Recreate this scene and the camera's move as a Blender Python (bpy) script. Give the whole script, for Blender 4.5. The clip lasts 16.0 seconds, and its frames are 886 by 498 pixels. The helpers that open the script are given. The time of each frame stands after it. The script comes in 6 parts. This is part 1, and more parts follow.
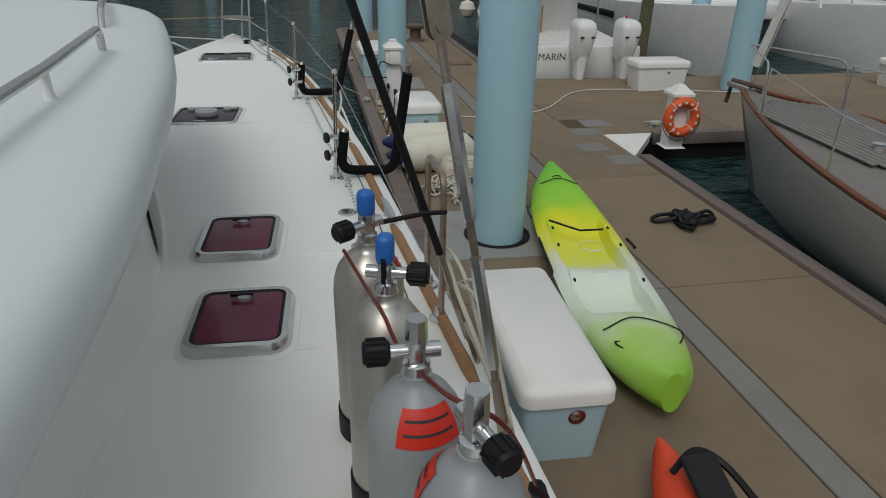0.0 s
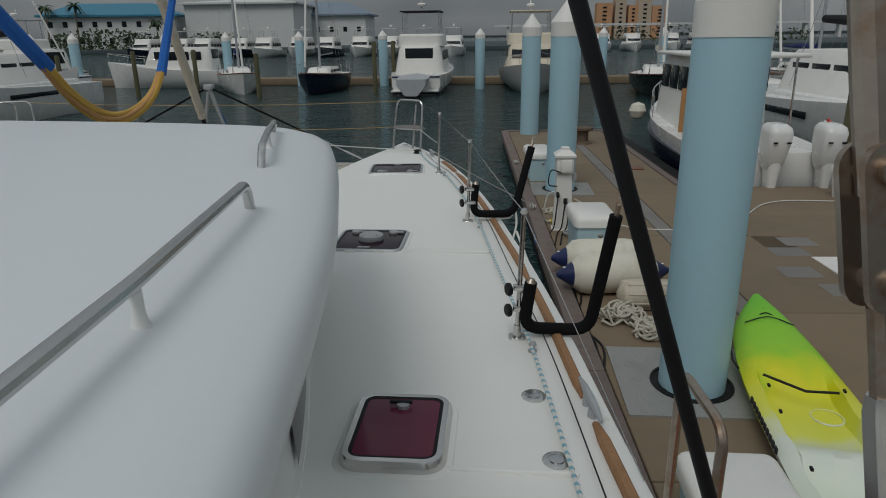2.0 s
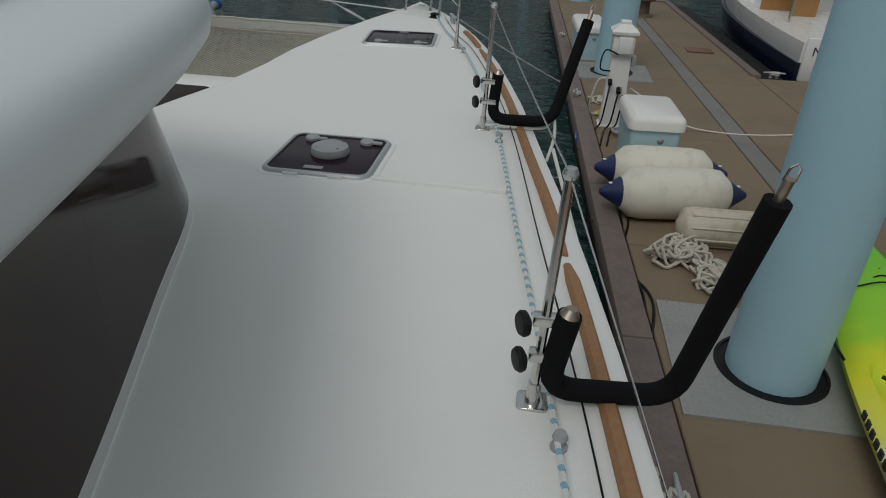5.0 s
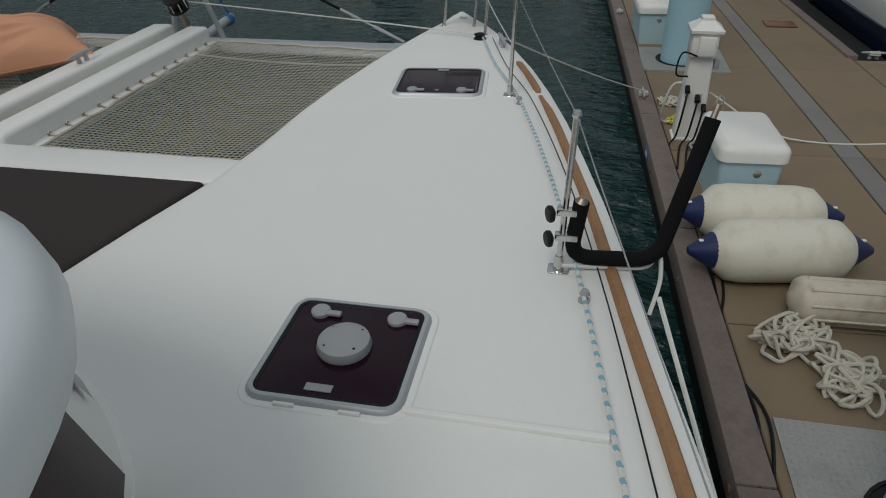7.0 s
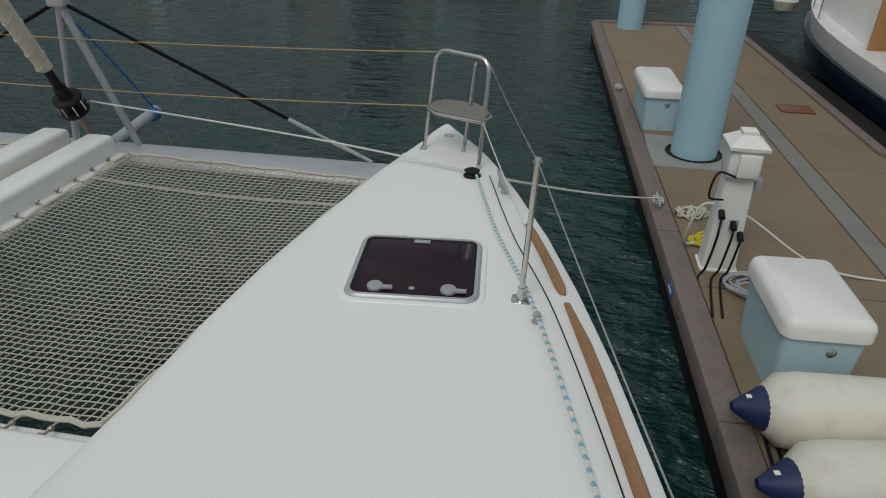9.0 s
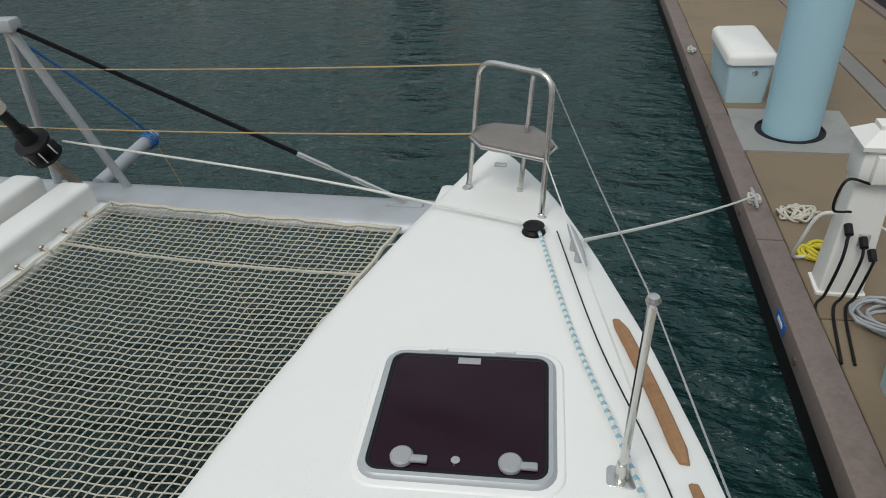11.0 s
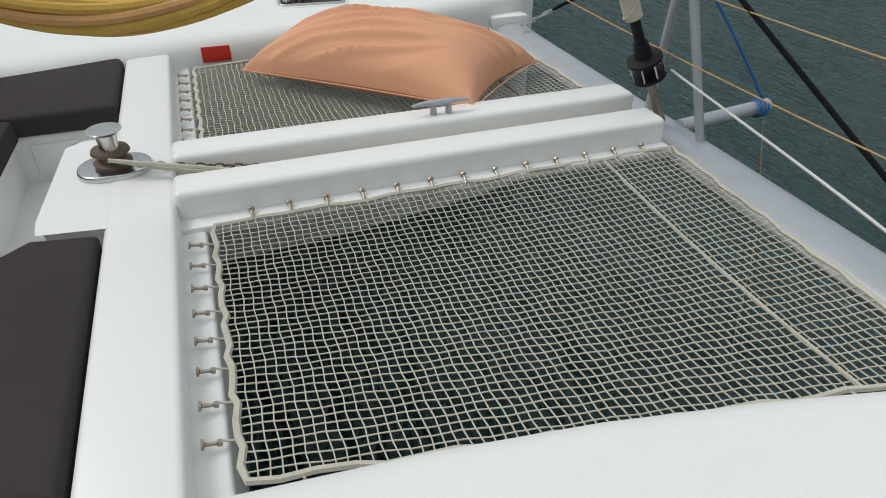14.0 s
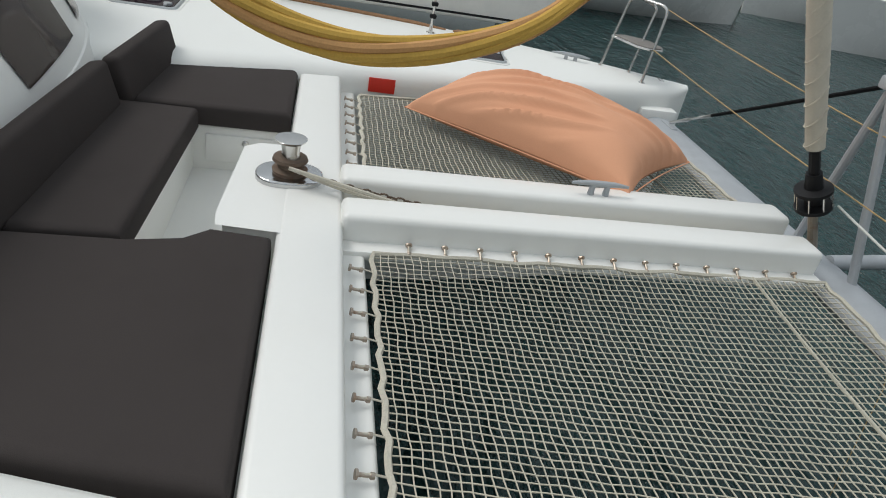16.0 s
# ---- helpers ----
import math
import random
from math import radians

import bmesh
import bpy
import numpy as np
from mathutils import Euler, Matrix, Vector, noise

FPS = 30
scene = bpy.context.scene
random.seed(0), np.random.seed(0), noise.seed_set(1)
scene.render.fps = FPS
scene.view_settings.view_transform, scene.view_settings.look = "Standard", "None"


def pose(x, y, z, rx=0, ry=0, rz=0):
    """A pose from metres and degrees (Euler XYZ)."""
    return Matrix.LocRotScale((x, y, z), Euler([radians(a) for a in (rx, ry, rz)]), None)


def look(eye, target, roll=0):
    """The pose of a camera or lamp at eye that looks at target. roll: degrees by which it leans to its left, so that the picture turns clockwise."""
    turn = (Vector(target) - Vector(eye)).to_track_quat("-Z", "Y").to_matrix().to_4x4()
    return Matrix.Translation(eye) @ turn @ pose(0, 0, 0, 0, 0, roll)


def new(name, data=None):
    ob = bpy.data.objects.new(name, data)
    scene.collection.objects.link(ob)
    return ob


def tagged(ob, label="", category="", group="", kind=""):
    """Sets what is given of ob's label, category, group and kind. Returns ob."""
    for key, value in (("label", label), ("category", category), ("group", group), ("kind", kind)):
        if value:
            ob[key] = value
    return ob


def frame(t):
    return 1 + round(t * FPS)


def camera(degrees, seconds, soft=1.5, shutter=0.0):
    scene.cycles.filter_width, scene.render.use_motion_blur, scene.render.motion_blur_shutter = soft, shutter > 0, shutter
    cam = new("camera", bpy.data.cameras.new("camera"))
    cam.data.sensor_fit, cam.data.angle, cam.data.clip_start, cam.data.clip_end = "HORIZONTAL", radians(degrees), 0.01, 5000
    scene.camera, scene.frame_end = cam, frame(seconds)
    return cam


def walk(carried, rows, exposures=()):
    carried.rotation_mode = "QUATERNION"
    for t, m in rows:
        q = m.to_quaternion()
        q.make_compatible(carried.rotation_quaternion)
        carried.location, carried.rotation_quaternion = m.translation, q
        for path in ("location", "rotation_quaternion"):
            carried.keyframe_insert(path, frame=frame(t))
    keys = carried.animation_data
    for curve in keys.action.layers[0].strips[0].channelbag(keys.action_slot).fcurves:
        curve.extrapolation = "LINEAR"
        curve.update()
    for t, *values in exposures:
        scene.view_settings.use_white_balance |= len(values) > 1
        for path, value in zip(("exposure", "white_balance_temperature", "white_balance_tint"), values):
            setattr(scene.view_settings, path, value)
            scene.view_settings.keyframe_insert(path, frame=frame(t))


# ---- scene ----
cam = camera(68.0, 16.0, soft=1.0)
PATH = [
    (0, (2.59, 2.285, 3.405), (2.878, 4.062, 2.535), 1.3),
    (0.5, (2.539, 2.405, 3.448), (2.626, 4.26, 2.706), 0.6),
    (1, (2.487, 2.614, 3.501), (2.497, 4.508, 2.861), -0.0),
    (1.5, (2.443, 2.877, 3.47), (2.388, 4.77, 2.828), -0.3),
    (2, (2.432, 3.195, 3.45), (2.272, 5.091, 2.834), -0.7),
    (2.5, (2.421, 3.497, 3.45), (2.159, 5.359, 2.768), -0.8),
    (3, (2.381, 3.762, 3.442), (2.119, 5.599, 2.697), -0.6),
    (3.2, (2.373, 3.913, 3.392), (2.126, 5.721, 2.573), -0.6),
    (5.3, (2.474, 5.042, 3.199), (2.228, 6.729, 2.152), 3.0),
    (5.5, (2.461, 5.167, 3.243), (2.172, 6.805, 2.133), 3.6),
    (6, (2.331, 5.545, 3.319), (2.002, 7.172, 2.203), 1.2),
    (6.5, (2.251, 5.874, 3.399), (1.91, 7.516, 2.31), 0.6),
    (7, (2.2, 6.207, 3.513), (1.851, 7.848, 2.424), -1.5),
    (7.5, (2.094, 6.544, 3.593), (1.772, 8.204, 2.526), -1.9),
    (8, (2.041, 6.955, 3.521), (1.748, 8.676, 2.545), -3.0),
    (8.5, (2.003, 7.318, 3.703), (1.687, 9.019, 2.7), 0.3),
    (8.7, (1.924, 7.598, 3.635), (1.642, 9.308, 2.637), 0.9),
    (10.8, (1.688, 8.969, 3.628), (1.248, 10.581, 2.529), -2.6),
    (11, (1.654, 9.097, 3.639), (1.22, 10.705, 2.53), -4.4),
    (11.5, (1.551, 9.39, 3.676), (1.135, 10.978, 2.533), -4.7),
    (12, (1.31, 9.59, 3.616), (0.819, 11.147, 2.461), 6.8),
    (12.5, (1.153, 9.546, 3.74), (0.448, 10.943, 2.495), 10.4),
    (13, (1.177, 9.37, 3.772), (0.161, 10.507, 2.478), 13.1),
    (13.5, (1.494, 9.766, 3.614), (0.109, 10.398, 2.316), 2.7),
    (14, (1.576, 9.642, 3.422), (0.024, 10.199, 2.289), 0.4),
    (14.5, (1.49, 9.492, 3.503), (-0.109, 10.039, 2.434), 2.4),
    (15, (1.423, 9.364, 3.526), (-0.23, 9.874, 2.522), 4.6),
    (15.2, (1.409, 9.293, 3.485), (-0.266, 9.796, 2.516), 5.5),
    (15.5, (1.365, 9.214, 3.533), (-0.312, 9.686, 2.551), 7.0),
    (16, (1.459, 9.213, 3.446), (-0.214, 9.618, 2.429), 11.2),
]
walk(cam, [(t, look(eye, target, roll)) for t, eye, target, roll in PATH], [(0, -0.35), (1, -0.5), (3, -0.7), (5.5, -0.6), (8, -0.5), (9.7, -0.2), (11, 0.12), (12.5, 0.18), (15, 0.2), (16, 0.2)])

# ---------------------------------------------------------------- world and light
world = bpy.data.worlds.new("overcast_sky")
scene.world = world
world.use_nodes = True
wn, wl = world.node_tree.nodes, world.node_tree.links
wn.clear()
w_out = wn.new("ShaderNodeOutputWorld")
w_bg = wn.new("ShaderNodeBackground")
w_sky = wn.new("ShaderNodeTexSky")
w_sky.sky_type = "NISHITA"
w_sky.sun_disc = False
w_sky.sun_elevation = radians(52)
w_sky.sun_rotation = radians(200)
w_hsv = wn.new("ShaderNodeHueSaturation")
w_hsv.inputs["Saturation"].default_value = 0.25
w_co = wn.new("ShaderNodeTexCoord")
w_map = wn.new("ShaderNodeMapping")
w_map.inputs["Scale"].default_value = (1.0, 1.0, 3.2)
w_noise = wn.new("ShaderNodeTexNoise")
w_noise.inputs["Scale"].default_value = 2.6
w_noise.inputs["Detail"].default_value = 6
w_ramp = wn.new("ShaderNodeValToRGB")
w_ramp.color_ramp.elements[0].position = 0.32
w_ramp.color_ramp.elements[0].color = (2.6, 3.05, 3.4, 1)
w_ramp.color_ramp.elements[1].position = 0.68
w_ramp.color_ramp.elements[1].color = (6.2, 6.6, 6.8, 1)
w_mix = wn.new("ShaderNodeMixRGB")
w_mix.inputs[0].default_value = 0.85
wl.new(w_co.outputs["Generated"], w_map.inputs[0])
wl.new(w_map.outputs[0], w_noise.inputs["Vector"])
wl.new(w_noise.outputs["Fac"], w_ramp.inputs[0])
wl.new(w_sky.outputs[0], w_hsv.inputs["Color"])
wl.new(w_hsv.outputs[0], w_mix.inputs[1])
wl.new(w_ramp.outputs[0], w_mix.inputs[2])
w_sep = wn.new("ShaderNodeSeparateXYZ")
wl.new(w_co.outputs["Generated"], w_sep.inputs[0])
w_grad = wn.new("ShaderNodeMapRange")
w_grad.inputs["From Min"].default_value = 0.0
w_grad.inputs["From Max"].default_value = 0.65
w_grad.inputs["To Min"].default_value = 0.46
w_grad.inputs["To Max"].default_value = 1.35
wl.new(w_sep.outputs["Z"], w_grad.inputs[0])
w_mul = wn.new("ShaderNodeMixRGB")
w_mul.blend_type = "MULTIPLY"
w_mul.inputs[0].default_value = 1.0
wl.new(w_mix.outputs[0], w_mul.inputs[1])
wl.new(w_grad.outputs[0], w_mul.inputs[2])
wl.new(w_mul.outputs[0], w_bg.inputs[0])
w_bg.inputs[1].default_value = 0.1
wl.new(w_bg.outputs[0], w_out.inputs[0])

sun = new("sun", bpy.data.lights.new("sun", "SUN"))
sun.data.energy = 1.3
sun.data.angle = radians(25)
sun.data.color = (1.0, 0.97, 0.93)
sun.rotation_euler = (radians(38), 0, radians(-20))

# ---------------------------------------------------------------- materials
def mat(name, color, rough=0.5, metal=0.0, grain=0.06, scale=60.0, stain=0.08, stain_scale=2.5, bump=0.0, coat=0.0, dirt=None, per_object=0.0, spec=0.5):
    """A painted, woven or cast surface with fine grain, broad stains and relief."""
    m = bpy.data.materials.new(name)
    m.use_nodes = True
    n, l = m.node_tree.nodes, m.node_tree.links
    b = n["Principled BSDF"]
    b.inputs["Roughness"].default_value = rough
    b.inputs["Metallic"].default_value = metal
    b.inputs["Coat Weight"].default_value = coat
    b.inputs["Specular IOR Level"].default_value = spec
    tc = n.new("ShaderNodeTexCoord")
    fine = n.new("ShaderNodeTexNoise")
    fine.inputs["Scale"].default_value = scale
    fine.inputs["Detail"].default_value = 5
    broad = n.new("ShaderNodeTexNoise")
    broad.inputs["Scale"].default_value = stain_scale
    broad.inputs["Detail"].default_value = 6
    broad.inputs["Roughness"].default_value = 0.65
    for t in (fine, broad):
        l.new(tc.outputs["Object"], t.inputs["Vector"])
    add = n.new("ShaderNodeMath")
    add.operation = "MULTIPLY_ADD"
    l.new(fine.outputs["Fac"], add.inputs[0])
    add.inputs[1].default_value = 2 * grain
    add.inputs[2].default_value = 1 - grain
    val = n.new("ShaderNodeMixRGB")
    val.blend_type = "MULTIPLY"
    val.inputs[0].default_value = 1.0
    val.inputs[1].default_value = (*color, 1)
    l.new(add.outputs[0], val.inputs[2])
    ramp = n.new("ShaderNodeMapRange")
    ramp.inputs["From Min"].default_value = 0.5
    ramp.inputs["From Max"].default_value = 0.75
    ramp.inputs["To Max"].default_value = stain * 4
    l.new(broad.outputs["Fac"], ramp.inputs[0])
    mix = n.new("ShaderNodeMixRGB")
    l.new(ramp.outputs[0], mix.inputs[0])
    l.new(val.outputs[0], mix.inputs[1])
    d = dirt or tuple(c * 0.6 for c in color)
    mix.inputs[2].default_value = (*d, 1)
    last = mix.outputs[0]
    if per_object:
        oi = n.new("ShaderNodeObjectInfo")
        ma = n.new("ShaderNodeMath")
        ma.operation = "MULTIPLY_ADD"
        ma.inputs[1].default_value = 2 * per_object
        ma.inputs[2].default_value = 1 - per_object
        l.new(oi.outputs["Random"], ma.inputs[0])
        mu = n.new("ShaderNodeMixRGB")
        mu.blend_type = "MULTIPLY"
        mu.inputs[0].default_value = 1.0
        l.new(last, mu.inputs[1])
        l.new(ma.outputs[0], mu.inputs[2])
        last = mu.outputs[0]
    l.new(last, b.inputs["Base Color"])
    rr = n.new("ShaderNodeMapRange")
    rr.inputs["To Min"].default_value = max(0.02, rough - 0.08)
    rr.inputs["To Max"].default_value = min(1, rough + 0.12)
    l.new(broad.outputs["Fac"], rr.inputs[0])
    l.new(rr.outputs[0], b.inputs["Roughness"])
    if bump:
        bp = n.new("ShaderNodeBump")
        bp.inputs["Strength"].default_value = bump
        bp.inputs["Distance"].default_value = 0.004
        l.new(fine.outputs["Fac"], bp.inputs["Height"])
        l.new(bp.outputs[0], b.inputs["Normal"])
    return m


def glass_mat(name, color, rough=0.06, spec=0.25):
    m = bpy.data.materials.new(name)
    m.use_nodes = True
    b = m.node_tree.nodes["Principled BSDF"]
    b.inputs["Base Color"].default_value = (*color, 1)
    b.inputs["Roughness"].default_value = rough
    b.inputs["Specular IOR Level"].default_value = spec
    tc = m.node_tree.nodes.new("ShaderNodeTexCoord")
    no = m.node_tree.nodes.new("ShaderNodeTexNoise")
    no.inputs["Scale"].default_value = 9
    no.inputs["Detail"].default_value = 6
    mr = m.node_tree.nodes.new("ShaderNodeMapRange")
    mr.inputs["To Min"].default_value = rough * 0.5
    mr.inputs["To Max"].default_value = rough * 2.2
    m.node_tree.links.new(tc.outputs["Object"], no.inputs["Vector"])
    m.node_tree.links.new(no.outputs["Fac"], mr.inputs[0])
    m.node_tree.links.new(mr.outputs[0], b.inputs["Roughness"])
    return m


GEL = mat("white gelcoat", (0.80, 0.80, 0.77), 0.32, grain=0.012, scale=40, stain=0.03, stain_scale=1.1, dirt=(0.66, 0.65, 0.60), coat=0.15)
NONSKID = mat("white non-skid deck", (0.78, 0.785, 0.755), 0.6, grain=0.03, scale=260, stain=0.035, stain_scale=1.3, bump=0.25, dirt=(0.64, 0.63, 0.57))
ROOFWHITE = mat("pale blue-white roof gelcoat", (0.70, 0.74, 0.755), 0.4, grain=0.012, scale=50, stain=0.035, stain_scale=1.2, dirt=(0.60, 0.64, 0.66))
TEAK = mat("weathered teak", (0.30, 0.16, 0.075), 0.65, grain=0.25, scale=55, stain=0.12, stain_scale=9, bump=0.3, dirt=(0.17, 0.085, 0.04))
STEEL = mat("polished stainless steel", (0.62, 0.61, 0.59), 0.2, 1.0, grain=0.05, scale=90, stain=0.06, stain_scale=8)
RUSTY = mat("tea-stained stainless steel", (0.42, 0.36, 0.30), 0.38, 1.0, grain=0.15, scale=70, stain=0.2, stain_scale=14, dirt=(0.30, 0.15, 0.07))
ALU = mat("grey anodised aluminium", (0.42, 0.44, 0.46), 0.45, 0.35, grain=0.06, scale=120, stain=0.08, stain_scale=4)
BLACKFOAM = mat("black foam padding", (0.007, 0.007, 0.008), 0.9, grain=0.2, scale=220, stain=0.08, bump=0.3, spec=0.15)
BLACK = mat("black plastic", (0.008, 0.008, 0.009), 0.5, grain=0.15, scale=90, stain=0.06, spec=0.25)
BLUE = mat("blue plastic", (0.02, 0.13, 0.45), 0.4, grain=0.08, scale=80)
TINT = glass_mat("dark purple tinted acrylic", (0.016, 0.004, 0.010), 0.08, 0.2)
TINTLIGHT = glass_mat("purple tinted acrylic", (0.14, 0.028, 0.055), 0.08, 0.2)
SMOKE = glass_mat("smoked cabin glass", (0.050, 0.037, 0.033), 0.05, 0.18)
WINDOW = glass_mat("dark boat window", (0.012, 0.015, 0.018), 0.06)
GREYPLASTIC = mat("grey plastic", (0.33, 0.34, 0.35), 0.5, grain=0.06, scale=90)
FRAMEGREY = mat("grey hatch frame", (0.45, 0.47, 0.48), 0.4, 0.4, grain=0.06, scale=100)
CUSHION = mat("charcoal outdoor fabric", (0.05, 0.043, 0.041), 0.95, grain=0.2, scale=300, stain=0.05, stain_scale=3, bump=0.25, spec=0.15)
PEACH = mat("faded peach canvas", (0.68, 0.34, 0.20), 0.9, grain=0.08, scale=260, stain=0.07, stain_scale=2.4, bump=0.2, dirt=(0.58, 0.29, 0.18))
NETROPE = mat("beige net cord", (0.50, 0.47, 0.38), 0.9, grain=0.2, scale=150, stain=0.12, stain_scale=3)
ROPE = mat("weathered white rope", (0.52, 0.49, 0.41), 0.9, grain=0.25, scale=160, stain=0.12, stain_scale=6, bump=0.5)
ROPEWHITE = mat("white rope", (0.66, 0.66, 0.62), 0.85, grain=0.2, scale=140, stain=0.1, bump=0.5)
ROPEBLUE = mat("blue rope", (0.02, 0.15, 0.42), 0.8, grain=0.2, scale=140)
FLECK = mat("pale blue rope fleck", (0.22, 0.42, 0.52), 0.85, grain=0.1)
ROPETAN = mat("tan lashing line", (0.46, 0.31, 0.14), 0.85, grain=0.2, scale=140)
YELLOW = mat("golden yellow cotton", (0.55, 0.34, 0.07), 0.9, grain=0.18, scale=120, stain=0.1, stain_scale=6, bump=0.4)
PEACHGOLD = mat("faded orange cotton", (0.55, 0.30, 0.12), 0.9, grain=0.18, scale=120, stain=0.1, stain_scale=6, bump=0.4)
HAMBLUE = mat("bright blue cotton", (0.02, 0.13, 0.46), 0.9, grain=0.15, scale=120)
CONCRETE = mat("tan concrete dock", (0.205, 0.155, 0.10), 0.85, grain=0.12, scale=130, stain=0.14, stain_scale=0.9, bump=0.25, dirt=(0.12, 0.095, 0.07), per_object=0.07)
CONCGREY = mat("grey concrete strip", (0.20, 0.19, 0.175), 0.85, grain=0.12, scale=130, stain=0.12, stain_scale=1.2, bump=0.25, per_object=0.05)
# near-black: dark float sides plus the shade of the hull gap, put into the colour
DARKFLOAT = mat("black dock float with gap shade", (0.012, 0.012, 0.012), 0.6, grain=0.3, scale=20, stain=0.2, stain_scale=3, spec=0.2)
TIMBER = mat("weathered dock timber", (0.17, 0.135, 0.12), 0.85, grain=0.25, scale=35, stain=0.15, stain_scale=4, bump=0.3, per_object=0.1)
DIAMOND = mat("galvanised tread plate", (0.34, 0.34, 0.32), 0.5, 0.3, grain=0.15, scale=45, stain=0.12, stain_scale=2.5, bump=0.6)
PILEBLUE = mat("pale blue pile sleeve", (0.33, 0.52, 0.60), 0.5, grain=0.03, scale=30, stain=0.04, stain_scale=1.5, dirt=(0.30, 0.44, 0.49))
BOXBLUE = mat("pale blue fibreglass", (0.42, 0.58, 0.63), 0.45, grain=0.03, scale=50, stain=0.05, stain_scale=3)
WHITE = mat("white paint", (0.78, 0.77, 0.73), 0.45, grain=0.03, scale=60, stain=0.05, stain_scale=2.5)
FENDER = mat("scuffed white vinyl", (0.68, 0.65, 0.55), 0.5, grain=0.05, scale=50, stain=0.12, stain_scale=4, dirt=(0.42, 0.36, 0.24))
OLDFENDER = mat("grimy ribbed white vinyl", (0.55, 0.50, 0.40), 0.6, grain=0.15, scale=40, stain=0.25, stain_scale=5, dirt=(0.30, 0.22, 0.12))
NAVY = mat("navy blue vinyl", (0.012, 0.022, 0.09), 0.45, grain=0.08)
ORANGE = mat("orange life ring shell", (0.72, 0.10, 0.02), 0.5, grain=0.06, scale=50)
RED = mat("red plastic", (0.62, 0.03, 0.015), 0.45, grain=0.06)
REDORANGE = mat("red-orange kayak plastic", (0.70, 0.06, 0.015), 0.5, grain=0.05)
MAROON = mat("dark red reflector", (0.13, 0.018, 0.012), 0.3)
TANKGREY = mat("grey painted steel cylinder", (0.30, 0.315, 0.325), 0.38, grain=0.05, scale=70, stain=0.06, stain_scale=8)
TANKALU = mat("brushed aluminium cylinder", (0.52, 0.49, 0.45), 0.36, 0.85, grain=0.1, scale=60, stain=0.1, stain_scale=6, dirt=(0.33, 0.28, 0.23))
CHROME = mat("chromed brass", (0.6, 0.6, 0.6), 0.18, 1.0, grain=0.04)
SAILCOVER = mat("cream sail cloth", (0.56, 0.51, 0.42), 0.85, grain=0.1, scale=90, stain=0.1, stain_scale=5)
RUST = mat("rusty galvanised chain", (0.16, 0.12, 0.09), 0.7, 0.5, grain=0.3, scale=80, stain=0.2, stain_scale=20, dirt=(0.14, 0.06, 0.03))
WOODPILE = mat("green weathered timber pile", (0.10, 0.095, 0.05), 0.9, grain=0.25, scale=25, stain=0.15, stain_scale=3)
HULLWHITE = mat("glossy white hull", (0.74, 0.74, 0.72), 0.25, grain=0.015, scale=30, stain=0.04, stain_scale=1.0, per_object=0.05)
HULLGREY = mat("light grey hull", (0.42, 0.42, 0.41), 0.3, grain=0.02, scale=30, stain=0.06, stain_scale=1.0)
HULLNAVY = mat("navy hull", (0.01, 0.014, 0.035), 0.2, grain=0.05)
HULLBLACK = mat("black hull", (0.012, 0.012, 0.013), 0.25, grain=0.05)
CREAM = mat("cream gelcoat", (0.62, 0.56, 0.44), 0.4, grain=0.03)
CANVASBLUE = mat("blue boat canvas", (0.015, 0.03, 0.12), 0.9, grain=0.1, scale=90)
CANVASBLACK = mat("black sail cover", (0.012, 0.012, 0.014), 0.9, grain=0.1, scale=90)
GREYCOVER = mat("grey boat cover", (0.40, 0.42, 0.44), 0.8, grain=0.08, scale=40)
DECKGREY = mat("grey teak decking", (0.20, 0.185, 0.17), 0.8, grain=0.2, scale=40, stain=0.1, stain_scale=3, bump=0.3)
MAHOGANY = mat("varnished mahogany", (0.16, 0.055, 0.022), 0.35, grain=0.2, scale=40, stain=0.1)
WOODLIGHT = mat("honey-coloured wood", (0.42, 0.22, 0.08), 0.5, grain=0.2, scale=40, stain=0.1)
WALLWHITE = mat("white building wall", (0.62, 0.63, 0.62), 0.8, grain=0.03, scale=3, stain=0.05, stain_scale=0.2)
ROOFBLUE = mat("teal blue metal roof", (0.03, 0.20, 0.30), 0.5, grain=0.05, scale=3)
ROOFGREY = mat("blue-grey roof", (0.20, 0.26, 0.32), 0.6, grain=0.05, scale=3)
CONDO = mat("peach condominium wall", (0.55, 0.30, 0.16), 0.8, grain=0.04, scale=1, stain=0.05, stain_scale=0.1)
CONDO2 = mat("pale condominium wall", (0.50, 0.40, 0.30), 0.8, grain=0.04, scale=1)
LEAF = mat("dark green leaves", (0.045, 0.075, 0.03), 0.7, grain=0.3, scale=5, stain=0.2, stain_scale=1)
TRUNK = mat("palm trunk bark", (0.14, 0.11, 0.08), 0.9, grain=0.3, scale=12)
FARLAND = mat("distant wooded shore", (0.05, 0.07, 0.075), 0.95, grain=0.2, scale=0.05)
INK = mat("dark ink", (0.02, 0.02, 0.025), 0.6)
PALEINK = mat("pale print", (0.75, 0.70, 0.62), 0.6)


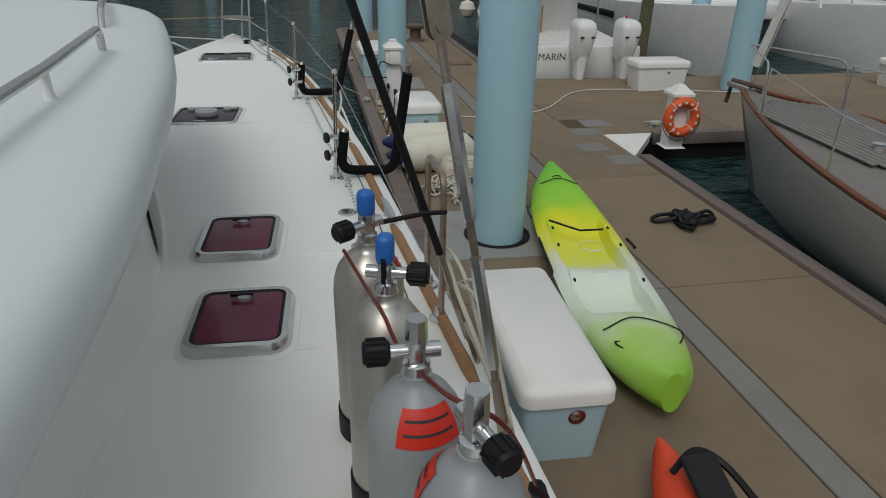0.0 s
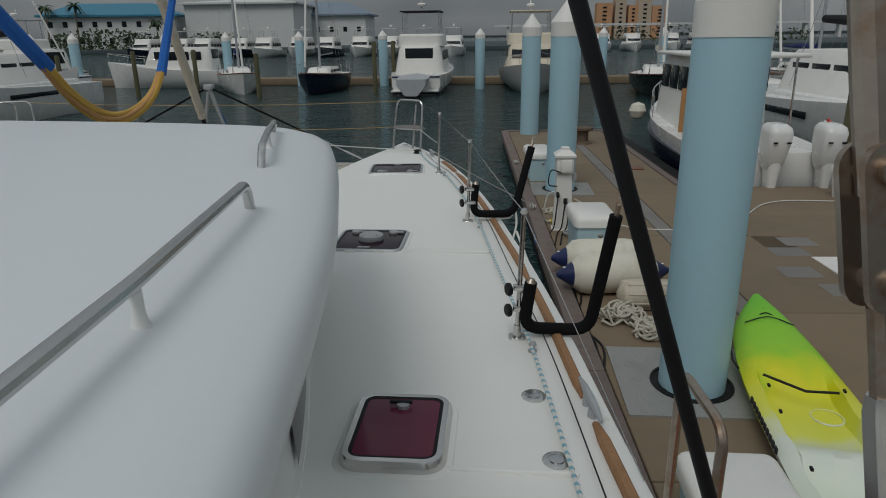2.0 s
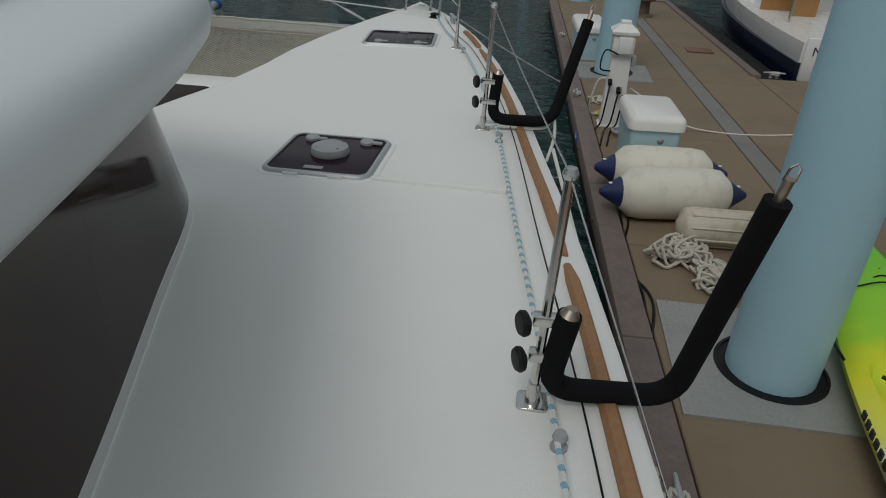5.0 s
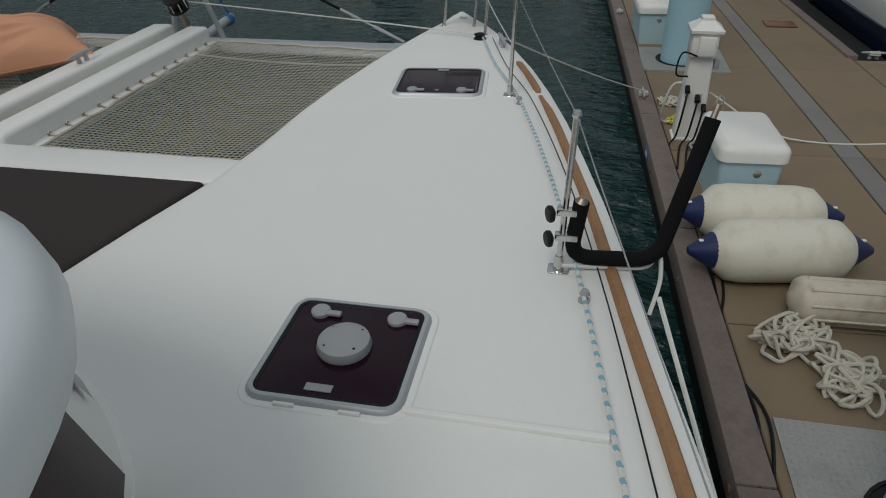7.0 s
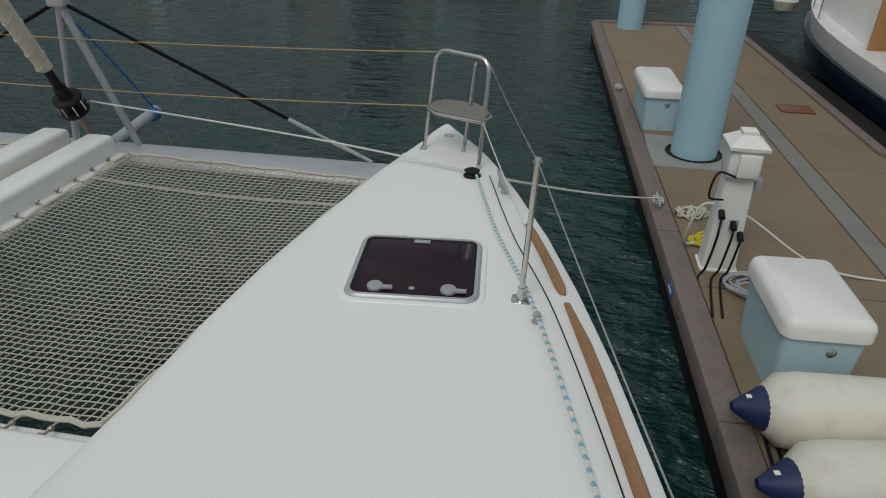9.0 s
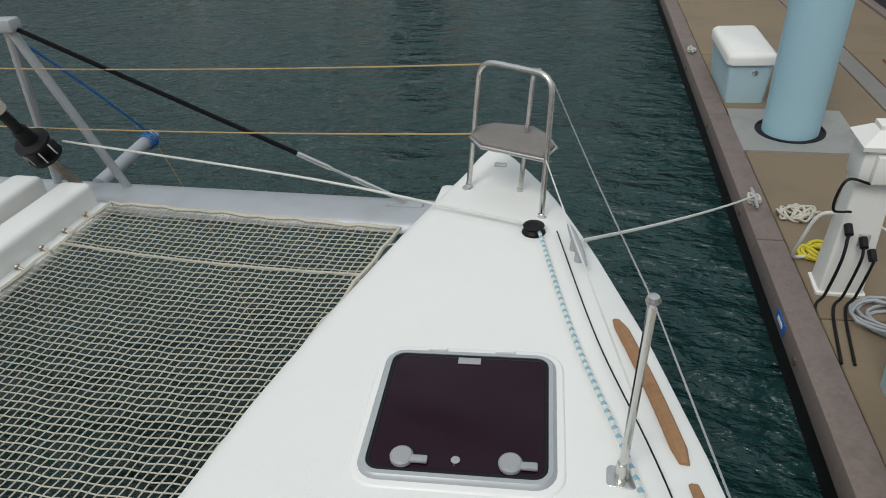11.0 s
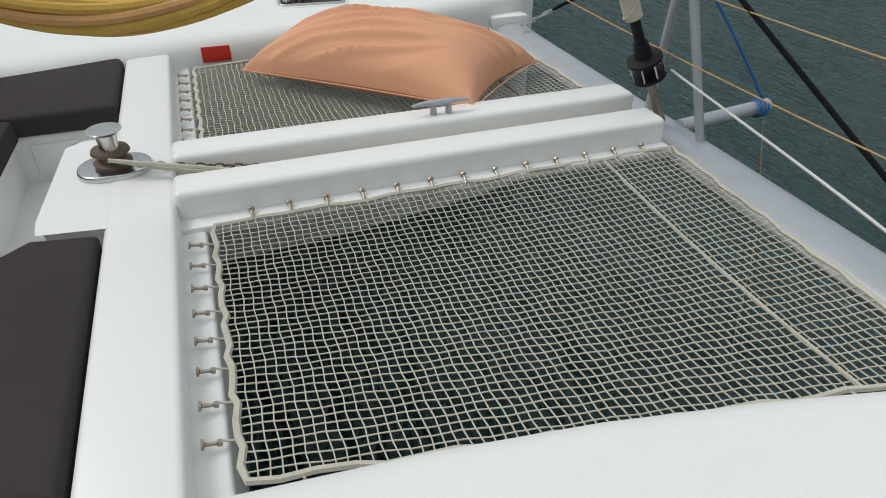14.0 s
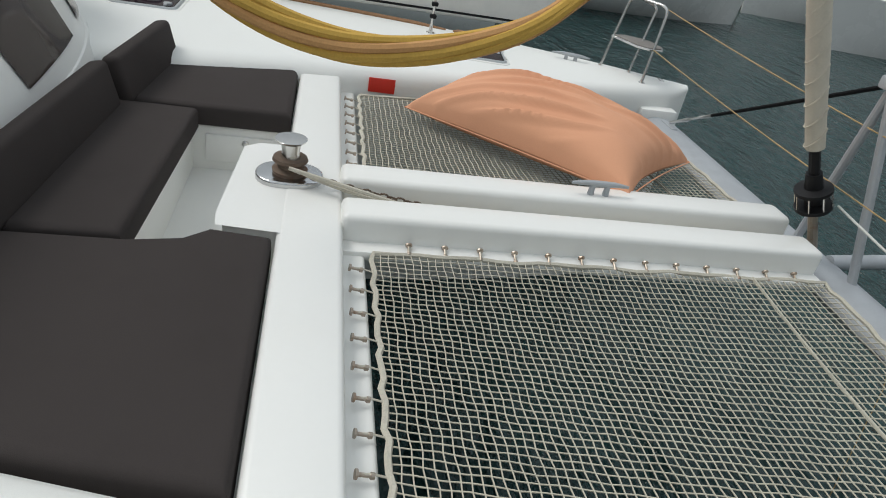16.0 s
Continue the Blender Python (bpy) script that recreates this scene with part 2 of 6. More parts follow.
def kayak_material():
    """Rotomoulded plastic that runs from green through yellow to white and back to green along its length."""
    m = mat("green yellow and white kayak plastic", (0.5, 0.5, 0.5), 0.45, bump=0.1, scale=120, stain=0.0)
    n, l = m.node_tree.nodes, m.node_tree.links
    b = n["Principled BSDF"]
    tc = n.new("ShaderNodeTexCoord")
    sep = n.new("ShaderNodeSeparateXYZ")
    l.new(tc.outputs["Object"], sep.inputs[0])
    mr = n.new("ShaderNodeMapRange")
    mr.inputs["From Min"].default_value = -2.1
    mr.inputs["From Max"].default_value = 2.1
    no = n.new("ShaderNodeTexNoise")
    no.inputs["Scale"].default_value = 3.5
    l.new(tc.outputs["Object"], no.inputs["Vector"])
    ad = n.new("ShaderNodeMath")
    ad.operation = "MULTIPLY_ADD"
    ad.inputs[1].default_value = 0.7
    l.new(no.outputs["Fac"], ad.inputs[0])
    l.new(sep.outputs["Y"], ad.inputs[2])
    sub = n.new("ShaderNodeMath")
    sub.inputs[1].default_value = -0.35
    l.new(ad.outputs[0], sub.inputs[0])
    l.new(sub.outputs[0], mr.inputs[0])
    r = n.new("ShaderNodeValToRGB")
    els = r.color_ramp.elements
    stops = [(0.0, (0.30, 0.56, 0.05)), (0.12, (0.42, 0.62, 0.16)), (0.24, (0.66, 0.74, 0.58)), (0.45, (0.70, 0.75, 0.66)),
             (0.55, (0.70, 0.72, 0.10)), (0.68, (0.68, 0.66, 0.01)), (0.78, (0.30, 0.62, 0.02)), (1.0, (0.16, 0.55, 0.03))]
    els[0].position, els[0].color = stops[0][0], (*stops[0][1], 1)
    els[1].position, els[1].color = stops[-1][0], (*stops[-1][1], 1)
    for p, c in stops[1:-1]:
        els.new(p).color = (*c, 1)
    l.new(mr.outputs[0], r.inputs[0])
    l.new(r.outputs[0], b.inputs["Base Color"])
    return m


KAYAK = kayak_material()


def water_material():
    m = bpy.data.materials.new("dark green harbour water")
    m.use_nodes = True
    n, l = m.node_tree.nodes, m.node_tree.links
    b = n["Principled BSDF"]
    b.inputs["Base Color"].default_value = (0.013, 0.042, 0.042, 1)
    b.inputs["Roughness"].default_value = 0.06
    b.inputs["IOR"].default_value = 1.36
    tc = n.new("ShaderNodeTexCoord")
    mp = n.new("ShaderNodeMapping")
    mp.inputs["Scale"].default_value = (1.0, 1.9, 1.0)
    mp.inputs["Rotation"].default_value = (0, 0, 0.35)
    l.new(tc.outputs["Object"], mp.inputs[0])
    heights = []
    for s, d, k in ((0.55, 3, 1.0), (2.1, 4, 0.5), (7.0, 3, 0.14)):
        t = n.new("ShaderNodeTexNoise")
        t.inputs["Scale"].default_value = s
        t.inputs["Detail"].default_value = d
        t.inputs["Distortion"].default_value = 0.4
        l.new(mp.outputs[0], t.inputs["Vector"])
        mu = n.new("ShaderNodeMath")
        mu.operation = "MULTIPLY"
        mu.inputs[1].default_value = k
        l.new(t.outputs["Fac"], mu.inputs[0])
        heights.append(mu)
    a1, a2 = n.new("ShaderNodeMath"), n.new("ShaderNodeMath")
    l.new(heights[0].outputs[0], a1.inputs[0])
    l.new(heights[1].outputs[0], a1.inputs[1])
    l.new(a1.outputs[0], a2.inputs[0])
    l.new(heights[2].outputs[0], a2.inputs[1])
    bp = n.new("ShaderNodeBump")
    bp.inputs["Strength"].default_value = 1.0
    bp.inputs["Distance"].default_value = 0.45
    l.new(a2.outputs[0], bp.inputs["Height"])
    l.new(bp.outputs[0], b.inputs["Normal"])
    return m


WATER = water_material()

# ---------------------------------------------------------------- builders
def thing(name, label, category, loc=(0, 0, 0), rz=0.0, group="", kind=""):
    ob = new(name)
    ob.empty_display_size = 0.1
    ob.matrix_basis = pose(*loc, 0, 0, rz)
    return tagged(ob, label, category, group, kind)


def link(name, bm, material, parent=None, label="", smooth=35):
    me = bpy.data.meshes.new(name)
    bmesh.ops.recalc_face_normals(bm, faces=bm.faces)
    bm.to_mesh(me)
    bm.free()
    for m in material if isinstance(material, (list, tuple)) else (material,):
        me.materials.append(m)
    if smooth:
        me.shade_smooth()
        me.set_sharp_from_angle(angle=radians(smooth))
    ob = new(name, me)
    if parent:
        ob.parent = parent
    if label:
        ob["label"] = label
    return ob


def part(name, bm, material, parent, label="", smooth=35):
    return link(name, bm, material, parent, label, smooth)


def single(name, bm, material, label, category, group="", kind="", smooth=35):
    return tagged(link(name, bm, material, None, "", smooth), label, category, group, kind)


def box(c, s, bevel=0.0, segs=2, bm=None, rot=None):
    bm = bm or bmesh.new()
    m = Matrix.Translation(c) @ (rot or Matrix.Identity(4)) @ Matrix.Diagonal((*s, 1))
    g = bmesh.ops.create_cube(bm, size=1, matrix=m)
    if bevel:
        vs = set(g["verts"])
        es = [e for e in bm.edges if e.verts[0] in vs and e.verts[1] in vs]
        bmesh.ops.bevel(bm, geom=es, offset=bevel, segments=segs, affect="EDGES", profile=0.5, clamp_overlap=True)
    return bm


def tube(pts, r, segs=8, bm=None, closed=False, caps=True):
    """A round tube along a line of points; r may be a list."""
    bm = bm or bmesh.new()
    pts = [Vector(p) for p in pts]
    n = len(pts)
    rs = r if isinstance(r, (list, tuple)) else [r] * n
    rings, up = [], None
    for i, p in enumerate(pts):
        a = pts[(i - 1) % n] if closed or i else p
        b = pts[(i + 1) % n] if closed or i < n - 1 else p
        d = (b - a).normalized()
        if up is None:
            up = d.orthogonal().normalized()
        up = (up - d * up.dot(d))
        up = up.normalized() if up.length > 1e-6 else d.orthogonal().normalized()
        side = d.cross(up)
        rings.append([bm.verts.new(p + rs[i] * (math.cos(t) * up + math.sin(t) * side)) for t in (2 * math.pi * k / segs for k in range(segs))])
    for i in range(n if closed else n - 1):
        a, b = rings[i], rings[(i + 1) % n]
        for k in range(segs):
            bm.faces.new((a[k], a[(k + 1) % segs], b[(k + 1) % segs], b[k]))
    if caps and not closed:
        bm.faces.new(rings[0][::-1])
        bm.faces.new(rings[-1])
    return bm


def bend(pts, r=0.06, n=5):
    """A line with its corners rounded."""
    pts = [Vector(p) for p in pts]
    out = [pts[0]]
    for a, p, b in zip(pts, pts[1:], pts[2:]):
        k = min(r, (a - p).length * 0.45, (b - p).length * 0.45)
        s, e = p + (a - p).normalized() * k, p + (b - p).normalized() * k
        for i in range(n + 1):
            t = i / n
            out.append((1 - t) ** 2 * s + 2 * t * (1 - t) * p + t * t * e)
    return out + [pts[-1]]


def sag(a, b, drop, n=14):
    a, b = Vector(a), Vector(b)
    return [a.lerp(b, i / n) - Vector((0, 0, drop * 4 * (i / n) * (1 - i / n))) for i in range(n + 1)]


def curve(pts, n=8):
    """A smooth line through points."""
    p = [Vector(q) for q in pts]
    p = [2 * p[0] - p[1]] + p + [2 * p[-1] - p[-2]]
    out = []
    for i in range(1, len(p) - 2):
        for k in range(n):
            t = k / n
            a, b, c, d = p[i - 1 : i + 3]
            out.append(0.5 * (2 * b + (c - a) * t + (2 * a - 5 * b + 4 * c - d) * t * t + (3 * b - a - 3 * c + d) * t**3))
    return out + [p[-2]]


def lathe(profile, segs=24, m=None, bm=None):
    """Profile of (radius, height) turned round z."""
    bm = bm or bmesh.new()
    m = m or Matrix.Identity(4)
    rings = []
    for r, z in profile:
        if r < 1e-5:
            rings.append([bm.verts.new(m @ Vector((0, 0, z)))])
        else:
            rings.append([bm.verts.new(m @ Vector((r * math.cos(t), r * math.sin(t), z))) for t in (2 * math.pi * k / segs for k in range(segs))])
    for a, b in zip(rings, rings[1:]):
        for k in range(segs):
            j = (k + 1) % segs
            if len(a) == 1 and len(b) == 1:
                continue
            if len(a) == 1:
                bm.faces.new((a[0], b[j], b[k]))
            elif len(b) == 1:
                bm.faces.new((a[k], a[j], b[0]))
            else:
                bm.faces.new((a[k], a[j], b[j], b[k]))
    for ring, flip in ((rings[0], True), (rings[-1], False)):
        if len(ring) > 2:
            bm.faces.new(ring[::-1] if flip else ring)
    return bm


def axis(a, b):
    """A turn and place that carries z from a towards b."""
    a, b = Vector(a), Vector(b)
    return Matrix.Translation(a) @ (b - a).to_track_quat("Z", "Y").to_matrix().to_4x4()


def skin(rings, close=False, caps=True, bm=None):
    """Faces between rings of equal numbers of points; close: each ring closes on itself."""
    bm = bm or bmesh.new()
    vs = [[bm.verts.new(p) for p in ring] for ring in rings]
    for a, b in zip(vs, vs[1:]):
        k = len(a)
        for i in range(k if close else k - 1):
            j = (i + 1) % k
            bm.faces.new((a[i], a[j], b[j], b[i]))
    if close and caps:
        bm.faces.new(vs[0][::-1])
        bm.faces.new(vs[-1])
    return bm


def rrect(w, h, r, n=5, c=(0, 0)):
    """The outline of a rounded rectangle."""
    out = []
    for cx, cy, a in ((1, 1, 0), (-1, 1, 90), (-1, -1, 180), (1, -1, 270)):
        for i in range(n + 1):
            t = radians(a + 90 * i / n)
            out.append((c[0] + cx * (w / 2 - r) + r * math.cos(t), c[1] + cy * (h / 2 - r) + r * math.sin(t)))
    return out


def slab(outline, z0, z1, bevel=0.0, bm=None):
    """An upright prism on an outline, with a rounded upper rim."""
    steps = [(0.0, z0), (0.0, z1 - bevel)] + [(bevel * (1 - math.cos(t)), z1 - bevel + bevel * math.sin(t)) for t in (radians(22.5 * k) for k in range(1, 5))] if bevel else [(0.0, z0), (0.0, z1)]
    rings = []
    for inset, z in steps:
        rings.append([(*p, z) for p in shrink(outline, inset)])
    return skin(rings, close=True, bm=bm)


def shrink(outline, d):
    """An outline (anticlockwise) drawn in by d."""
    if not d:
        return [tuple(p[:2]) for p in outline]
    n, out = len(outline), []
    for i in range(n):
        a, p, b = (Vector(outline[k % n][:2]) for k in (i - 1, i, i + 1))
        u, v = (p - a), (b - p)
        u = u.normalized() if u.length > 1e-9 else v.normalized()
        v = v.normalized() if v.length > 1e-9 else u
        t = (u + v)
        t = t.normalized() if t.length > 1e-6 else u
        nrm = Vector((-t.y, t.x))
        k = 1 / max(0.5, nrm.dot(Vector((-u.y, u.x))))
        q = p + nrm * d * k
        out.append((q.x, q.y))
    return out


def interp(table, v):
    ks = [k for k, _ in table]
    return float(np.interp(v, ks, [x for _, x in table]))


def smooth_interp(table, v, w=0.35):
    return sum(interp(table, v + w * k) for k in (-1, -0.5, 0, 0.5, 1)) / 5


def text_mesh(s, size, material, parent, m, name="lettering"):
    """Raised words, turned into a mesh."""
    cu = bpy.data.curves.new(name, "FONT")
    cu.body, cu.size, cu.extrude, cu.align_x, cu.align_y = s, size, 0.001, "CENTER", "CENTER"
    tmp = bpy.data.objects.new("tmp", cu)
    scene.collection.objects.link(tmp)
    me = bpy.data.meshes.new_from_object(tmp.evaluated_get(bpy.context.evaluated_depsgraph_get()))
    bpy.data.objects.remove(tmp)
    me.materials.clear()
    me.materials.append(material)
    me.transform(m)
    ob = new(name, me)
    ob.parent = parent
    return ob

# ---------------------------------------------------------------- the catamaran
CX = -1.515
DECK = 2.0
OUTER = [(-5, 3.2), (1, 3.2), (3, 3.18), (3.75, 3.14), (4.5, 3.05), (5.35, 2.94), (6.6, 2.80), (7.49, 2.67), (7.97, 2.58), (8.92, 2.42), (10.0, 2.19), (10.8, 1.97), (11.4, 1.75), (12.05, 1.47), (12.4, 1.26), (12.54, 1.13)]
INNER = [(-5, 0.02), (7.7, 0.02), (8.1, 0.10), (8.5, 0.19), (9.06, 0.345), (9.3, 0.38), (10.16, 0.455), (10.76, 0.545), (11.8, 0.78), (12.4, 0.96), (12.54, 1.05)]


def hull_rings(side):
    """Sections of one hull from the stern to the bow; side -1 mirrors it to port."""
    rings = []
    ys = [-5 + 0.5 * k for k in range(34)] + [11.6 + 0.14 * k for k in range(7)] + [12.54]
    for y in ys:
        xo, xi = smooth_interp(OUTER, y, 0.2), smooth_interp(INNER, y, 0.2)
        if y >= 12.3:
            xo, xi = interp(OUTER, y), interp(INNER, y)
        w = xo - xi
        r = min(0.13, w * 0.3)
        rw = interp([(9.1, 0.20), (9.9, 0.13), (13, 0.13)], y) if y < 12 else r
        rw = min(rw, w * 0.3)
        prof = [(xi + 0.10 * w + 0.02, -0.4), (xi + 0.02, 0.6), (xi, 1.6), (xi, DECK - r)]
        prof += [(xi + rw * (1 - math.cos(t)), DECK - r + r * math.sin(t)) for t in (radians(22.5 * k) for k in range(1, 5))]
        prof += [(xi + w * k, DECK + 0.012 * math.sin(math.pi * k)) for k in (0.45, 0.6, 0.8)]
        e = min(0.03, w * 0.2)
        prof += [(xo - e, DECK - 0.005), (xo - 0.3 * e, DECK - 0.02), (xo, DECK - 0.06), (xo + 0.02, 1.7), (xo, 1.0), (xo - 0.2 * w, 0.1), (xo - 0.3 * w, -0.4)]
        ring = [(x, y, z) for x, z in prof]
        if side < 0:
            ring = [(2 * CX - x, y, z) for x, y, z in ring]
        rings.append(ring)
    return rings


boat = thing("catamaran", "white sailing catamaran with non-skid decks moored beside the dock", "sailboat", kind="structure")
part("hull", skin(hull_rings(1), close=True), NONSKID, boat, "white starboard hull and foredeck", 40)
part("hull", skin(hull_rings(-1), close=True), NONSKID, boat, "white port hull and foredeck", 40)

# deck panel joints and step mouldings
def ridge(pts, r=0.006):
    return tube(pts, r, 6)


part("deck_step", box((2.08, 7.56, 2.011), (0.62, 0.028, 0.026), 0.006), GEL, boat)
part("deck_step", box((2.50, 5.14, 2.004), (0.46, 0.02, 0.026), 0.006), GEL, boat)
part("deck_step", box((2.62, 4.36, 2.004), (0.5, 0.02, 0.026), 0.006), GEL, boat)

# teak toe rail in lengths
def toe_rail(y0, y1):
    rings = []
    for k in range(13):
        y = y0 + (y1 - y0) * k / 12
        x = smooth_interp(OUTER, y, 0.2) - 0.095
        e = 0.6 if k in (0, 12) else 1.0
        rings.append([(x + dx * e, y, 1.99 + dz * e) for dx, dz in ((-0.024, -0.02), (-0.024, 0.022), (-0.014, 0.034), (0.014, 0.034), (0.024, 0.022), (0.024, -0.02))])
    return skin(rings, close=True)


for y0, y1 in ((1.0, 3.75), (4.05, 5.47), (5.66, 6.98), (7.05, 10.38), (10.45, 11.08)):
    part("toe_rail", toe_rail(y0, y1), TEAK, boat, "weathered teak toe rail")
    ob = part("toe_rail", toe_rail(y0, y1), TEAK, boat, "weathered teak toe rail")
    ob.data.transform(Matrix.Translation((2 * CX, 0, 0)) @ Matrix.Diagonal((-1, 1, 1, 1)))
    ob.data.flip_normals()

# coachroof: a fat rounded slab that overhangs the cabin
ROOF_HALF = [(2.22, -4.5), (2.24, -2.0), (2.23, 0.0), (2.22, 1.6), (2.18, 3.3), (2.08, 4.2), (1.96, 5.0), (1.83, 5.6), (1.70, 6.15), (1.58, 6.58), (1.45, 6.88), (1.22, 7.10), (0.88, 7.21), (0.35, 7.31), (-0.6, 7.42), (CX, 7.48)]


def roof_outline():
    right = [(p.x, p.y) for p in curve([(x, y, 0) for x, y in ROOF_HALF], 4)]
    left = [(2 * CX - x, y) for x, y in right[-2::-1]]
    return right + left


rings = []
ro = roof_outline()
for d, z in ((0.4, 2.74), (0.16, 2.72), (0.05, 2.74), (0.01, 2.79), (0.0, 2.84), (0.015, 2.90), (0.06, 2.93), (0.14, 2.955), (0.26, 2.975), (0.42, 2.99)):
    rings.append([(*p, z) for p in shrink(ro, d)])
last_ring = rings[-1]
for k, z in ((0.88, 3.005), (0.72, 3.02), (0.5, 3.03), (0.25, 3.038), (0.06, 3.04)):
    rings.append([(CX + (x - CX) * k, 1.4 + (y - 1.4) * k, z) for x, y, _ in last_ring])
part("roof", skin(rings, close=True), ROOFWHITE, boat, "pale rounded coachroof with a fat overhanging lip", 60)

# cabin wall under it, with wrap-round smoked glass
CAB = [(1.84, -4.4), (1.84, 1.0), (1.84, 4.3), (1.78, 4.92), (1.67, 5.45), (1.56, 5.84), (1.36, 6.45), (1.18, 7.0), (0.98, 7.30), (0.6, 7.56), (-0.1, 7.76), (-0.9, 7.86), (CX, 7.88)]


def cabin_ring(z):
    k = (z - 2.0) / 0.75
    out = []
    for x, y in [(p.x, p.y) for p in curve([(x, y, 0) for x, y in CAB], 4)]:
        f = max(0.0, min(1.0, (y - 5.0) / 3.0))
        g = max(0.0, min(1.0, (y - 7.0) / 1.0))
        out.append((x - k * (0.05 + 0.06 * f) * (1 if x > CX else 0), y - k * (0.10 * f + 0.34 * g), z))
    return out + [(2 * CX - x, y, z) for x, y, z in out[-2::-1]]


zs = [1.94, 2.02, 2.03, 2.76]
wall = [[(x, y, z) for x, y, z in cabin_ring(z)] for z in zs]
foot = [[(x + 0.02 if x > CX else x - 0.02, y + 0.012, z) for x, y, z in ring] for ring in wall[:2]]
part("cabin_wall", skin(wall, close=True), GEL, boat, "white cabin wall", 40)
part("cabin_base_trim", skin(foot, close=True), GEL, boat, "white moulded foot of the cabin", 40)


def glass_band(i0, i1, z0, z1, out=0.012):
    rows = []
    for z in (z0, (z0 + z1) / 2, z1):
        row = cabin_ring(z)[i0:i1]
        rows.append([(x + out * (1 if x > CX else -1), y + out, z) for x, y, z in row])
    return skin(rows)


part("cabin_window", glass_band(13, 31, 2.05, 2.70), SMOKE, boat, "wrap-round smoked cabin window")
for i0, i1 in ((33, 39), (40, 46)):
    part("cabin_window", glass_band(i0, i1, 2.12, 2.66), SMOKE, boat, "smoked front cabin window")
n_ring = len(cabin_ring(2.1))
for i0, i1 in ((n_ring - 39, n_ring - 33), (n_ring - 46, n_ring - 40)):
    part("cabin_window", glass_band(i0, i1, 2.12, 2.66), SMOKE, boat, "smoked front cabin window")
part("cabin_window", glass_band(n_ring - 31, n_ring - 13, 2.05, 2.70), SMOKE, boat, "wrap-round smoked cabin window")

# handrails on the roof
def handrail(pts, feet):
    rail = thing("handrail", "stainless steel grab rail on the coachroof", "handrail")
    part("rail", tube(bend(pts, 0.05), 0.0155, 10), STEEL, rail)
    for f in feet:
        part("foot", lathe([(0.021, 0), (0.016, 0.01), (0.012, 0.03), (0.011, 0.075)], 14, pose(*f)), GEL, rail)
    return rail


handrail([(1.70, 5.05, 2.94), (1.715, 4.99, 3.055), (1.815, 4.2, 3.055), (1.90, 3.2, 3.055), (1.95, 2.0, 3.055), (1.97, 0.2, 3.055), (1.97, 0.12, 2.95)], [(1.815, 4.2, 2.97), (1.90, 3.2, 2.97), (1.95, 2.0, 2.97), (1.965, 1.0, 2.97)])
handrail([(1.21, 6.68, 2.92), (1.27, 6.58, 3.035), (1.40, 6.1, 3.05), (1.52, 5.68, 3.05), (1.53, 5.62, 2.95)], [(1.40, 6.1, 2.975)])


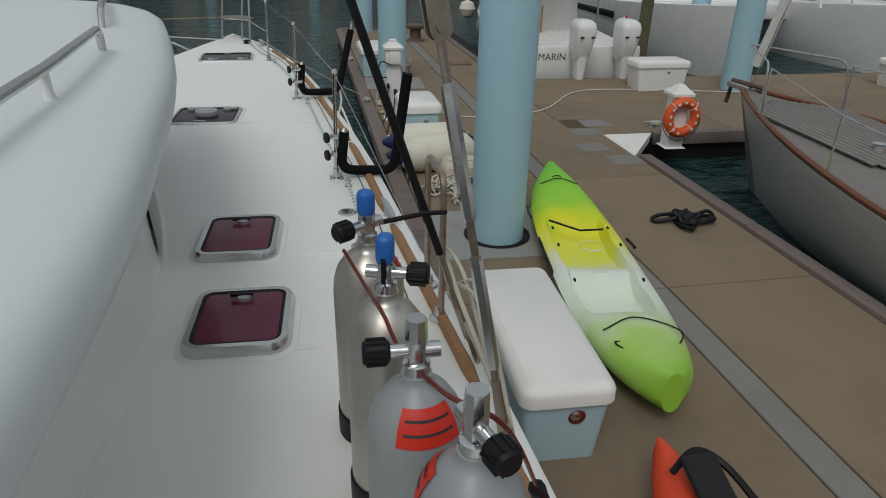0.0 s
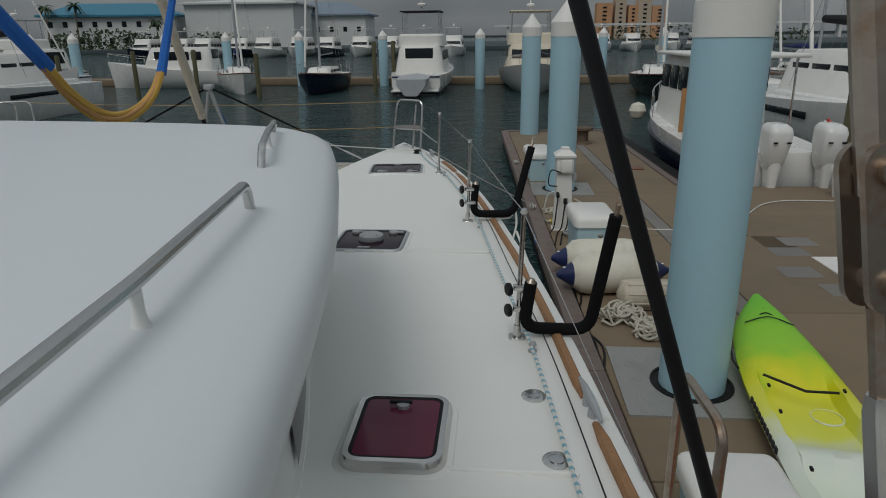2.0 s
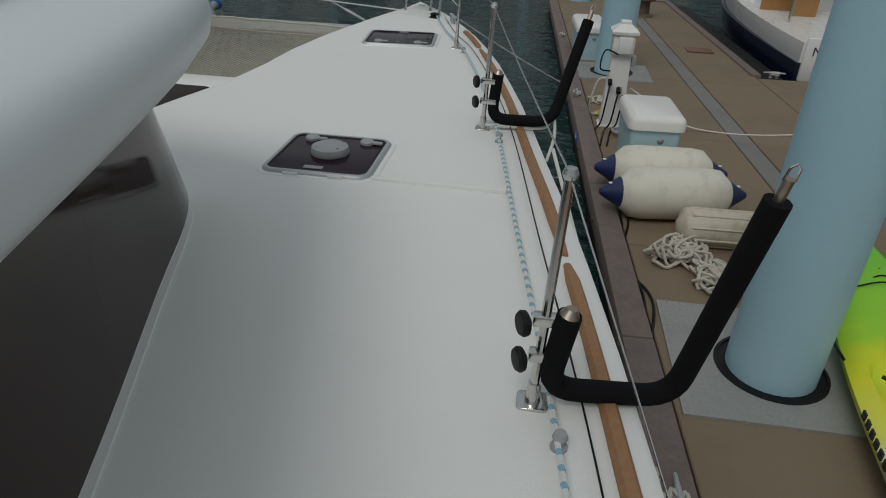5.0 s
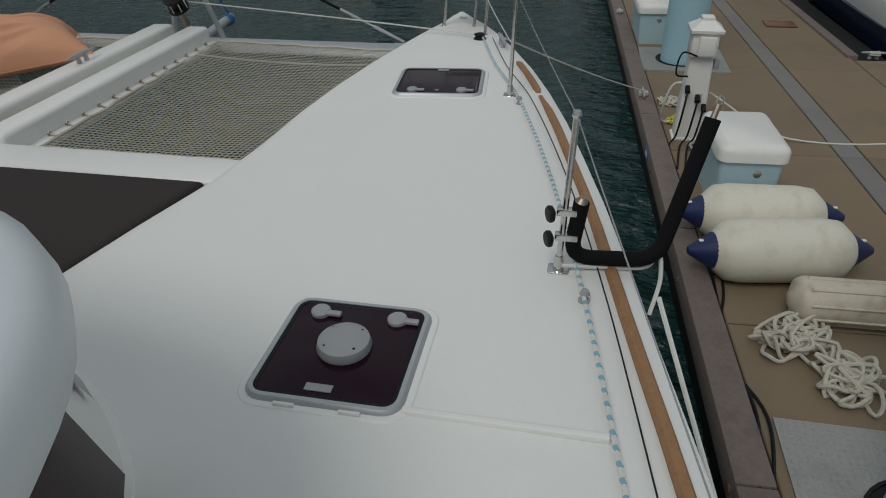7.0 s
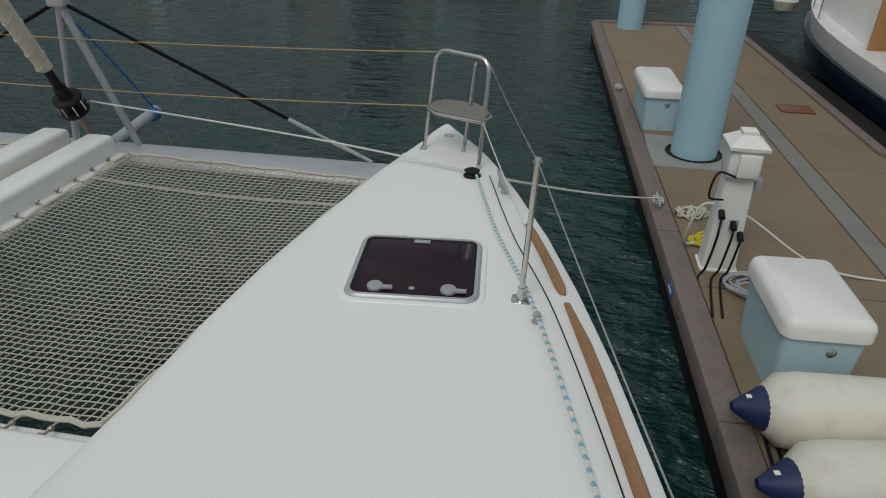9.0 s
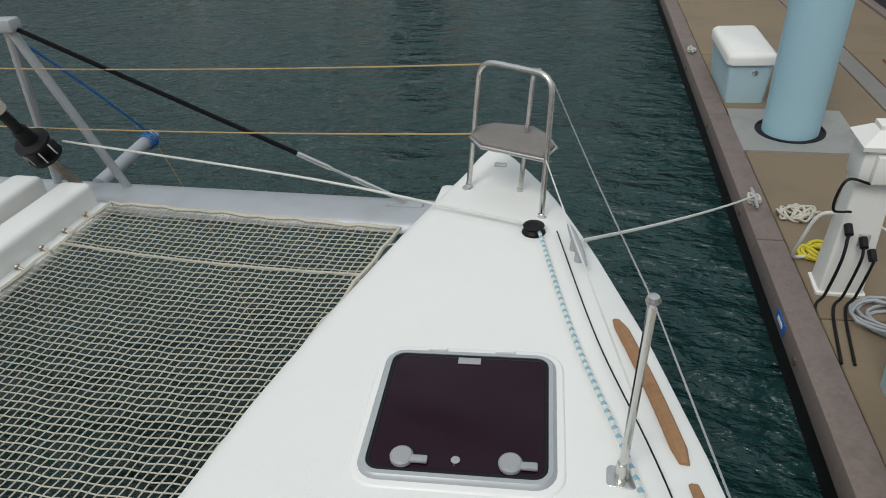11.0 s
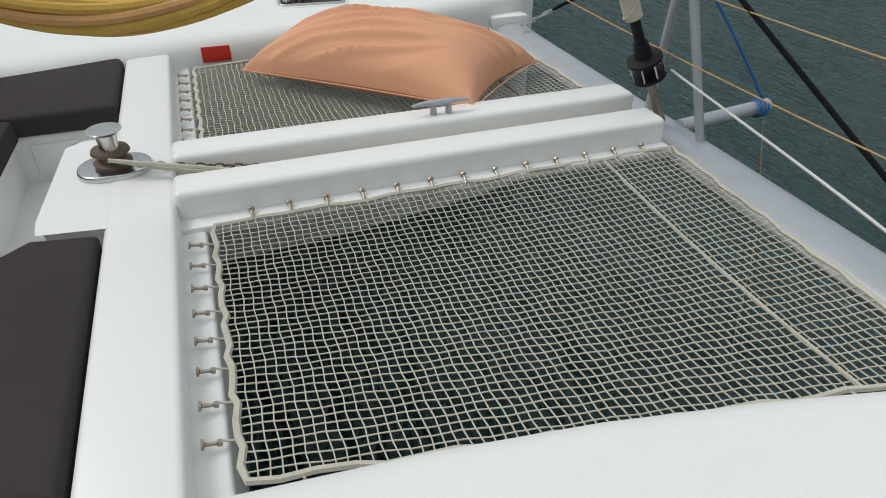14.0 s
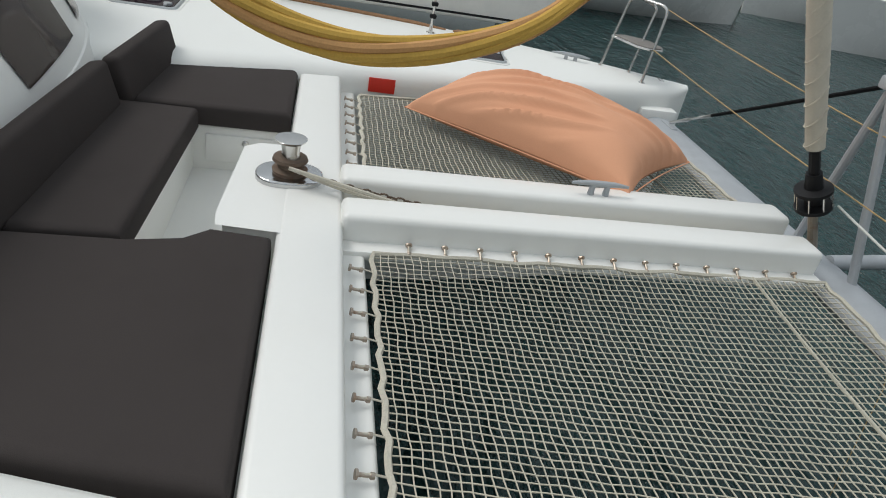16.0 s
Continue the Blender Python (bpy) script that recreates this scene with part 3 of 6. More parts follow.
def hatch(cx, cy, w, h, rz=0.0, kind="fan"):
    """A deck hatch: rounded frame, tinted lid and its fittings."""
    hb = thing("deck_hatch", {"fan": "dark purple deck hatch with a round solar vent", "bow": "dark purple acrylic deck hatch in a grey frame", "port": "small purple-tinted hatch in a rounded steel frame"}[kind], "hatch", (cx, cy, DECK), rz)
    r = 0.07 if kind != "port" else 0.08
    o = rrect(w + 0.05, h + 0.05, r + 0.02)
    part("base_flange", slab(o, -0.02, 0.016, 0.012), GEL if kind != "port" else NONSKID, hb)
    o = rrect(w, h, r)
    i = shrink(o, 0.028 if kind != "port" else 0.036)
    z = 0.03 if kind != "port" else 0.055
    bm = skin([[(*p, 0.01) for p in o], [(*p, z * 0.7) for p in shrink(o, 0.004)], [(*p, z) for p in shrink(o, 0.014)], [(*p, z) for p in i], [(*p, z - 0.012) for p in i]], close=True, caps=False)
    part("frame", bm, FRAMEGREY if kind != "port" else STEEL, hb, "grey hatch frame")
    part("lid", slab(i, z - 0.03, z - 0.004, 0.003), TINT if kind != "port" else TINTLIGHT, hb, "purple tinted acrylic lid")
    j = shrink(i, 0.012)
    part("seal", skin([[(*p, z - 0.0035) for p in i], [(*p, z - 0.0018) for p in shrink(i, 0.004)], [(*p, z - 0.0018) for p in j], [(*p, z - 0.0038) for p in shrink(i, 0.014)]], close=True, caps=False), BLACK, hb, "black rubber seal")
    if kind == "fan":
        part("vent", lathe([(0.092, 0), (0.095, 0.01), (0.088, 0.035), (0.06, 0.048), (0, 0.05)], 28, pose(0.0, 0.01, z - 0.004)), GREYPLASTIC, hb, "round grey solar vent")
        for k in range(4):
            a = radians(45 + 90 * k)
            part("vent_slot", box((0.065 * math.cos(a), 0.01 + 0.065 * math.sin(a), z + 0.034), (0.02, 0.014, 0.012), 0.003), BLACK, hb)
        part("label_plate", box((-0.02, -h * 0.36, z - 0.002), (0.09, 0.032, 0.004), 0.001), GREYPLASTIC, hb)
    if kind in ("fan", "bow"):
        for sx in (-1, 1):
            py = h * 0.33 if kind == "fan" else -h * 0.36
            knob = part("latch", lathe([(0.036, 0), (0.036, 0.012), (0.03, 0.018), (0, 0.019)], 18, pose(sx * w * 0.27, py, z - 0.004)), GREYPLASTIC, hb, "grey latch")
            part("latch_lever", box((sx * w * 0.27 + 0.05, py - 0.008, z + 0.005), (0.06, 0.024, 0.014), 0.004), GREYPLASTIC, knob)
        for sx in (-0.2, 0.2):
            part("hinge", box((sx * w, -h / 2 - 0.006 if kind == "fan" else h / 2 + 0.004, 0.018), (0.07, 0.012, 0.02), 0.003), WHITE, hb)
        if kind == "bow":
            part("hinge_plate", box((0.0, h * 0.4, z - 0.002), (0.08, 0.03, 0.005), 0.002), GREYPLASTIC, hb)
            part("lock", lathe([(0.014, 0), (0.014, 0.006), (0, 0.007)], 14, pose(0.0, -h * 0.36, z - 0.004)), STEEL, hb)
    if kind == "port":
        part("latch", lathe([(0.026, 0), (0.026, 0.015), (0, 0.018)], 16, pose(0, h * 0.28, z - 0.004)), GREYPLASTIC, hb)
        part("latch_lever", box((-0.01, h * 0.30, z + 0.012), (0.09, 0.018, 0.012), 0.004), BLACK, hb)
    return hb


hatch(1.512, 7.785, 0.53, 0.53, 0, "fan")
hatch(1.292, 10.53, 0.605, 0.56, 5, "bow")
hatch(2.075, 5.33, 0.39, 0.48, 0, "port")
hatch(2.17, 4.55, 0.40, 0.46, 0, "port")
hatch(2 * CX - 1.512, 7.785, 0.53, 0.53, 0, "fan")
hatch(2 * CX - 1.292, 10.53, 0.605, 0.56, -5, "bow")


def deck_plate(x, y, r, label):
    d = thing("deck_fitting", label, "deck fitting", (x, y, DECK))
    part("flange", lathe([(r, 0), (r, 0.006), (r * 0.9, 0.009), (r * 0.62, 0.009), (r * 0.6, 0.006), (0, 0.006)], 24), STEEL, d)
    part("cap", lathe([(r * 0.5, 0.004), (r * 0.5, 0.010), (0, 0.011)], 20), CHROME, d)


for x, y, r in ((2.60, 5.66, 0.052), (2.66, 5.22, 0.052), (1.78, 5.10, 0.028), (-4.9, 6.3, 0.05), (-4.95, 8.5, 0.05)):
    deck_plate(x, y, r, "round stainless filler cap set in the white deck")

# forward cockpit between the hulls
def mesh_box(name, x0, x1, y0, y1, z0, z1, material, parent, label="", bevel=0.03):
    return part(name, box(((x0 + x1) / 2, (y0 + y1) / 2, (z0 + z1) / 2), (x1 - x0, y1 - y0, z1 - z0), bevel, 3), material, parent, label)


PX0 = 2 * CX - 0.45
mesh_box("cockpit_floor", PX0, 0.30, 7.5, 9.1, 1.30, 1.50, NONSKID, boat, "white cockpit floor", 0)
mesh_box("cross_beam", PX0, 0.55, 9.075, 9.37, 1.30, 1.915, GEL, boat, "white moulded cross beam")
mesh_box("net_ledge", PX0, 0.55, 9.35, 9.48, 1.30, 1.80, GEL, boat, "white ledge", 0.02)
mesh_box("bench", -0.98, 0.30, 7.6, 9.09, 1.4, 1.80, GEL, boat, "white bench", 0.02)
mesh_box("bench", PX0, -2.52, 7.6, 9.09, 1.4, 1.80, GEL, boat, "white bench", 0.02)
mesh_box("bench", -2.54, -0.96, 7.6, 8.47, 1.4, 1.80, GEL, boat, "white bench", 0.02)
mesh_box("locker_lid", -2.525, -2.505, 8.55, 9.02, 1.56, 1.74, GEL, boat, "white locker lid in the bench side", 0.006)
part("locker_latch", lathe([(0.022, 0), (0.022, 0.008), (0.012, 0.014), (0, 0.015)], 14, axis((-2.506, 8.79, 1.70), (-2.0, 8.79, 1.70))), STEEL, boat)
part("windlass_plinth", slab([(-1.13, 9.10), (-2.03, 9.10), (-2.03, 8.93), (-1.98, 8.87), (-1.24, 8.83), (-1.16, 8.84)][::-1], 1.45, 1.912, 0.03), GEL, boat, "white windlass plinth")


def cushion(outline, z0, z1, label, name="seat_cushion"):
    c = single(name, slab(outline, z0, z1, 0.04), CUSHION, label, "cushion", "cockpit cushions", smooth=50)
    return c


cushion([(-0.96, 8.02), (0.06, 8.02), (0.16, 8.5), (0.28, 9.06), (-1.05, 9.06), (-1.09, 8.80), (-1.0, 8.70), (-0.96, 8.5)], 1.80, 1.93, "charcoal fabric seat cushion on the starboard bench")
cushion([(PX0 + 0.06, 8.02), (-2.50, 8.02), (-2.50, 9.06), (PX0 + 0.06, 9.06)], 1.80, 1.93, "charcoal fabric seat cushion on the port bench")
cushion([(-2.47, 8.06), (-0.99, 8.02), (-0.98, 8.47), (-2.46, 8.52)], 1.80, 1.93, "charcoal fabric seat cushion below the cabin windows")
for x0, x1, y0, turn in ((-0.90, 0.02, 7.92, 0), (-2.40, -0.94, 8.00, -3), (-3.40, -2.44, 8.12, -5)):
    bm = box(((x0 + x1) / 2, y0, 2.03), (x1 - x0, 0.11, 0.28), 0.035, 3, rot=Matrix.Rotation(radians(turn), 4, "Z") @ Matrix.Rotation(radians(14), 4, "X"))
    single("back_cushion", bm, CUSHION, "charcoal fabric backrest cushion along the cabin front", "cushion", "cockpit cushions", smooth=50)

# forebeam, longeron rails
beam = thing("forebeam", "grey aluminium crossbeam between the bows", "crossbeam")
rings = []
for k in range(25):
    x = 2 * CX - 0.98 + k * (0.98 - (2 * CX - 0.98)) / 24
    rings.append([(x, 12.20 + 0.17 * math.cos(t), 1.70 + 0.075 * math.sin(t)) for t in (2 * math.pi * i / 16 for i in range(16))])
part("beam_tube", skin(rings, close=True), ALU, beam)
for x in (0.86, 2 * CX - 0.86):
    part("end_bracket", box((x, 12.20, 1.76), (0.14, 0.36, 0.16), 0.03), GEL, beam)

spine = thing("longeron", "white moulded spine with a chain trough between the nets", "longeron", kind="structure")
for x0, x1, y1 in ((-1.43, -1.22, 11.97), (-1.82, -1.61, 12.02)):
    part("rail", box(((x0 + x1) / 2, (9.36 + y1) / 2, 1.85), (x1 - x0, y1 - 9.36, 0.22), 0.035, 3), GEL, spine)
    part("skirt", box(((x0 + x1) / 2 + (0.05 if x0 > -1.6 else -0.05), (9.36 + y1) / 2, 1.80), (x1 - x0 + 0.08, y1 - 9.36, 0.05), 0.015), GEL, spine)
part("trough", box((-1.515, 10.7, 1.74), (0.24, 2.6, 0.04)), CREAM, spine)


# nets
def net(corners, name_label):
    """corners: aft inner, aft outer, fore outer, fore inner."""
    a, b, c, d = (Vector(p) for p in corners)
    ob = thing("trampoline_net", name_label, "net")

    def at(u, v):
        p = a.lerp(b, u).lerp(d.lerp(c, u), v)
        p.z -= 0.05 * 16 * u * (1 - u) * v * (1 - v)
        return p

    bm = bmesh.new()
    nu, nv = 40, 66
    for i in range(nu + 1):
        u = i / nu
        tube([at(u, k / 30) + Vector((0.004 * math.sin(k * 2.1 + i), 0, 0)) for k in range(31)], 0.0029, 4, bm)
    for j in range(nv + 1):
        v = j / nv
        tube([at(k / 20, v) + Vector((0, 0.004 * math.sin(k * 2.3 + j), 0)) for k in range(21)], 0.0029, 4, bm)
    tagged(part("mesh", bm, NETROPE, ob, "beige square-mesh cords"), kind="stuff")
    rim = [at(0, 0), at(1, 0), at(1, 1), at(0, 1)]
    pts = []
    for p, q in zip(rim, rim[1:] + rim[:1]):
        for k in range(24):
            pts.append(p.lerp(q, k / 24) + Vector((0.008 * math.sin(1.9 * k), 0.008 * math.cos(2.3 * k), 0.004 * math.sin(k))))
    part("border_rope", tube(pts, 0.013, 6, closed=True), ROPE, ob, "twisted border rope")
    pts = [at(k / 20, 0.82) + Vector((0, 0, 0.006)) for k in range(21)]
    part("seam_rope", tube(pts, 0.006, 5), ROPE, ob)
    return ob, at


net_s, at_s = net([(-1.13, 9.51, 1.82), (0.30, 9.51, 1.82), (0.66, 11.92, 1.80), (-1.15, 11.97, 1.82)], "beige trampoline net laced between hull and spine")
net_p, at_p = net([(2 * CX - 0.30, 9.51, 1.82), (-1.91, 9.51, 1.82), (-1.89, 11.97, 1.82), (2 * CX - 0.63, 11.92, 1.80)], "beige trampoline net laced beside the port hull")


def lacing(parent, inner, outer):
    """A small steel eye and a loop of cord from the net to the edge."""
    i, o = Vector(inner), Vector(outer)
    e = part("lacing_eye", lathe([(0.017, 0), (0.017, 0.008), (0.007, 0.012), (0.007, 0.045), (0.012, 0.05), (0.011, 0.062), (0, 0.063)], 10, axis(o, o + (i - o).normalized() * 0.1)), RUSTY, parent)
    part("lacing_cord", tube([i, i.lerp(o, 0.5) + Vector((0, 0, 0.008)), o], 0.004, 5), ROPE, e)


for k in range(1, 14):
    v = k / 14
    p = at_s(0, v)
    lacing(net_s, p, (-1.19, p.y, 1.845))
    p = at_p(1, v)
    lacing(net_p, p, (-1.85, p.y, 1.845))
for k in range(1, 9):
    u = k / 9
    p = at_s(u, 0)
    lacing(net_s, p, (p.x, 9.40, 1.84))
    p = at_p(u, 0)
    lacing(net_p, p, (p.x, 9.40, 1.84))
for k in range(1, 15):
    p = at_s(1, k / 15)
    lacing(net_s, p, (smooth_interp(INNER, p.y, 0.2) - 0.002, p.y, 1.82))


# big floor pillow on the port net
def pillow():
    A, B, C, D = (Vector(p) for p in ((-3.02, 9.82, 1.88), (-1.74, 11.02, 1.95), (-2.50, 11.80, 1.90), (-3.42, 10.50, 1.98)))
    n = 72
    rows_t, rows_b = [], []
    for j in range(n + 1):
        rt, rb = [], []
        for i in range(n + 1):
            u, v = i / n, j / n
            uu = u + (0.5 - u) * 0.10 * math.sin(math.pi * v) ** 1 * abs(2 * u - 1) ** 4
            vv = v + (0.5 - v) * 0.10 * math.sin(math.pi * u) * abs(2 * v - 1) ** 4
            p = A.lerp(B, uu).lerp(D.lerp(C, uu), vv)
            e = (max(0, 16 * u * (1 - u) * v * (1 - v))) ** 0.42
            ph = 46 * (0.75 * u - v) + 5 * noise.noise((2.2 * u, 2.2 * v, 0)) + 2.5 * math.sin(4 * u)
            fold = max(0.0, math.sin(ph)) ** 1.6 - 0.35
            gate = max(0.0, min(1.0, 0.55 + 1.6 * noise.noise((3 * u + 7, 3 * v, 1))))
            w = 0.048 * fold * gate * min(1.0, 1.8 * e)
            w += 0.03 * noise.noise((5 * u, 5 * v, 3)) * e
            rt.append(p + Vector((0, 0, 0.33 * e + w)))
            rb.append(p - Vector((0, 0, 0.10 * e - 0.002)))
        rows_t.append(rt)
        rows_b.append(rb)
    bm = skin(rows_t)
    skin(rows_b, bm=bm)
    bmesh.ops.remove_doubles(bm, verts=bm.verts, dist=0.0015)
    ob = thing("floor_pillow", "large faded peach canvas pillow lying on the net", "pillow")
    part("cover", bm, PEACH, ob, "wrinkled peach cover", 80)
    edge = [A, B, C, D]
    for p, q in zip(edge, edge[1:] + edge[:1]):
        inward = (A + C) / 2 - p.lerp(q, 0.5)
        pts = [p.lerp(q, k / 16) + inward * 0.028 * math.sin(math.pi * k / 16) for k in range(17)]
        part("seam", tube(pts, 0.005, 6), PEACH, ob, "stitched edge seam")
    return ob


pillow()

# windlass, chain, cleats
def windlass():
    w = thing("windlass", "chromed anchor windlass with rusty chain", "windlass", (-1.66, 9.10, 1.912))
    part("base", slab(rrect(0.26, 0.34, 0.12), 0, 0.03, 0.012), CHROME, w)
    part("gypsy", lathe([(0.085, 0.03), (0.09, 0.05), (0.065, 0.065), (0.065, 0.085), (0.09, 0.10), (0.085, 0.115)], 24), RUST, w)
    part("drum", lathe([(0.05, 0.115), (0.045, 0.15), (0.05, 0.19), (0.075, 0.205), (0.08, 0.215), (0, 0.22)], 24), STEEL, w)


windlass()


def chain_run(a, b, drop, n, parent):
    pts = sag(a, b, drop, n)
    base = None
    for k in range(n):
        p, q = pts[k], pts[k + 1]
        d = (q - p)
        m = axis(p, q) @ pose(0, 0, d.length / 2, 0, 0, 90 * (k % 2))
        if base is None:
            pp = [(0.014 * math.cos(t), 0, 0.026 * math.sin(t)) for t in (2 * math.pi * i / 10 for i in range(10))]
            ob = part("link", tube(pp, 0.0055, 5, closed=True), RUST, parent)
            base = ob.data
        else:
            ob = new("link", base)
            ob.parent = parent
        ob.matrix_basis = m


chain = thing("anchor_chain", "rusty galvanised anchor chain in the trough", "chain")
chain_run((-1.56, 9.16, 1.985), (-1.50, 11.9, 1.80), 0.10, 62, chain)
part("snubber_rope", tube(curve([(-1.58, 9.1, 2.0), (-1.48, 9.4, 1.95), (-1.45, 9.8, 1.88), (-1.50, 10.3, 1.82)]), 0.010, 6), ROPE, chain)
part("snubber_rope", tube(curve([(-1.54, 9.1, 2.02), (-1.46, 9.45, 1.97), (-1.43, 9.85, 1.89), (-1.49, 10.4, 1.81)]), 0.010, 6), ROPE, chain)


def cleat(x, y, z, rz, L=0.34):
    c = thing("mooring_cleat", "grey aluminium horn cleat bolted to the boat", "cleat", (x, y, z), rz)
    part("horn_bar", tube([(0, -L / 2, 0.062), (0, -L / 4, 0.068), (0, 0, 0.066), (0, L / 4, 0.068), (0, L / 2, 0.062)], [0.008, 0.016, 0.019, 0.016, 0.008], 10), ALU, c)
    for s in (-1, 1):
        part("post", tube([(0, s * 0.045, 0), (0, s * 0.045, 0.064)], [0.02, 0.015], 10), ALU, c)


cleat(-1.70, 10.80, 1.96, 0)
cleat(1.60, 11.50, 1.995, 16, 0.32)
cleat(2 * CX - 1.45, 11.5, 1.99, -14, 0.36)
cleat(2.82, 5.57, 1.99, 7)
single("warning_label", box((2 * CX - 0.40, 9.68, 1.88), (0.006, 0.20, 0.11), 0.001), RED, "red warning sticker on the inner hull side", "label")

# furler, A-frame, sprit and stays
furler = thing("forestay_furler", "furled headsail in cream cloth above a black furling drum", "furler")
top = Vector((CX, 5.8, 14.7))
base = Vector((CX, 12.16, 1.80))
d = (top - base).normalized()
part("toggle", tube([base, base + d * 0.34], [0.030, 0.026], 10), RUSTY, furler)
part("drum", lathe([(0.10, 0.33), (0.10, 0.35), (0.045, 0.36), (0.045, 0.43), (0.10, 0.44), (0.10, 0.46), (0.05, 0.47), (0.042, 0.56)], 24, axis(base, top)), BLACK, furler, "black furling drum")
for k in range(8):
    a = 2 * math.pi * k / 8
    part("cage_rod", tube([axis(base, top) @ Vector((0.095 * math.cos(a), 0.095 * math.sin(a), z)) for z in (0.345, 0.445)], 0.005, 5), STEEL, furler)
part("foil", tube([base + d * 0.52, base + d * 0.74], 0.030, 10), BLACK, furler)
part("rolled_sail", tube([base + d * s for s in np.linspace(0.72, 15, 24)], [0.050 + 0.004 * (k % 2) + 0.02 * min(1, k / 8) for k in range(24)], 14), SAILCOVER, furler, "rolled cream sail cloth")
for k in range(28):
    p = base + d * (0.78 + 0.12 * k)
    part("cloth_fold", tube([axis(p, top) @ Vector((0.055 * math.cos(t), 0.055 * math.sin(t), 0.05 * math.sin(t + 0.6))) for t in (2 * math.pi * i / 12 for i in range(12))], 0.004, 5, closed=True), SAILCOVER, furler)

aframe = thing("striker_frame", "grey aluminium A-frame striker on the forebeam", "rig frame")
apex = Vector((CX + 0.02, 12.10, 2.83))
for x in (CX + 0.27, CX - 0.27):
    part("leg", tube([(x, 12.26, 1.74), apex], 0.026, 10), ALU, aframe)
part("head_plate", box(apex, (0.13, 0.09, 0.07), 0.015), ALU, aframe)
part("sprit_pole", tube([(CX, 12.31, 1.74), (CX - 0.03, 13.0, 1.78)], 0.048, 12), ALU, aframe, "grey sprit pole")
for sx in (1, -1):
    e = Vector((CX + sx * 2.12, 12.22, 1.80))
    q = apex.lerp(e, 0.72)
    part("stay", tube([apex, q], 0.013, 8), BLACKFOAM, aframe, "black-sleeved stay")
    part("turnbuckle", tube([q, apex.lerp(e, 0.80), apex.lerp(e, 0.81), apex.lerp(e, 0.86), apex.lerp(e, 0.87), e], [0.015, 0.015, 0.009, 0.009, 0.017, 0.012], 8), STEEL, aframe)
    part("tang", box(e + Vector((0, 0, -0.03)), (0.22, 0.06, 0.03), 0.01), ALU, aframe)
part("blue_line", tube(sag(apex + Vector((0.03, 0.02, -0.1)), (CX + 0.0, 12.92, 1.84), -0.02), 0.008, 6), ROPEBLUE, aframe, "blue line")
part("blue_lashing", tube([(CX - 0.02 + 0.055 * math.cos(t), 12.88 + 0.004 * t, 1.775 + 0.055 * math.sin(t)) for t in np.linspace(0, 20, 60)], 0.006, 5), ROPEBLUE, aframe)
part("tan_line", tube([(CX, 12.96, 1.74), (CX + 0.3, 12.9, 1.0), (CX + 0.5, 12.8, 0.1)], 0.004, 5), ROPETAN, aframe)


def stanchion(x, y, h=0.645, label="polished stainless stanchion on the deck edge"):
    s = thing("stanchion", label, "stanchion", (x, y, DECK), group="stanchions")
    part("base_plate", slab(rrect(0.085, 0.075, 0.015), 0, 0.009, 0.003), STEEL, s)
    part("socket", tube([(0, 0, 0.008), (0, 0, 0.07)], [0.022, 0.017], 12), STEEL, s)
    part("post", tube([(0, 0, 0.05), (0.018, 0, h)], 0.0125, 10), STEEL, s)
    part("cap", lathe([(0.014, 0), (0.019, 0.012), (0.014, 0.026), (0, 0.03)], 12, pose(0.018, 0, h)), STEEL, s)
    return s


ST = [(2.545, 6.23), (2.20, 8.41), (1.79, 10.37)]
for x, y in ST:
    stanchion(x, y)
gate = thing("gate_stanchion", "braced stainless gate stanchion beside the shroud", "stanchion", (2.93, 4.80, DECK))
part("post", tube(bend([(0, 0, 0), (0, 0, 0.60), (0.02, -0.28, 0.60), (0.02, -0.28, 0.0)], 0.06), 0.0135, 10), RUSTY, gate)
for y in (0, -0.28):
    part("foot", lathe([(0.04, 0), (0.038, 0.01), (0.018, 0.014), (0.016, 0.05)], 16, pose(0.01, y, 0)), STEEL, gate)


def pulpit(sx):
    def X(p):
        return p if sx > 0 else (2 * CX - p[0], p[1], p[2])
    pl = thing("bow_seat", "stainless pulpit with a small grey seat on the bow", "pulpit")
    part("hoop", tube(bend([X(p) for p in ((1.02, 12.05, 2.0), (1.09, 12.12, 2.65), (1.45, 11.92, 2.65), (1.42, 11.79, 1.99))], 0.09), 0.0135, 10), STEEL, pl)
    part("leg", tube(bend([X(p) for p in ((1.29, 12.03, 2.0), (1.34, 12.14, 2.60), (1.38, 11.98, 2.65))], 0.05), 0.0125, 10), STEEL, pl)
    o = [(1.05, 12.04), (1.12, 11.95), (1.42, 11.84), (1.46, 11.96), (1.40, 12.10), (1.34, 12.17), (1.14, 12.20), (1.07, 12.16)]
    o = [X((*p, 0))[:2] for p in o]
    if sx < 0:
        o = o[::-1]
    part("seat", slab(o, 2.275, 2.305, 0.008), DECKGREY, pl, "weathered grey seat board")
    part("seat_rim", tube([(*p, 2.285) for p in shrink(o, -0.008)], 0.010, 8, closed=True), STEEL, pl)
    for p in ((1.02, 12.05), (1.42, 11.79), (1.29, 12.03)):
        part("foot", lathe([(0.035, 0), (0.033, 0.008), (0.017, 0.012), (0.015, 0.03)], 14, pose(*X((*p, 1.995)))), STEEL, pl)
    part("nav_fitting", box(X((1.15, 12.30, 2.01)), (0.07, 0.04, 0.02), 0.006), STEEL, pl)


pulpit(1)
pulpit(-1)

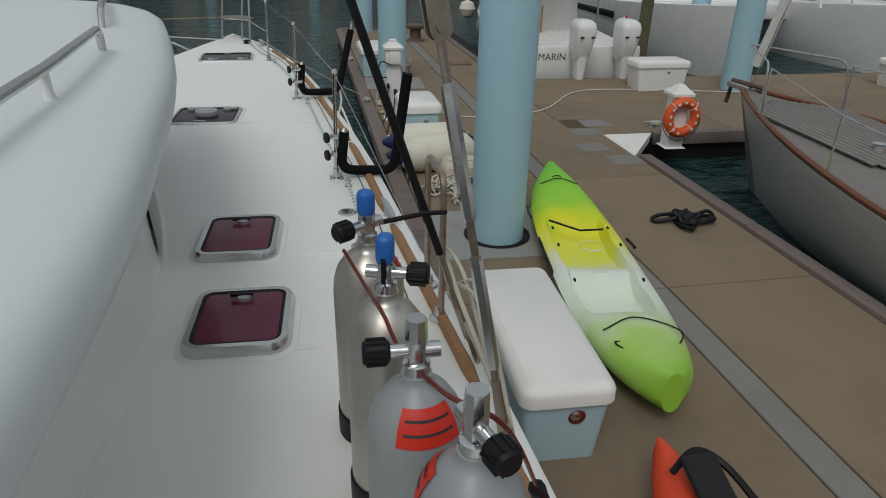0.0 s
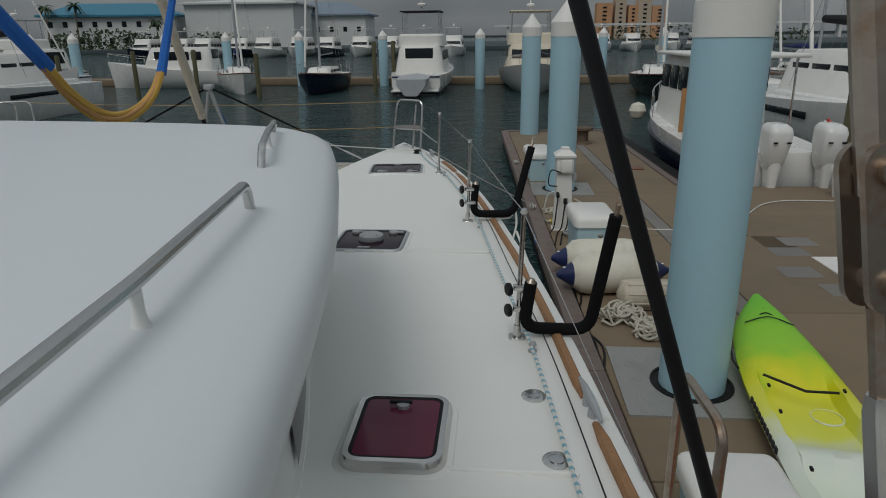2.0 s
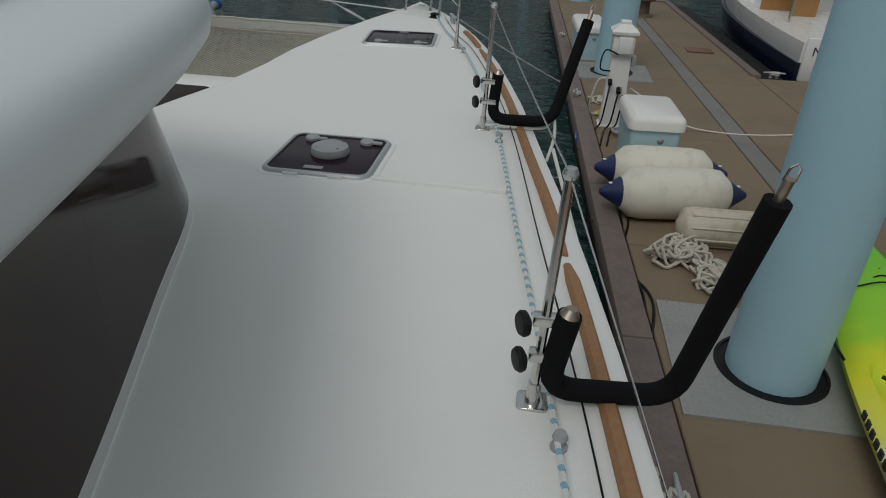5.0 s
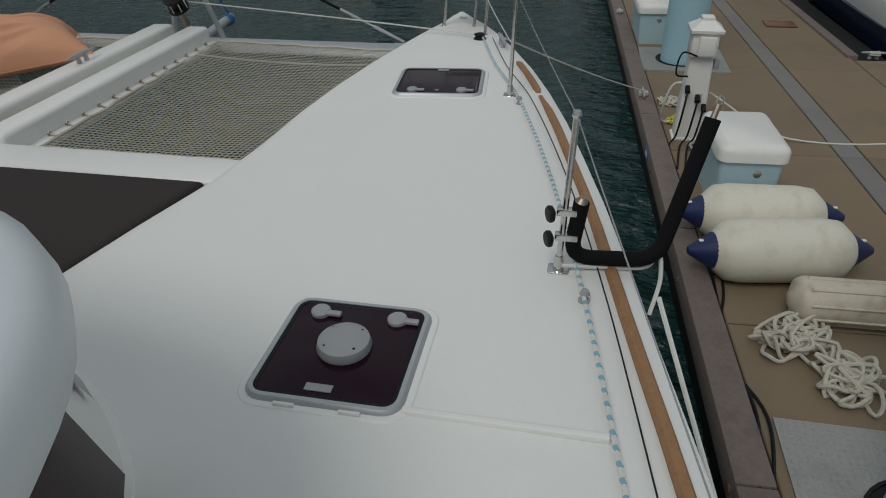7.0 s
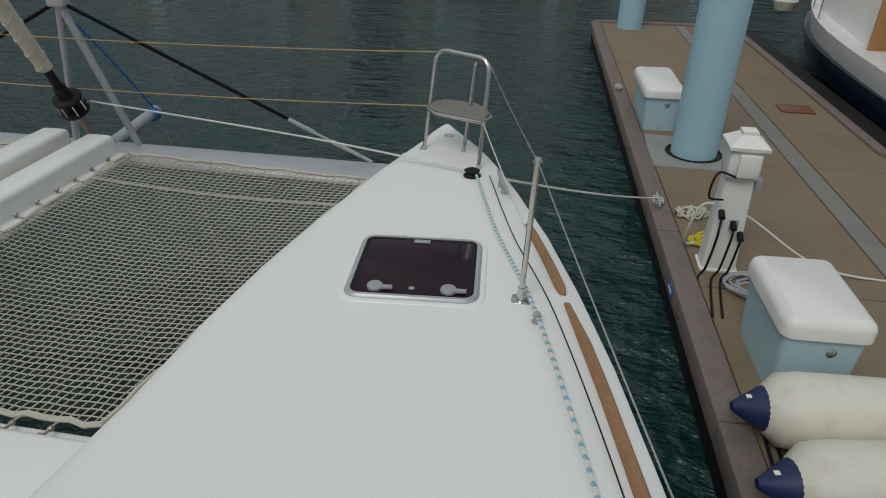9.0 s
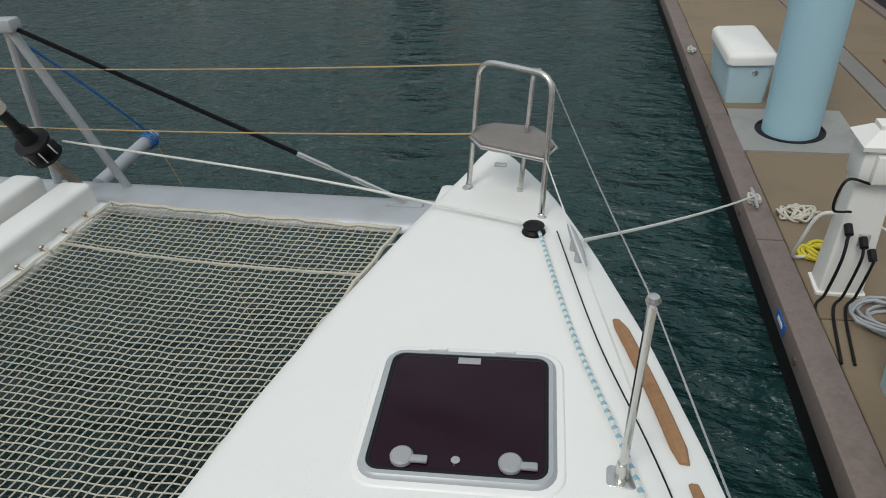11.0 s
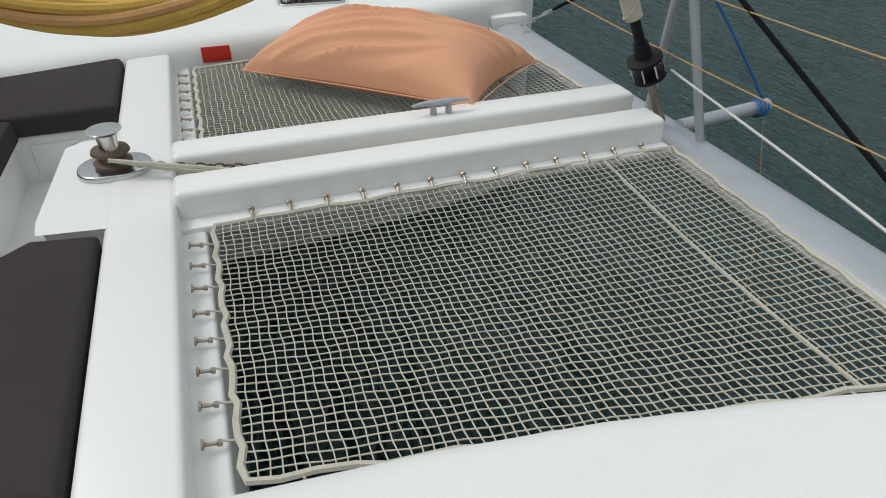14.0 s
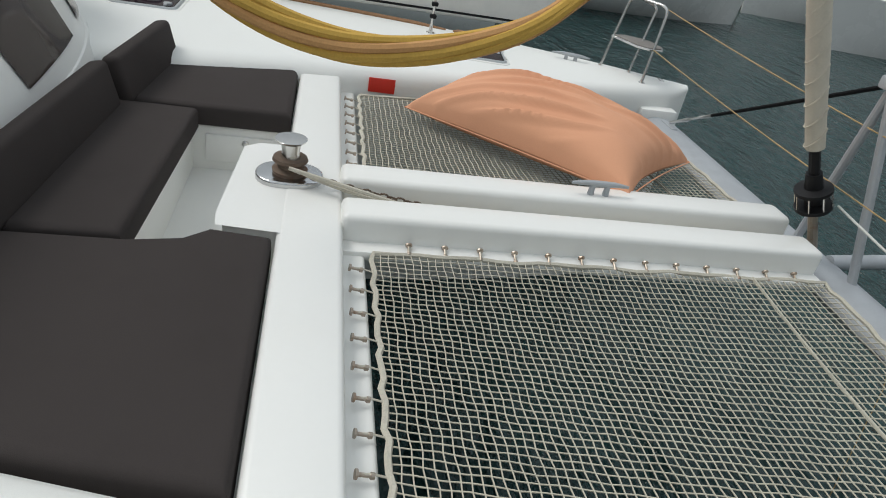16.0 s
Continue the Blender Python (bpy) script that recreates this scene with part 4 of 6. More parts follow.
wires = thing("lifelines", "thin wire lifelines through the stanchion tops", "lifeline")
tops = [(2.563, 6.23, 2.655), (2.218, 8.41, 2.655), (1.808, 10.37, 2.655), (1.45, 11.92, 2.62)]
for a, b in zip(tops, tops[1:]):
    part("wire", tube(sag(a, b, 0.012, 8), 0.0022, 6), STEEL, wires)
low = [(2.98, 4.30, 2.02), (2.56, 6.21, 2.30), (2.215, 8.40, 2.33), (1.80, 10.36, 2.33), (1.43, 11.85, 2.28)]
part("wire", tube(sag((2.563, 6.23, 2.65), (2.94, 5.1, 2.02), 0.0, 6), 0.0022, 6), STEEL, wires)
part("wire", tube(sag(low[3], low[4], 0.01, 6), 0.0035, 6), ROPEWHITE, wires)
part("tan_rope", tube(sag((1.09, 12.12, 2.63), (2 * CX - 1.09, 12.12, 2.63), 0.05, 20), 0.0042, 6), ROPETAN, wires, "tan rope between the bow seats")
part("tan_rope", tube(sag((1.05, 12.08, 2.29), (2 * CX - 1.05, 12.08, 2.29), 0.05, 20), 0.0042, 6), ROPETAN, wires, "tan rope between the bow seats")

furl_line = thing("furling_line", "white furling line with blue flecks led along the deck", "rope")
pts = curve([(CX + 0.05, 12.12, 2.14), (0.2, 11.95, 2.06), (1.38, 11.66, 2.04)], 10)
part("forward_run", tube(pts, 0.007, 6), ROPEWHITE, furl_line)
run = [(1.42, 11.65, 2.03), (1.62, 10.95, 2.02), (1.85, 10.28, 2.03), (2.10, 9.3, 2.02), (2.29, 8.28, 2.03), (2.45, 7.2, 2.02), (2.60, 6.14, 2.03), (2.70, 5.2, 2.02), (2.77, 4.4, 2.02)]
line = curve(run, 10)
part("aft_run", tube(line, 0.0085, 6), ROPEWHITE, furl_line)
for k in range(0, len(line) - 1):
    for f in (0.0, 0.5):
        a, b = line[k].lerp(line[k + 1], f), line[k].lerp(line[k + 1], f + 0.16)
        part("blue_fleck", tube([a + Vector((-0.002, 0, 0.002)), b + Vector((0.002, 0, 0.002))], 0.0086, 6), FLECK, furl_line)
part("thin_wire", tube([p + Vector((0.085, 0, -0.008)) for p in line], 0.003, 5), BLACK, furl_line)
for x, y in ((2.29, 8.28), (2.60, 6.14), (1.85, 10.28)):
    eye = part("fairlead", lathe([(0.022, 0.0), (0.022, 0.008), (0.012, 0.012), (0.012, 0.03), (0.02, 0.035), (0.015, 0.05), (0, 0.052)], 14, pose(x + 0.015, y - 0.06, DECK)), GREYPLASTIC, furl_line)
block = thing("turning_block", "black turning block on the foredeck", "block", (1.40, 11.65, DECK))
part("base", lathe([(0.055, 0), (0.055, 0.012), (0.04, 0.016)], 18), BLACK, block)
part("sheave", lathe([(0.05, 0.016), (0.035, 0.03), (0.05, 0.045), (0.03, 0.055), (0, 0.056)], 18), BLACK, block)


def rack(pts, stan):
    """A padded tube bracket clamped to a stanchion, for carrying boards."""
    r = thing("board_rack", "black foam-padded board rack clamped to a stanchion", "rack")
    b = bend(pts, 0.09, 6)
    part("foam_sleeve", tube(b, 0.031, 12), BLACKFOAM, r, "black foam sleeve")
    d = (b[-1] - b[-2]).normalized()
    part("end_pin", tube([b[-1], b[-1] + d * 0.055], 0.012, 8), RUSTY, r)
    e = b[-1] + d * 0.05
    part("end_loop", tube([e + Vector((0.012, 0, 0)), e + d * 0.03 + Vector((0.010, 0, 0)), e + d * 0.04, e + d * 0.03 - Vector((0.010, 0, 0)), e - Vector((0.012, 0, 0))], 0.003, 5), STEEL, r)
    part("inner_cap", tube([b[0], b[0] + Vector((0.004, 0, 0.02))], [0.026, 0.014], 10), RUSTY, r)
    for z in (0.16, 0.27):
        c = Vector((stan[0], stan[1], DECK + z))
        part("clamp", box(c + Vector((0.02, 0.0, 0)), (0.09, 0.035, 0.03), 0.006), STEEL, r)
        part("knob", lathe([(0.012, 0), (0.032, 0.01), (0.034, 0.022), (0.028, 0.03), (0, 0.032)], 14, axis(c + Vector((-0.03, -0.02, 0)), c + Vector((-0.12, -0.06, 0)))), BLACK, r, "black clamp knob")


rack([(2.605, 6.20, 2.31), (2.575, 6.23, 2.055), (2.91, 6.30, 2.02), (2.99, 6.21, 2.645)], ST[0])
rack([(2.265, 8.42, 2.31), (2.24, 8.43, 2.055), (2.575, 8.46, 2.055), (2.715, 8.66, 2.57)], ST[1])
tie = thing("rack_lashing", "white lashing rope round the board rack", "rope")
part("loop", tube(curve([(2.20, 8.40, 2.03), (2.36, 8.43, 2.02), (2.54, 8.46, 2.02), (2.58, 8.48, 2.09), (2.60, 8.44, 1.98), (2.57, 8.36, 1.86)]), 0.009, 6), ROPEWHITE, tie)

# shrouds, turnbuckles and scuba cylinders
def shroud():
    s = thing("shroud", "tea-stained stainless shroud with twin turnbuckles", "shroud")
    a, b = Vector((3.04, 3.78, 2.0)), Vector((2.82, 3.86, 3.22))
    d = (b - a).normalized()
    L = (b - a).length
    part("chainplate", box(a + Vector((0.0, 0, 0.02)), (0.02, 0.07, 0.14), 0.006), RUSTY, s)
    part("lower_fork", tube([a + d * 0.04, a + d * 0.24], [0.020, 0.014], 10), RUSTY, s)
    part("lower_screw", tube([a + d * 0.2, a + d * 0.34], 0.011, 8), RUSTY, s)
    part("lower_body", tube([a + d * 0.28, a + d * 0.30, a + d * 0.62, a + d * 0.64], [0.015, 0.019, 0.019, 0.015], 6), STEEL, s, "turnbuckle body")
    part("middle_screw", tube([a + d * 0.62, a + d * 0.82], 0.011, 8), RUSTY, s)
    part("upper_body", tube([a + d * 0.74, a + d * 0.76, a + d * 1.08, a + d * 1.10], [0.015, 0.019, 0.019, 0.015], 6), STEEL, s, "turnbuckle body")
    part("upper_screw", tube([a + d * 1.08, a + d * 1.20], 0.012, 8), RUSTY, s)
    face = Vector((0.25, -1, 0))
    face = (face - d * face.dot(d)).normalized()
    across = d.cross(face)
    turn = Matrix((across, d, across.cross(d))).transposed().to_4x4()
    for w in (-0.017, 0.017):
        bm = slab(rrect(0.054, 0.175, 0.026), -0.004, 0.004)
        bm.transform(Matrix.Translation(a + d * 1.285 + face * w) @ turn)
        part("toggle_cheek", bm, RUSTY, s)
    for z in (1.23, 1.345):
        c = a + d * z
        pin = part("clevis_pin", tube([c - face * 0.028, c + face * 0.028], 0.014, 14), RUSTY, s)
    part("swage", tube([a + d * 1.32, a + d * 1.42, a + d * 1.75, a + d * 1.78], [0.017, 0.018, 0.014, 0.008], 10), RUSTY, s)
    part("wire", tube([a + d * 1.76, a + d * 13], 0.007, 8), RUSTY, s)


shroud()
s2 = thing("padded_shroud", "shroud wrapped in a black rubber sleeve", "shroud")
a, b = Vector((3.04, 4.24, 2.0)), Vector((2.525, 4.20, 3.55))
d = (b - a).normalized()
part("chainplate", box(a, (0.02, 0.07, 0.12), 0.006), RUSTY, s2)
part("turnbuckle", tube([a, a + d * 0.08, a + d * 0.10, a + d * 0.30, a + d * 0.32, a + d * 0.48], [0.012, 0.012, 0.019, 0.019, 0.011, 0.011], 8), RUSTY, s2)
part("sleeve", tube([a + d * 0.46, b], 0.0135, 12), BLACK, s2, "black rubber sleeve")
part("wire", tube([b - d * 0.02, b + d * 12], 0.006, 8), RUSTY, s2)
lash = thing("shroud_lashing", "bundle of grey ropes lashed at the shroud foot", "rope")
for k in range(6):
    random.seed(k)
    part("strand", tube(curve([(3.07, 3.8 + 0.07 * k, 2.0), (2.99 + random.uniform(-0.05, 0.05), 4.1 + 0.05 * k, 2.2 + random.uniform(0, 0.12)), (2.97, 4.5 + 0.03 * k, 2.1 + random.uniform(0, 0.2)), (2.99, 4.75, 2.05)]), 0.008, 6), ROPE, lash)


def cylinder(x, y, material, label, valve, rot, knob_mat=None):
    t = thing("scuba_cylinder", label, "scuba tank", (x, y, DECK), rot, "scuba tanks")
    R = 0.099
    part("boot", lathe([(R - 0.01, 0), (R + 0.006, 0.01), (R + 0.006, 0.09), (R, 0.094)], 28), BLACK, t, "black rubber boot")
    part("body", lathe([(R, 0.02), (R, 0.50), (R * 0.97, 0.535), (R * 0.86, 0.57), (R * 0.66, 0.60), (R * 0.42, 0.62), (0.030, 0.628), (0.030, 0.645), (0, 0.646)], 36), material, t, "", 60)
    part("neck", lathe([(0.026, 0.63), (0.027, 0.668), (0.02, 0.672)], 18), CHROME, t)
    part("valve", box((0, 0, 0.695), (0.035, 0.035, 0.07), 0.008), CHROME, t)
    part("valve_arm", tube([(-0.045, 0, 0.695), (0.05, 0, 0.695)], [0.016, 0.014], 12), CHROME, t)
    k = part("knob", lathe([(0.018, 0), (0.025, 0.006), (0.025, 0.045), (0.02, 0.052), (0, 0.053)], 18, axis((0.05, 0, 0.695), (0.2, 0, 0.695))), BLACK, t, "black valve knob")
    for j in range(10):
        an = 2 * math.pi * j / 10
        part("grip_rib", tube([(0.058, 0.025 * math.cos(an), 0.695 + 0.025 * math.sin(an)), (0.095, 0.025 * math.cos(an), 0.695 + 0.025 * math.sin(an))], 0.004, 5), BLACK, k)
    if valve == "blue":
        part("dust_cap", box((0, -0.002, 0.755), (0.042, 0.046, 0.075), 0.016, 3), BLUE, t, "blue dust cap")
        part("cap_strap", tube([(0.0, -0.026, 0.74), (0.0, -0.03, 0.68)], 0.006, 6), BLACK, t)
    else:
        part("outlet", tube([(0, 0, 0.72), (0, 0, 0.765)], [0.022, 0.02], 8), CHROME, t)
    return t


def tank_label(t, a0, a1):
    bm = skin([[((r) * math.cos(an), (r) * math.sin(an), z) for an in np.linspace(radians(a0), radians(a1), 10)] for r, z in ((0.0985, 0.5375), (0.0895, 0.567), (0.0775, 0.5895), (0.064, 0.606))])
    lab = part("sticker", bm, RED, t, "curved red sticker")
    for r, z in ((0.093, 0.560), (0.082, 0.585)):
        bm = skin([[((q) * math.cos(an), (q) * math.sin(an), zz) for an in np.linspace(radians(a0 + 8), radians(a1 - 8), 8)] for q, zz in ((r, z + 0.0015), (r - 0.003, z + 0.006))])
        part("print_bar", bm, INK, lab)


t1 = cylinder(2.645, 3.91, TANKALU, "bare aluminium scuba cylinder with a blue valve cap", "blue", 215)
t2 = cylinder(2.675, 3.63, TANKALU, "bare aluminium scuba cylinder with a blue valve cap", "blue", -15)
t3 = cylinder(2.71, 3.31, TANKGREY, "grey painted scuba cylinder with a red sticker", "plain", 180)
t4 = cylinder(2.78, 3.09, TANKGREY, "grey painted scuba cylinder with a red sticker", "plain", -70)
tank_label(t3, 60, 140)
tank_label(t4, 195, 255)
tank_label(t1, 130, 190)
strap = thing("tank_strap", "red-flecked cord and rubber strap holding the cylinders", "cord")
part("cord", tube(curve([(2.58, 3.87, 2.64), (2.63, 3.74, 2.60), (2.66, 3.50, 2.66), (2.69, 3.42, 2.62), (2.75, 3.22, 2.66), (2.86, 3.18, 2.60), (3.00, 3.34, 2.25)]), 0.005, 6), MAROON, strap)
part("bungee", tube([(2.68, 3.95, 2.68), (2.82, 4.05, 2.66), (2.89, 4.10, 2.64)], 0.008, 6), BLACK, strap)
part("hook", tube(curve([(2.98, 3.32, 2.3), (3.01, 3.34, 2.22), (3.05, 3.30, 2.16), (3.07, 3.36, 2.12)]), 0.02, 8), BLACK, strap)

# hammock slung over the cockpit
ham = thing("hammock", "gathered yellow cotton hammock with blue ends slung over the cockpit", "hammock")
mid = curve([(-1.2, 8.38, 3.28), (-1.2, 8.62, 3.04), (-1.2, 8.88, 2.86), (-1.2, 9.15, 2.76), (-1.2, 9.42, 2.735), (-1.2, 9.75, 2.79), (-1.2, 10.05, 2.92), (-1.2, 10.3, 3.15)], 6)
H0, H1 = mid[-1], mid[0]
for k in range(7):
    a = 2 * math.pi * k / 7
    off = [Vector((0.022 * math.cos(a + 0.09 * i), 0.01 * math.sin(a + 0.09 * i), 0.03 * math.sin(a + 0.09 * i))) * (1 + 0.5 * math.sin(math.pi * i / len(mid))) for i in range(len(mid))]
    part("cloth_roll", tube([p + o for p, o in zip(mid, off)], 0.022, 8), PEACHGOLD if k in (2, 5) else YELLOW, ham, "twisted yellow cloth")
part("end_cord", tube([H0 - Vector((0, 0.03, 0.05)), H0 + Vector((0, 0.45, 0.72)), H0 + Vector((0.0, 1.1, 2.2))], [0.055, 0.04, 0.012], 8), HAMBLUE, ham, "blue cloth end")
part("end_cord", tube([H1 + Vector((0, 0.05, -0.03)), H1 + Vector((0, -0.5, 0.45)), H1 + Vector((0, -2.2, 2.4))], [0.06, 0.06, 0.012], 8), HAMBLUE, ham, "blue cloth end")

# paddle boards standing on edge along the port lifelines
def paddle_board(y0, y1, x, z, label):
    b = thing("paddle_board", label, "paddle board")
    o = [(p[0] * 1.0, p[1]) for p in rrect(y1 - y0, 0.74, 0.30, 8)]
    bm = slab(o, -0.055, 0.055, 0.03)
    bm.transform(Matrix.Translation((x, (y0 + y1) / 2, z + 0.37)) @ Matrix(((0, 0, 1, 0), (1, 0, 0, 0), (0, 1, 0, 0), (0, 0, 0, 1))))
    part("board", bm, WHITE, b, "white board", 60)
    c = (y0 + y1) / 2
    for k in range(4):
        part("print_bar", box((x + 0.058, c + 0.1 + 0.17 * k, z + 0.50), (0.006, 0.13, 0.16), 0.002), INK, b)
        part("print_bar", box((x + 0.061, c + 0.1 + 0.17 * k, z + 0.50), (0.006, 0.06, 0.06), 0.001), WHITE, b)
    part("print_bar", box((x + 0.058, c + 0.36, z + 0.36), (0.006, 0.7, 0.018), 0.001), INK, b)
    part("edge_band", tube([(x + 0.05, y0 + 0.3 + (y1 - y0 - 0.6) * k / 10, z + 0.05) for k in range(11)], 0.014, 6), BLACK, b, "black edge band")


paddle_board(5.2, 8.5, 2 * CX - 2.62, 2.05, "white paddle board standing on edge at the port rail")
paddle_board(8.55, 11.6, 2 * CX - 2.42, 2.05, "white paddle board with dark lettering at the port rail")
for x, y in ((2.52, 6.11), (2.15, 8.52), (1.74, 10.2)):
    s = stanchion(2 * CX - x - 0.02, y, 0.645, "stainless stanchion with black clamps on the port rail")
    for z in (0.16, 0.27):
        part("clamp", box((0.02, 0, z), (0.05, 0.06, 0.035), 0.008), BLACK, s)

# ---------------------------------------------------------------- water and shore
bm = bmesh.new()
bmesh.ops.create_grid(bm, x_segments=8, y_segments=8, size=3000)
single("water", bm, WATER, "dark green rippled harbour water", "water", kind="structure")

rings = []
for k in range(61):
    a = radians(-75 + 150 * k / 60)
    h = 5 + 3 * noise.noise((k * 0.35, 0, 0))
    rings.append([(1500 * math.sin(a), 1500 * math.cos(a), -1), (1500 * math.sin(a), 1500 * math.cos(a), h), (1560 * math.sin(a), 1560 * math.cos(a), h), (1560 * math.sin(a), 1560 * math.cos(a), -1)])
single("far_shore", skin(rings, close=True), FARLAND, "low dark wooded shore on the horizon", "shoreline", kind="structure")

# ---------------------------------------------------------------- dock
DZ = 0.44
DM = pose(3.24, 8.8, DZ, 0, 0, 2.4)


def dk(u, v, z=0.0):
    return DM @ Vector((u, v, z))


dock = thing("dock", "tan concrete floating dock with timber edges", "dock", (3.24, 8.8, DZ), 2.4, kind="structure")
# float colour includes the shade between hull and dock
part("dock_float", box((1.95, 1.1, -0.42), (3.8, 30.2, 0.72)), DARKFLOAT, dock, "dark dock float with the gap's shade in its colour")
part("dock_float", box((15.0, 5.6, -0.42), (23.3, 4.6, 0.72)), DARKFLOAT, dock, "dark dock float with the gap's shade in its colour")
slab_mesh = {}


def panel(u0, u1, v0, v1, material=CONCRETE, name="concrete_slab"):
    key = (round(u1 - u0, 3), round(v1 - v0, 3), material.name)
    if key not in slab_mesh:
        bm = box((0, 0, -0.04), (u1 - u0 - 0.016, v1 - v0 - 0.016, 0.08), 0.008, 1)
        ob = part(name, bm, material, dock)
        slab_mesh[key] = ob.data
    else:
        ob = new(name, slab_mesh[key])
        ob.parent = dock
    ob.location = ((u0 + u1) / 2, (v0 + v1) / 2, 0)


for j in range(10):
    v0 = -13.6 + 3.0 * j
    right = 3.80 if v0 < 3 else 3.30
    panel(0.24, 1.98, v0, v0 + 3.0)
    panel(1.98, 2.24, v0, v0 + 3.0, CONCGREY, "drain_strip")
    panel(2.24, right, v0, v0 + 3.0)
for j in range(8):
    panel(3.30 + 2.9 * j, 6.20 + 2.9 * j, 3.4, 5.6)
    panel(3.30 + 2.9 * j, 6.20 + 2.9 * j, 5.6, 7.9)
part("grating_strip", box((3.55, 3.6, -0.03), (0.5, 0.4, 0.07), 0.005), CONCGREY, dock)


def beam_run(u, v0, v1, n, w=0.22, along=True):
    L = (v1 - v0) / n
    me = None
    for k in range(n):
        if me is None:
            size = (w, L - 0.012, 0.20) if along else (L - 0.012, w, 0.20)
            ob = part("edge_timber", box((0, 0, -0.06), size, 0.012), TIMBER, dock, "weathered edge timber")
            me = ob.data
        else:
            ob = new("edge_timber", me)
            ob.parent = dock
            ob["label"] = "weathered edge timber"
        c = v0 + L * (k + 0.5)
        ob.location = (u, c, 0.0) if along else (c, u, 0.0)


beam_run(0.11, -13.6, 16.2, 11)
beam_run(3.90, -13.6, 2.2, 6, 0.18)
beam_run(3.32, 8.0, 16.2, 3, 0.16)
beam_run(16.3, 0.1, 3.4, 1, 0.2, False)
beam_run(3.30, 4.6, 26, 8, 0.2, False)
part("corner_fillet", slab([(3.75, 2.2), (4.60, 3.35), (3.75, 3.35)], -0.12, 0.012), WHITE, dock, "white triangular corner plate")
for v in np.linspace(-12, 16, 15):
    part("bolt", lathe([(0.03, 0), (0.03, 0.012), (0, 0.014)], 8, pose(0.0, float(v), -0.07, 0, -90, 0)), RUST, dock)
for u, v in ((3.3, 2.75), (3.55, 2.1), (3.9, 4.1)):
    part("access_cover", box((u, v, 0.0), (0.48, 0.42, 0.008), 0.003), CONCGREY, dock, "flush access cover")
part("steel_number_plate", box((-0.004, 4.4, -0.06), (0.006, 0.22, 0.10), 0.002), BLUE, dock, "small blue berth plate")
part("plate_bar", box((-0.009, 4.4, -0.06), (0.004, 0.12, 0.03)), PALEINK, dock)


def pile(x, y, h, r=0.285, label="pale blue dock pile with a white conical cap"):
    p = thing("dock_pile", label, "pile", (x, y, -0.6), group="dock piles")
    part("sleeve", lathe([(r, 0), (r, h + 0.6 - 0.02), (r * 0.98, h + 0.6)], 32), PILEBLUE, p, "pale blue sleeve")
    part("cap", lathe([(r * 1.02, h + 0.58), (r * 1.03, h + 0.84), (r * 0.98, h + 0.87), (0.02, h + 1.24), (0, h + 1.24)], 32), WHITE, p, "white conical cap", 25)
    return p


pA = pile(4.20, 8.60, 3.44)
pile(3.72, 16.5, 3.44, 0.29)
pile(3.45, 24.6, 3.44, 0.29)
pile(11.1, 15.6, 3.3, 0.29)
pile(12.7, 20.5, 2.9, 0.25)
pile(19.5, 15.8, 3.2, 0.29)


def tread_plate(x0, x1, y0, y1, hx, hy, name):
    """A steel plate with a round hole, in four quarters round the pile, with raised treads."""
    t = thing(name, "galvanised tread plate fitted round a pile", "deck plate", (hx, hy, DZ))
    o = [(x0 - hx, y0 - hy), (x1 - hx, y0 - hy), (x1 - hx, y1 - hy), (x0 - hx, y1 - hy)]
    outer, inner = [], []
    angles = sorted([2 * math.pi * k / 36 for k in range(36)] + [math.atan2(q[1], q[0]) % (2 * math.pi) for q in o])
    for a in angles:
        c, s = math.cos(a), math.sin(a)
        f = min(abs((o[1][0] if c > 0 else o[0][0]) / c) if abs(c) > 1e-6 else 9, abs((o[2][1] if s > 0 else o[0][1]) / s) if abs(s) > 1e-6 else 9)
        outer.append((c * f, s * f))
        inner.append((c * 0.36, s * 0.36))
    bm = skin([[(*p, 0.0) for p in outer], [(*p, 0.02) for p in outer], [(*p, 0.02) for p in inner], [(*p, -0.1) for p in inner]], close=True, caps=False)
    part("plate", bm, DIAMOND, t, "", 20)
    part("collar", lathe([(0.36, 0.018), (0.36, 0.03), (0.34, 0.03), (0.34, -0.1)], 32), BLACK, t)
    bm = bmesh.new()
    for i in range(int((x1 - x0) / 0.045)):
        for j in range(int((y1 - y0) / 0.045)):
            x, y = x0 - hx + 0.03 + 0.045 * i, y0 - hy + 0.03 + 0.045 * j
            if x * x + y * y > 0.15:
                a = radians(45 if (i + j) % 2 else -45)
                c, s = 0.014 * math.cos(a), 0.014 * math.sin(a)
                q = [bm.verts.new((x + c, y + s, 0.0201)), bm.verts.new((x - s * 0.3, y + c * 0.3, 0.0235)), bm.verts.new((x - c, y - s, 0.0201)), bm.verts.new((x + s * 0.3, y - c * 0.3, 0.0235))]
                bm.faces.new(q)
    tagged(part("treads", bm, DIAMOND, t), kind="stuff")


tread_plate(3.55, 4.82, 8.04, 9.30, 4.20, 8.60, "tread_plate")
tread_plate(3.14, 4.36, 15.95, 17.1, 3.72, 16.5, "tread_plate")


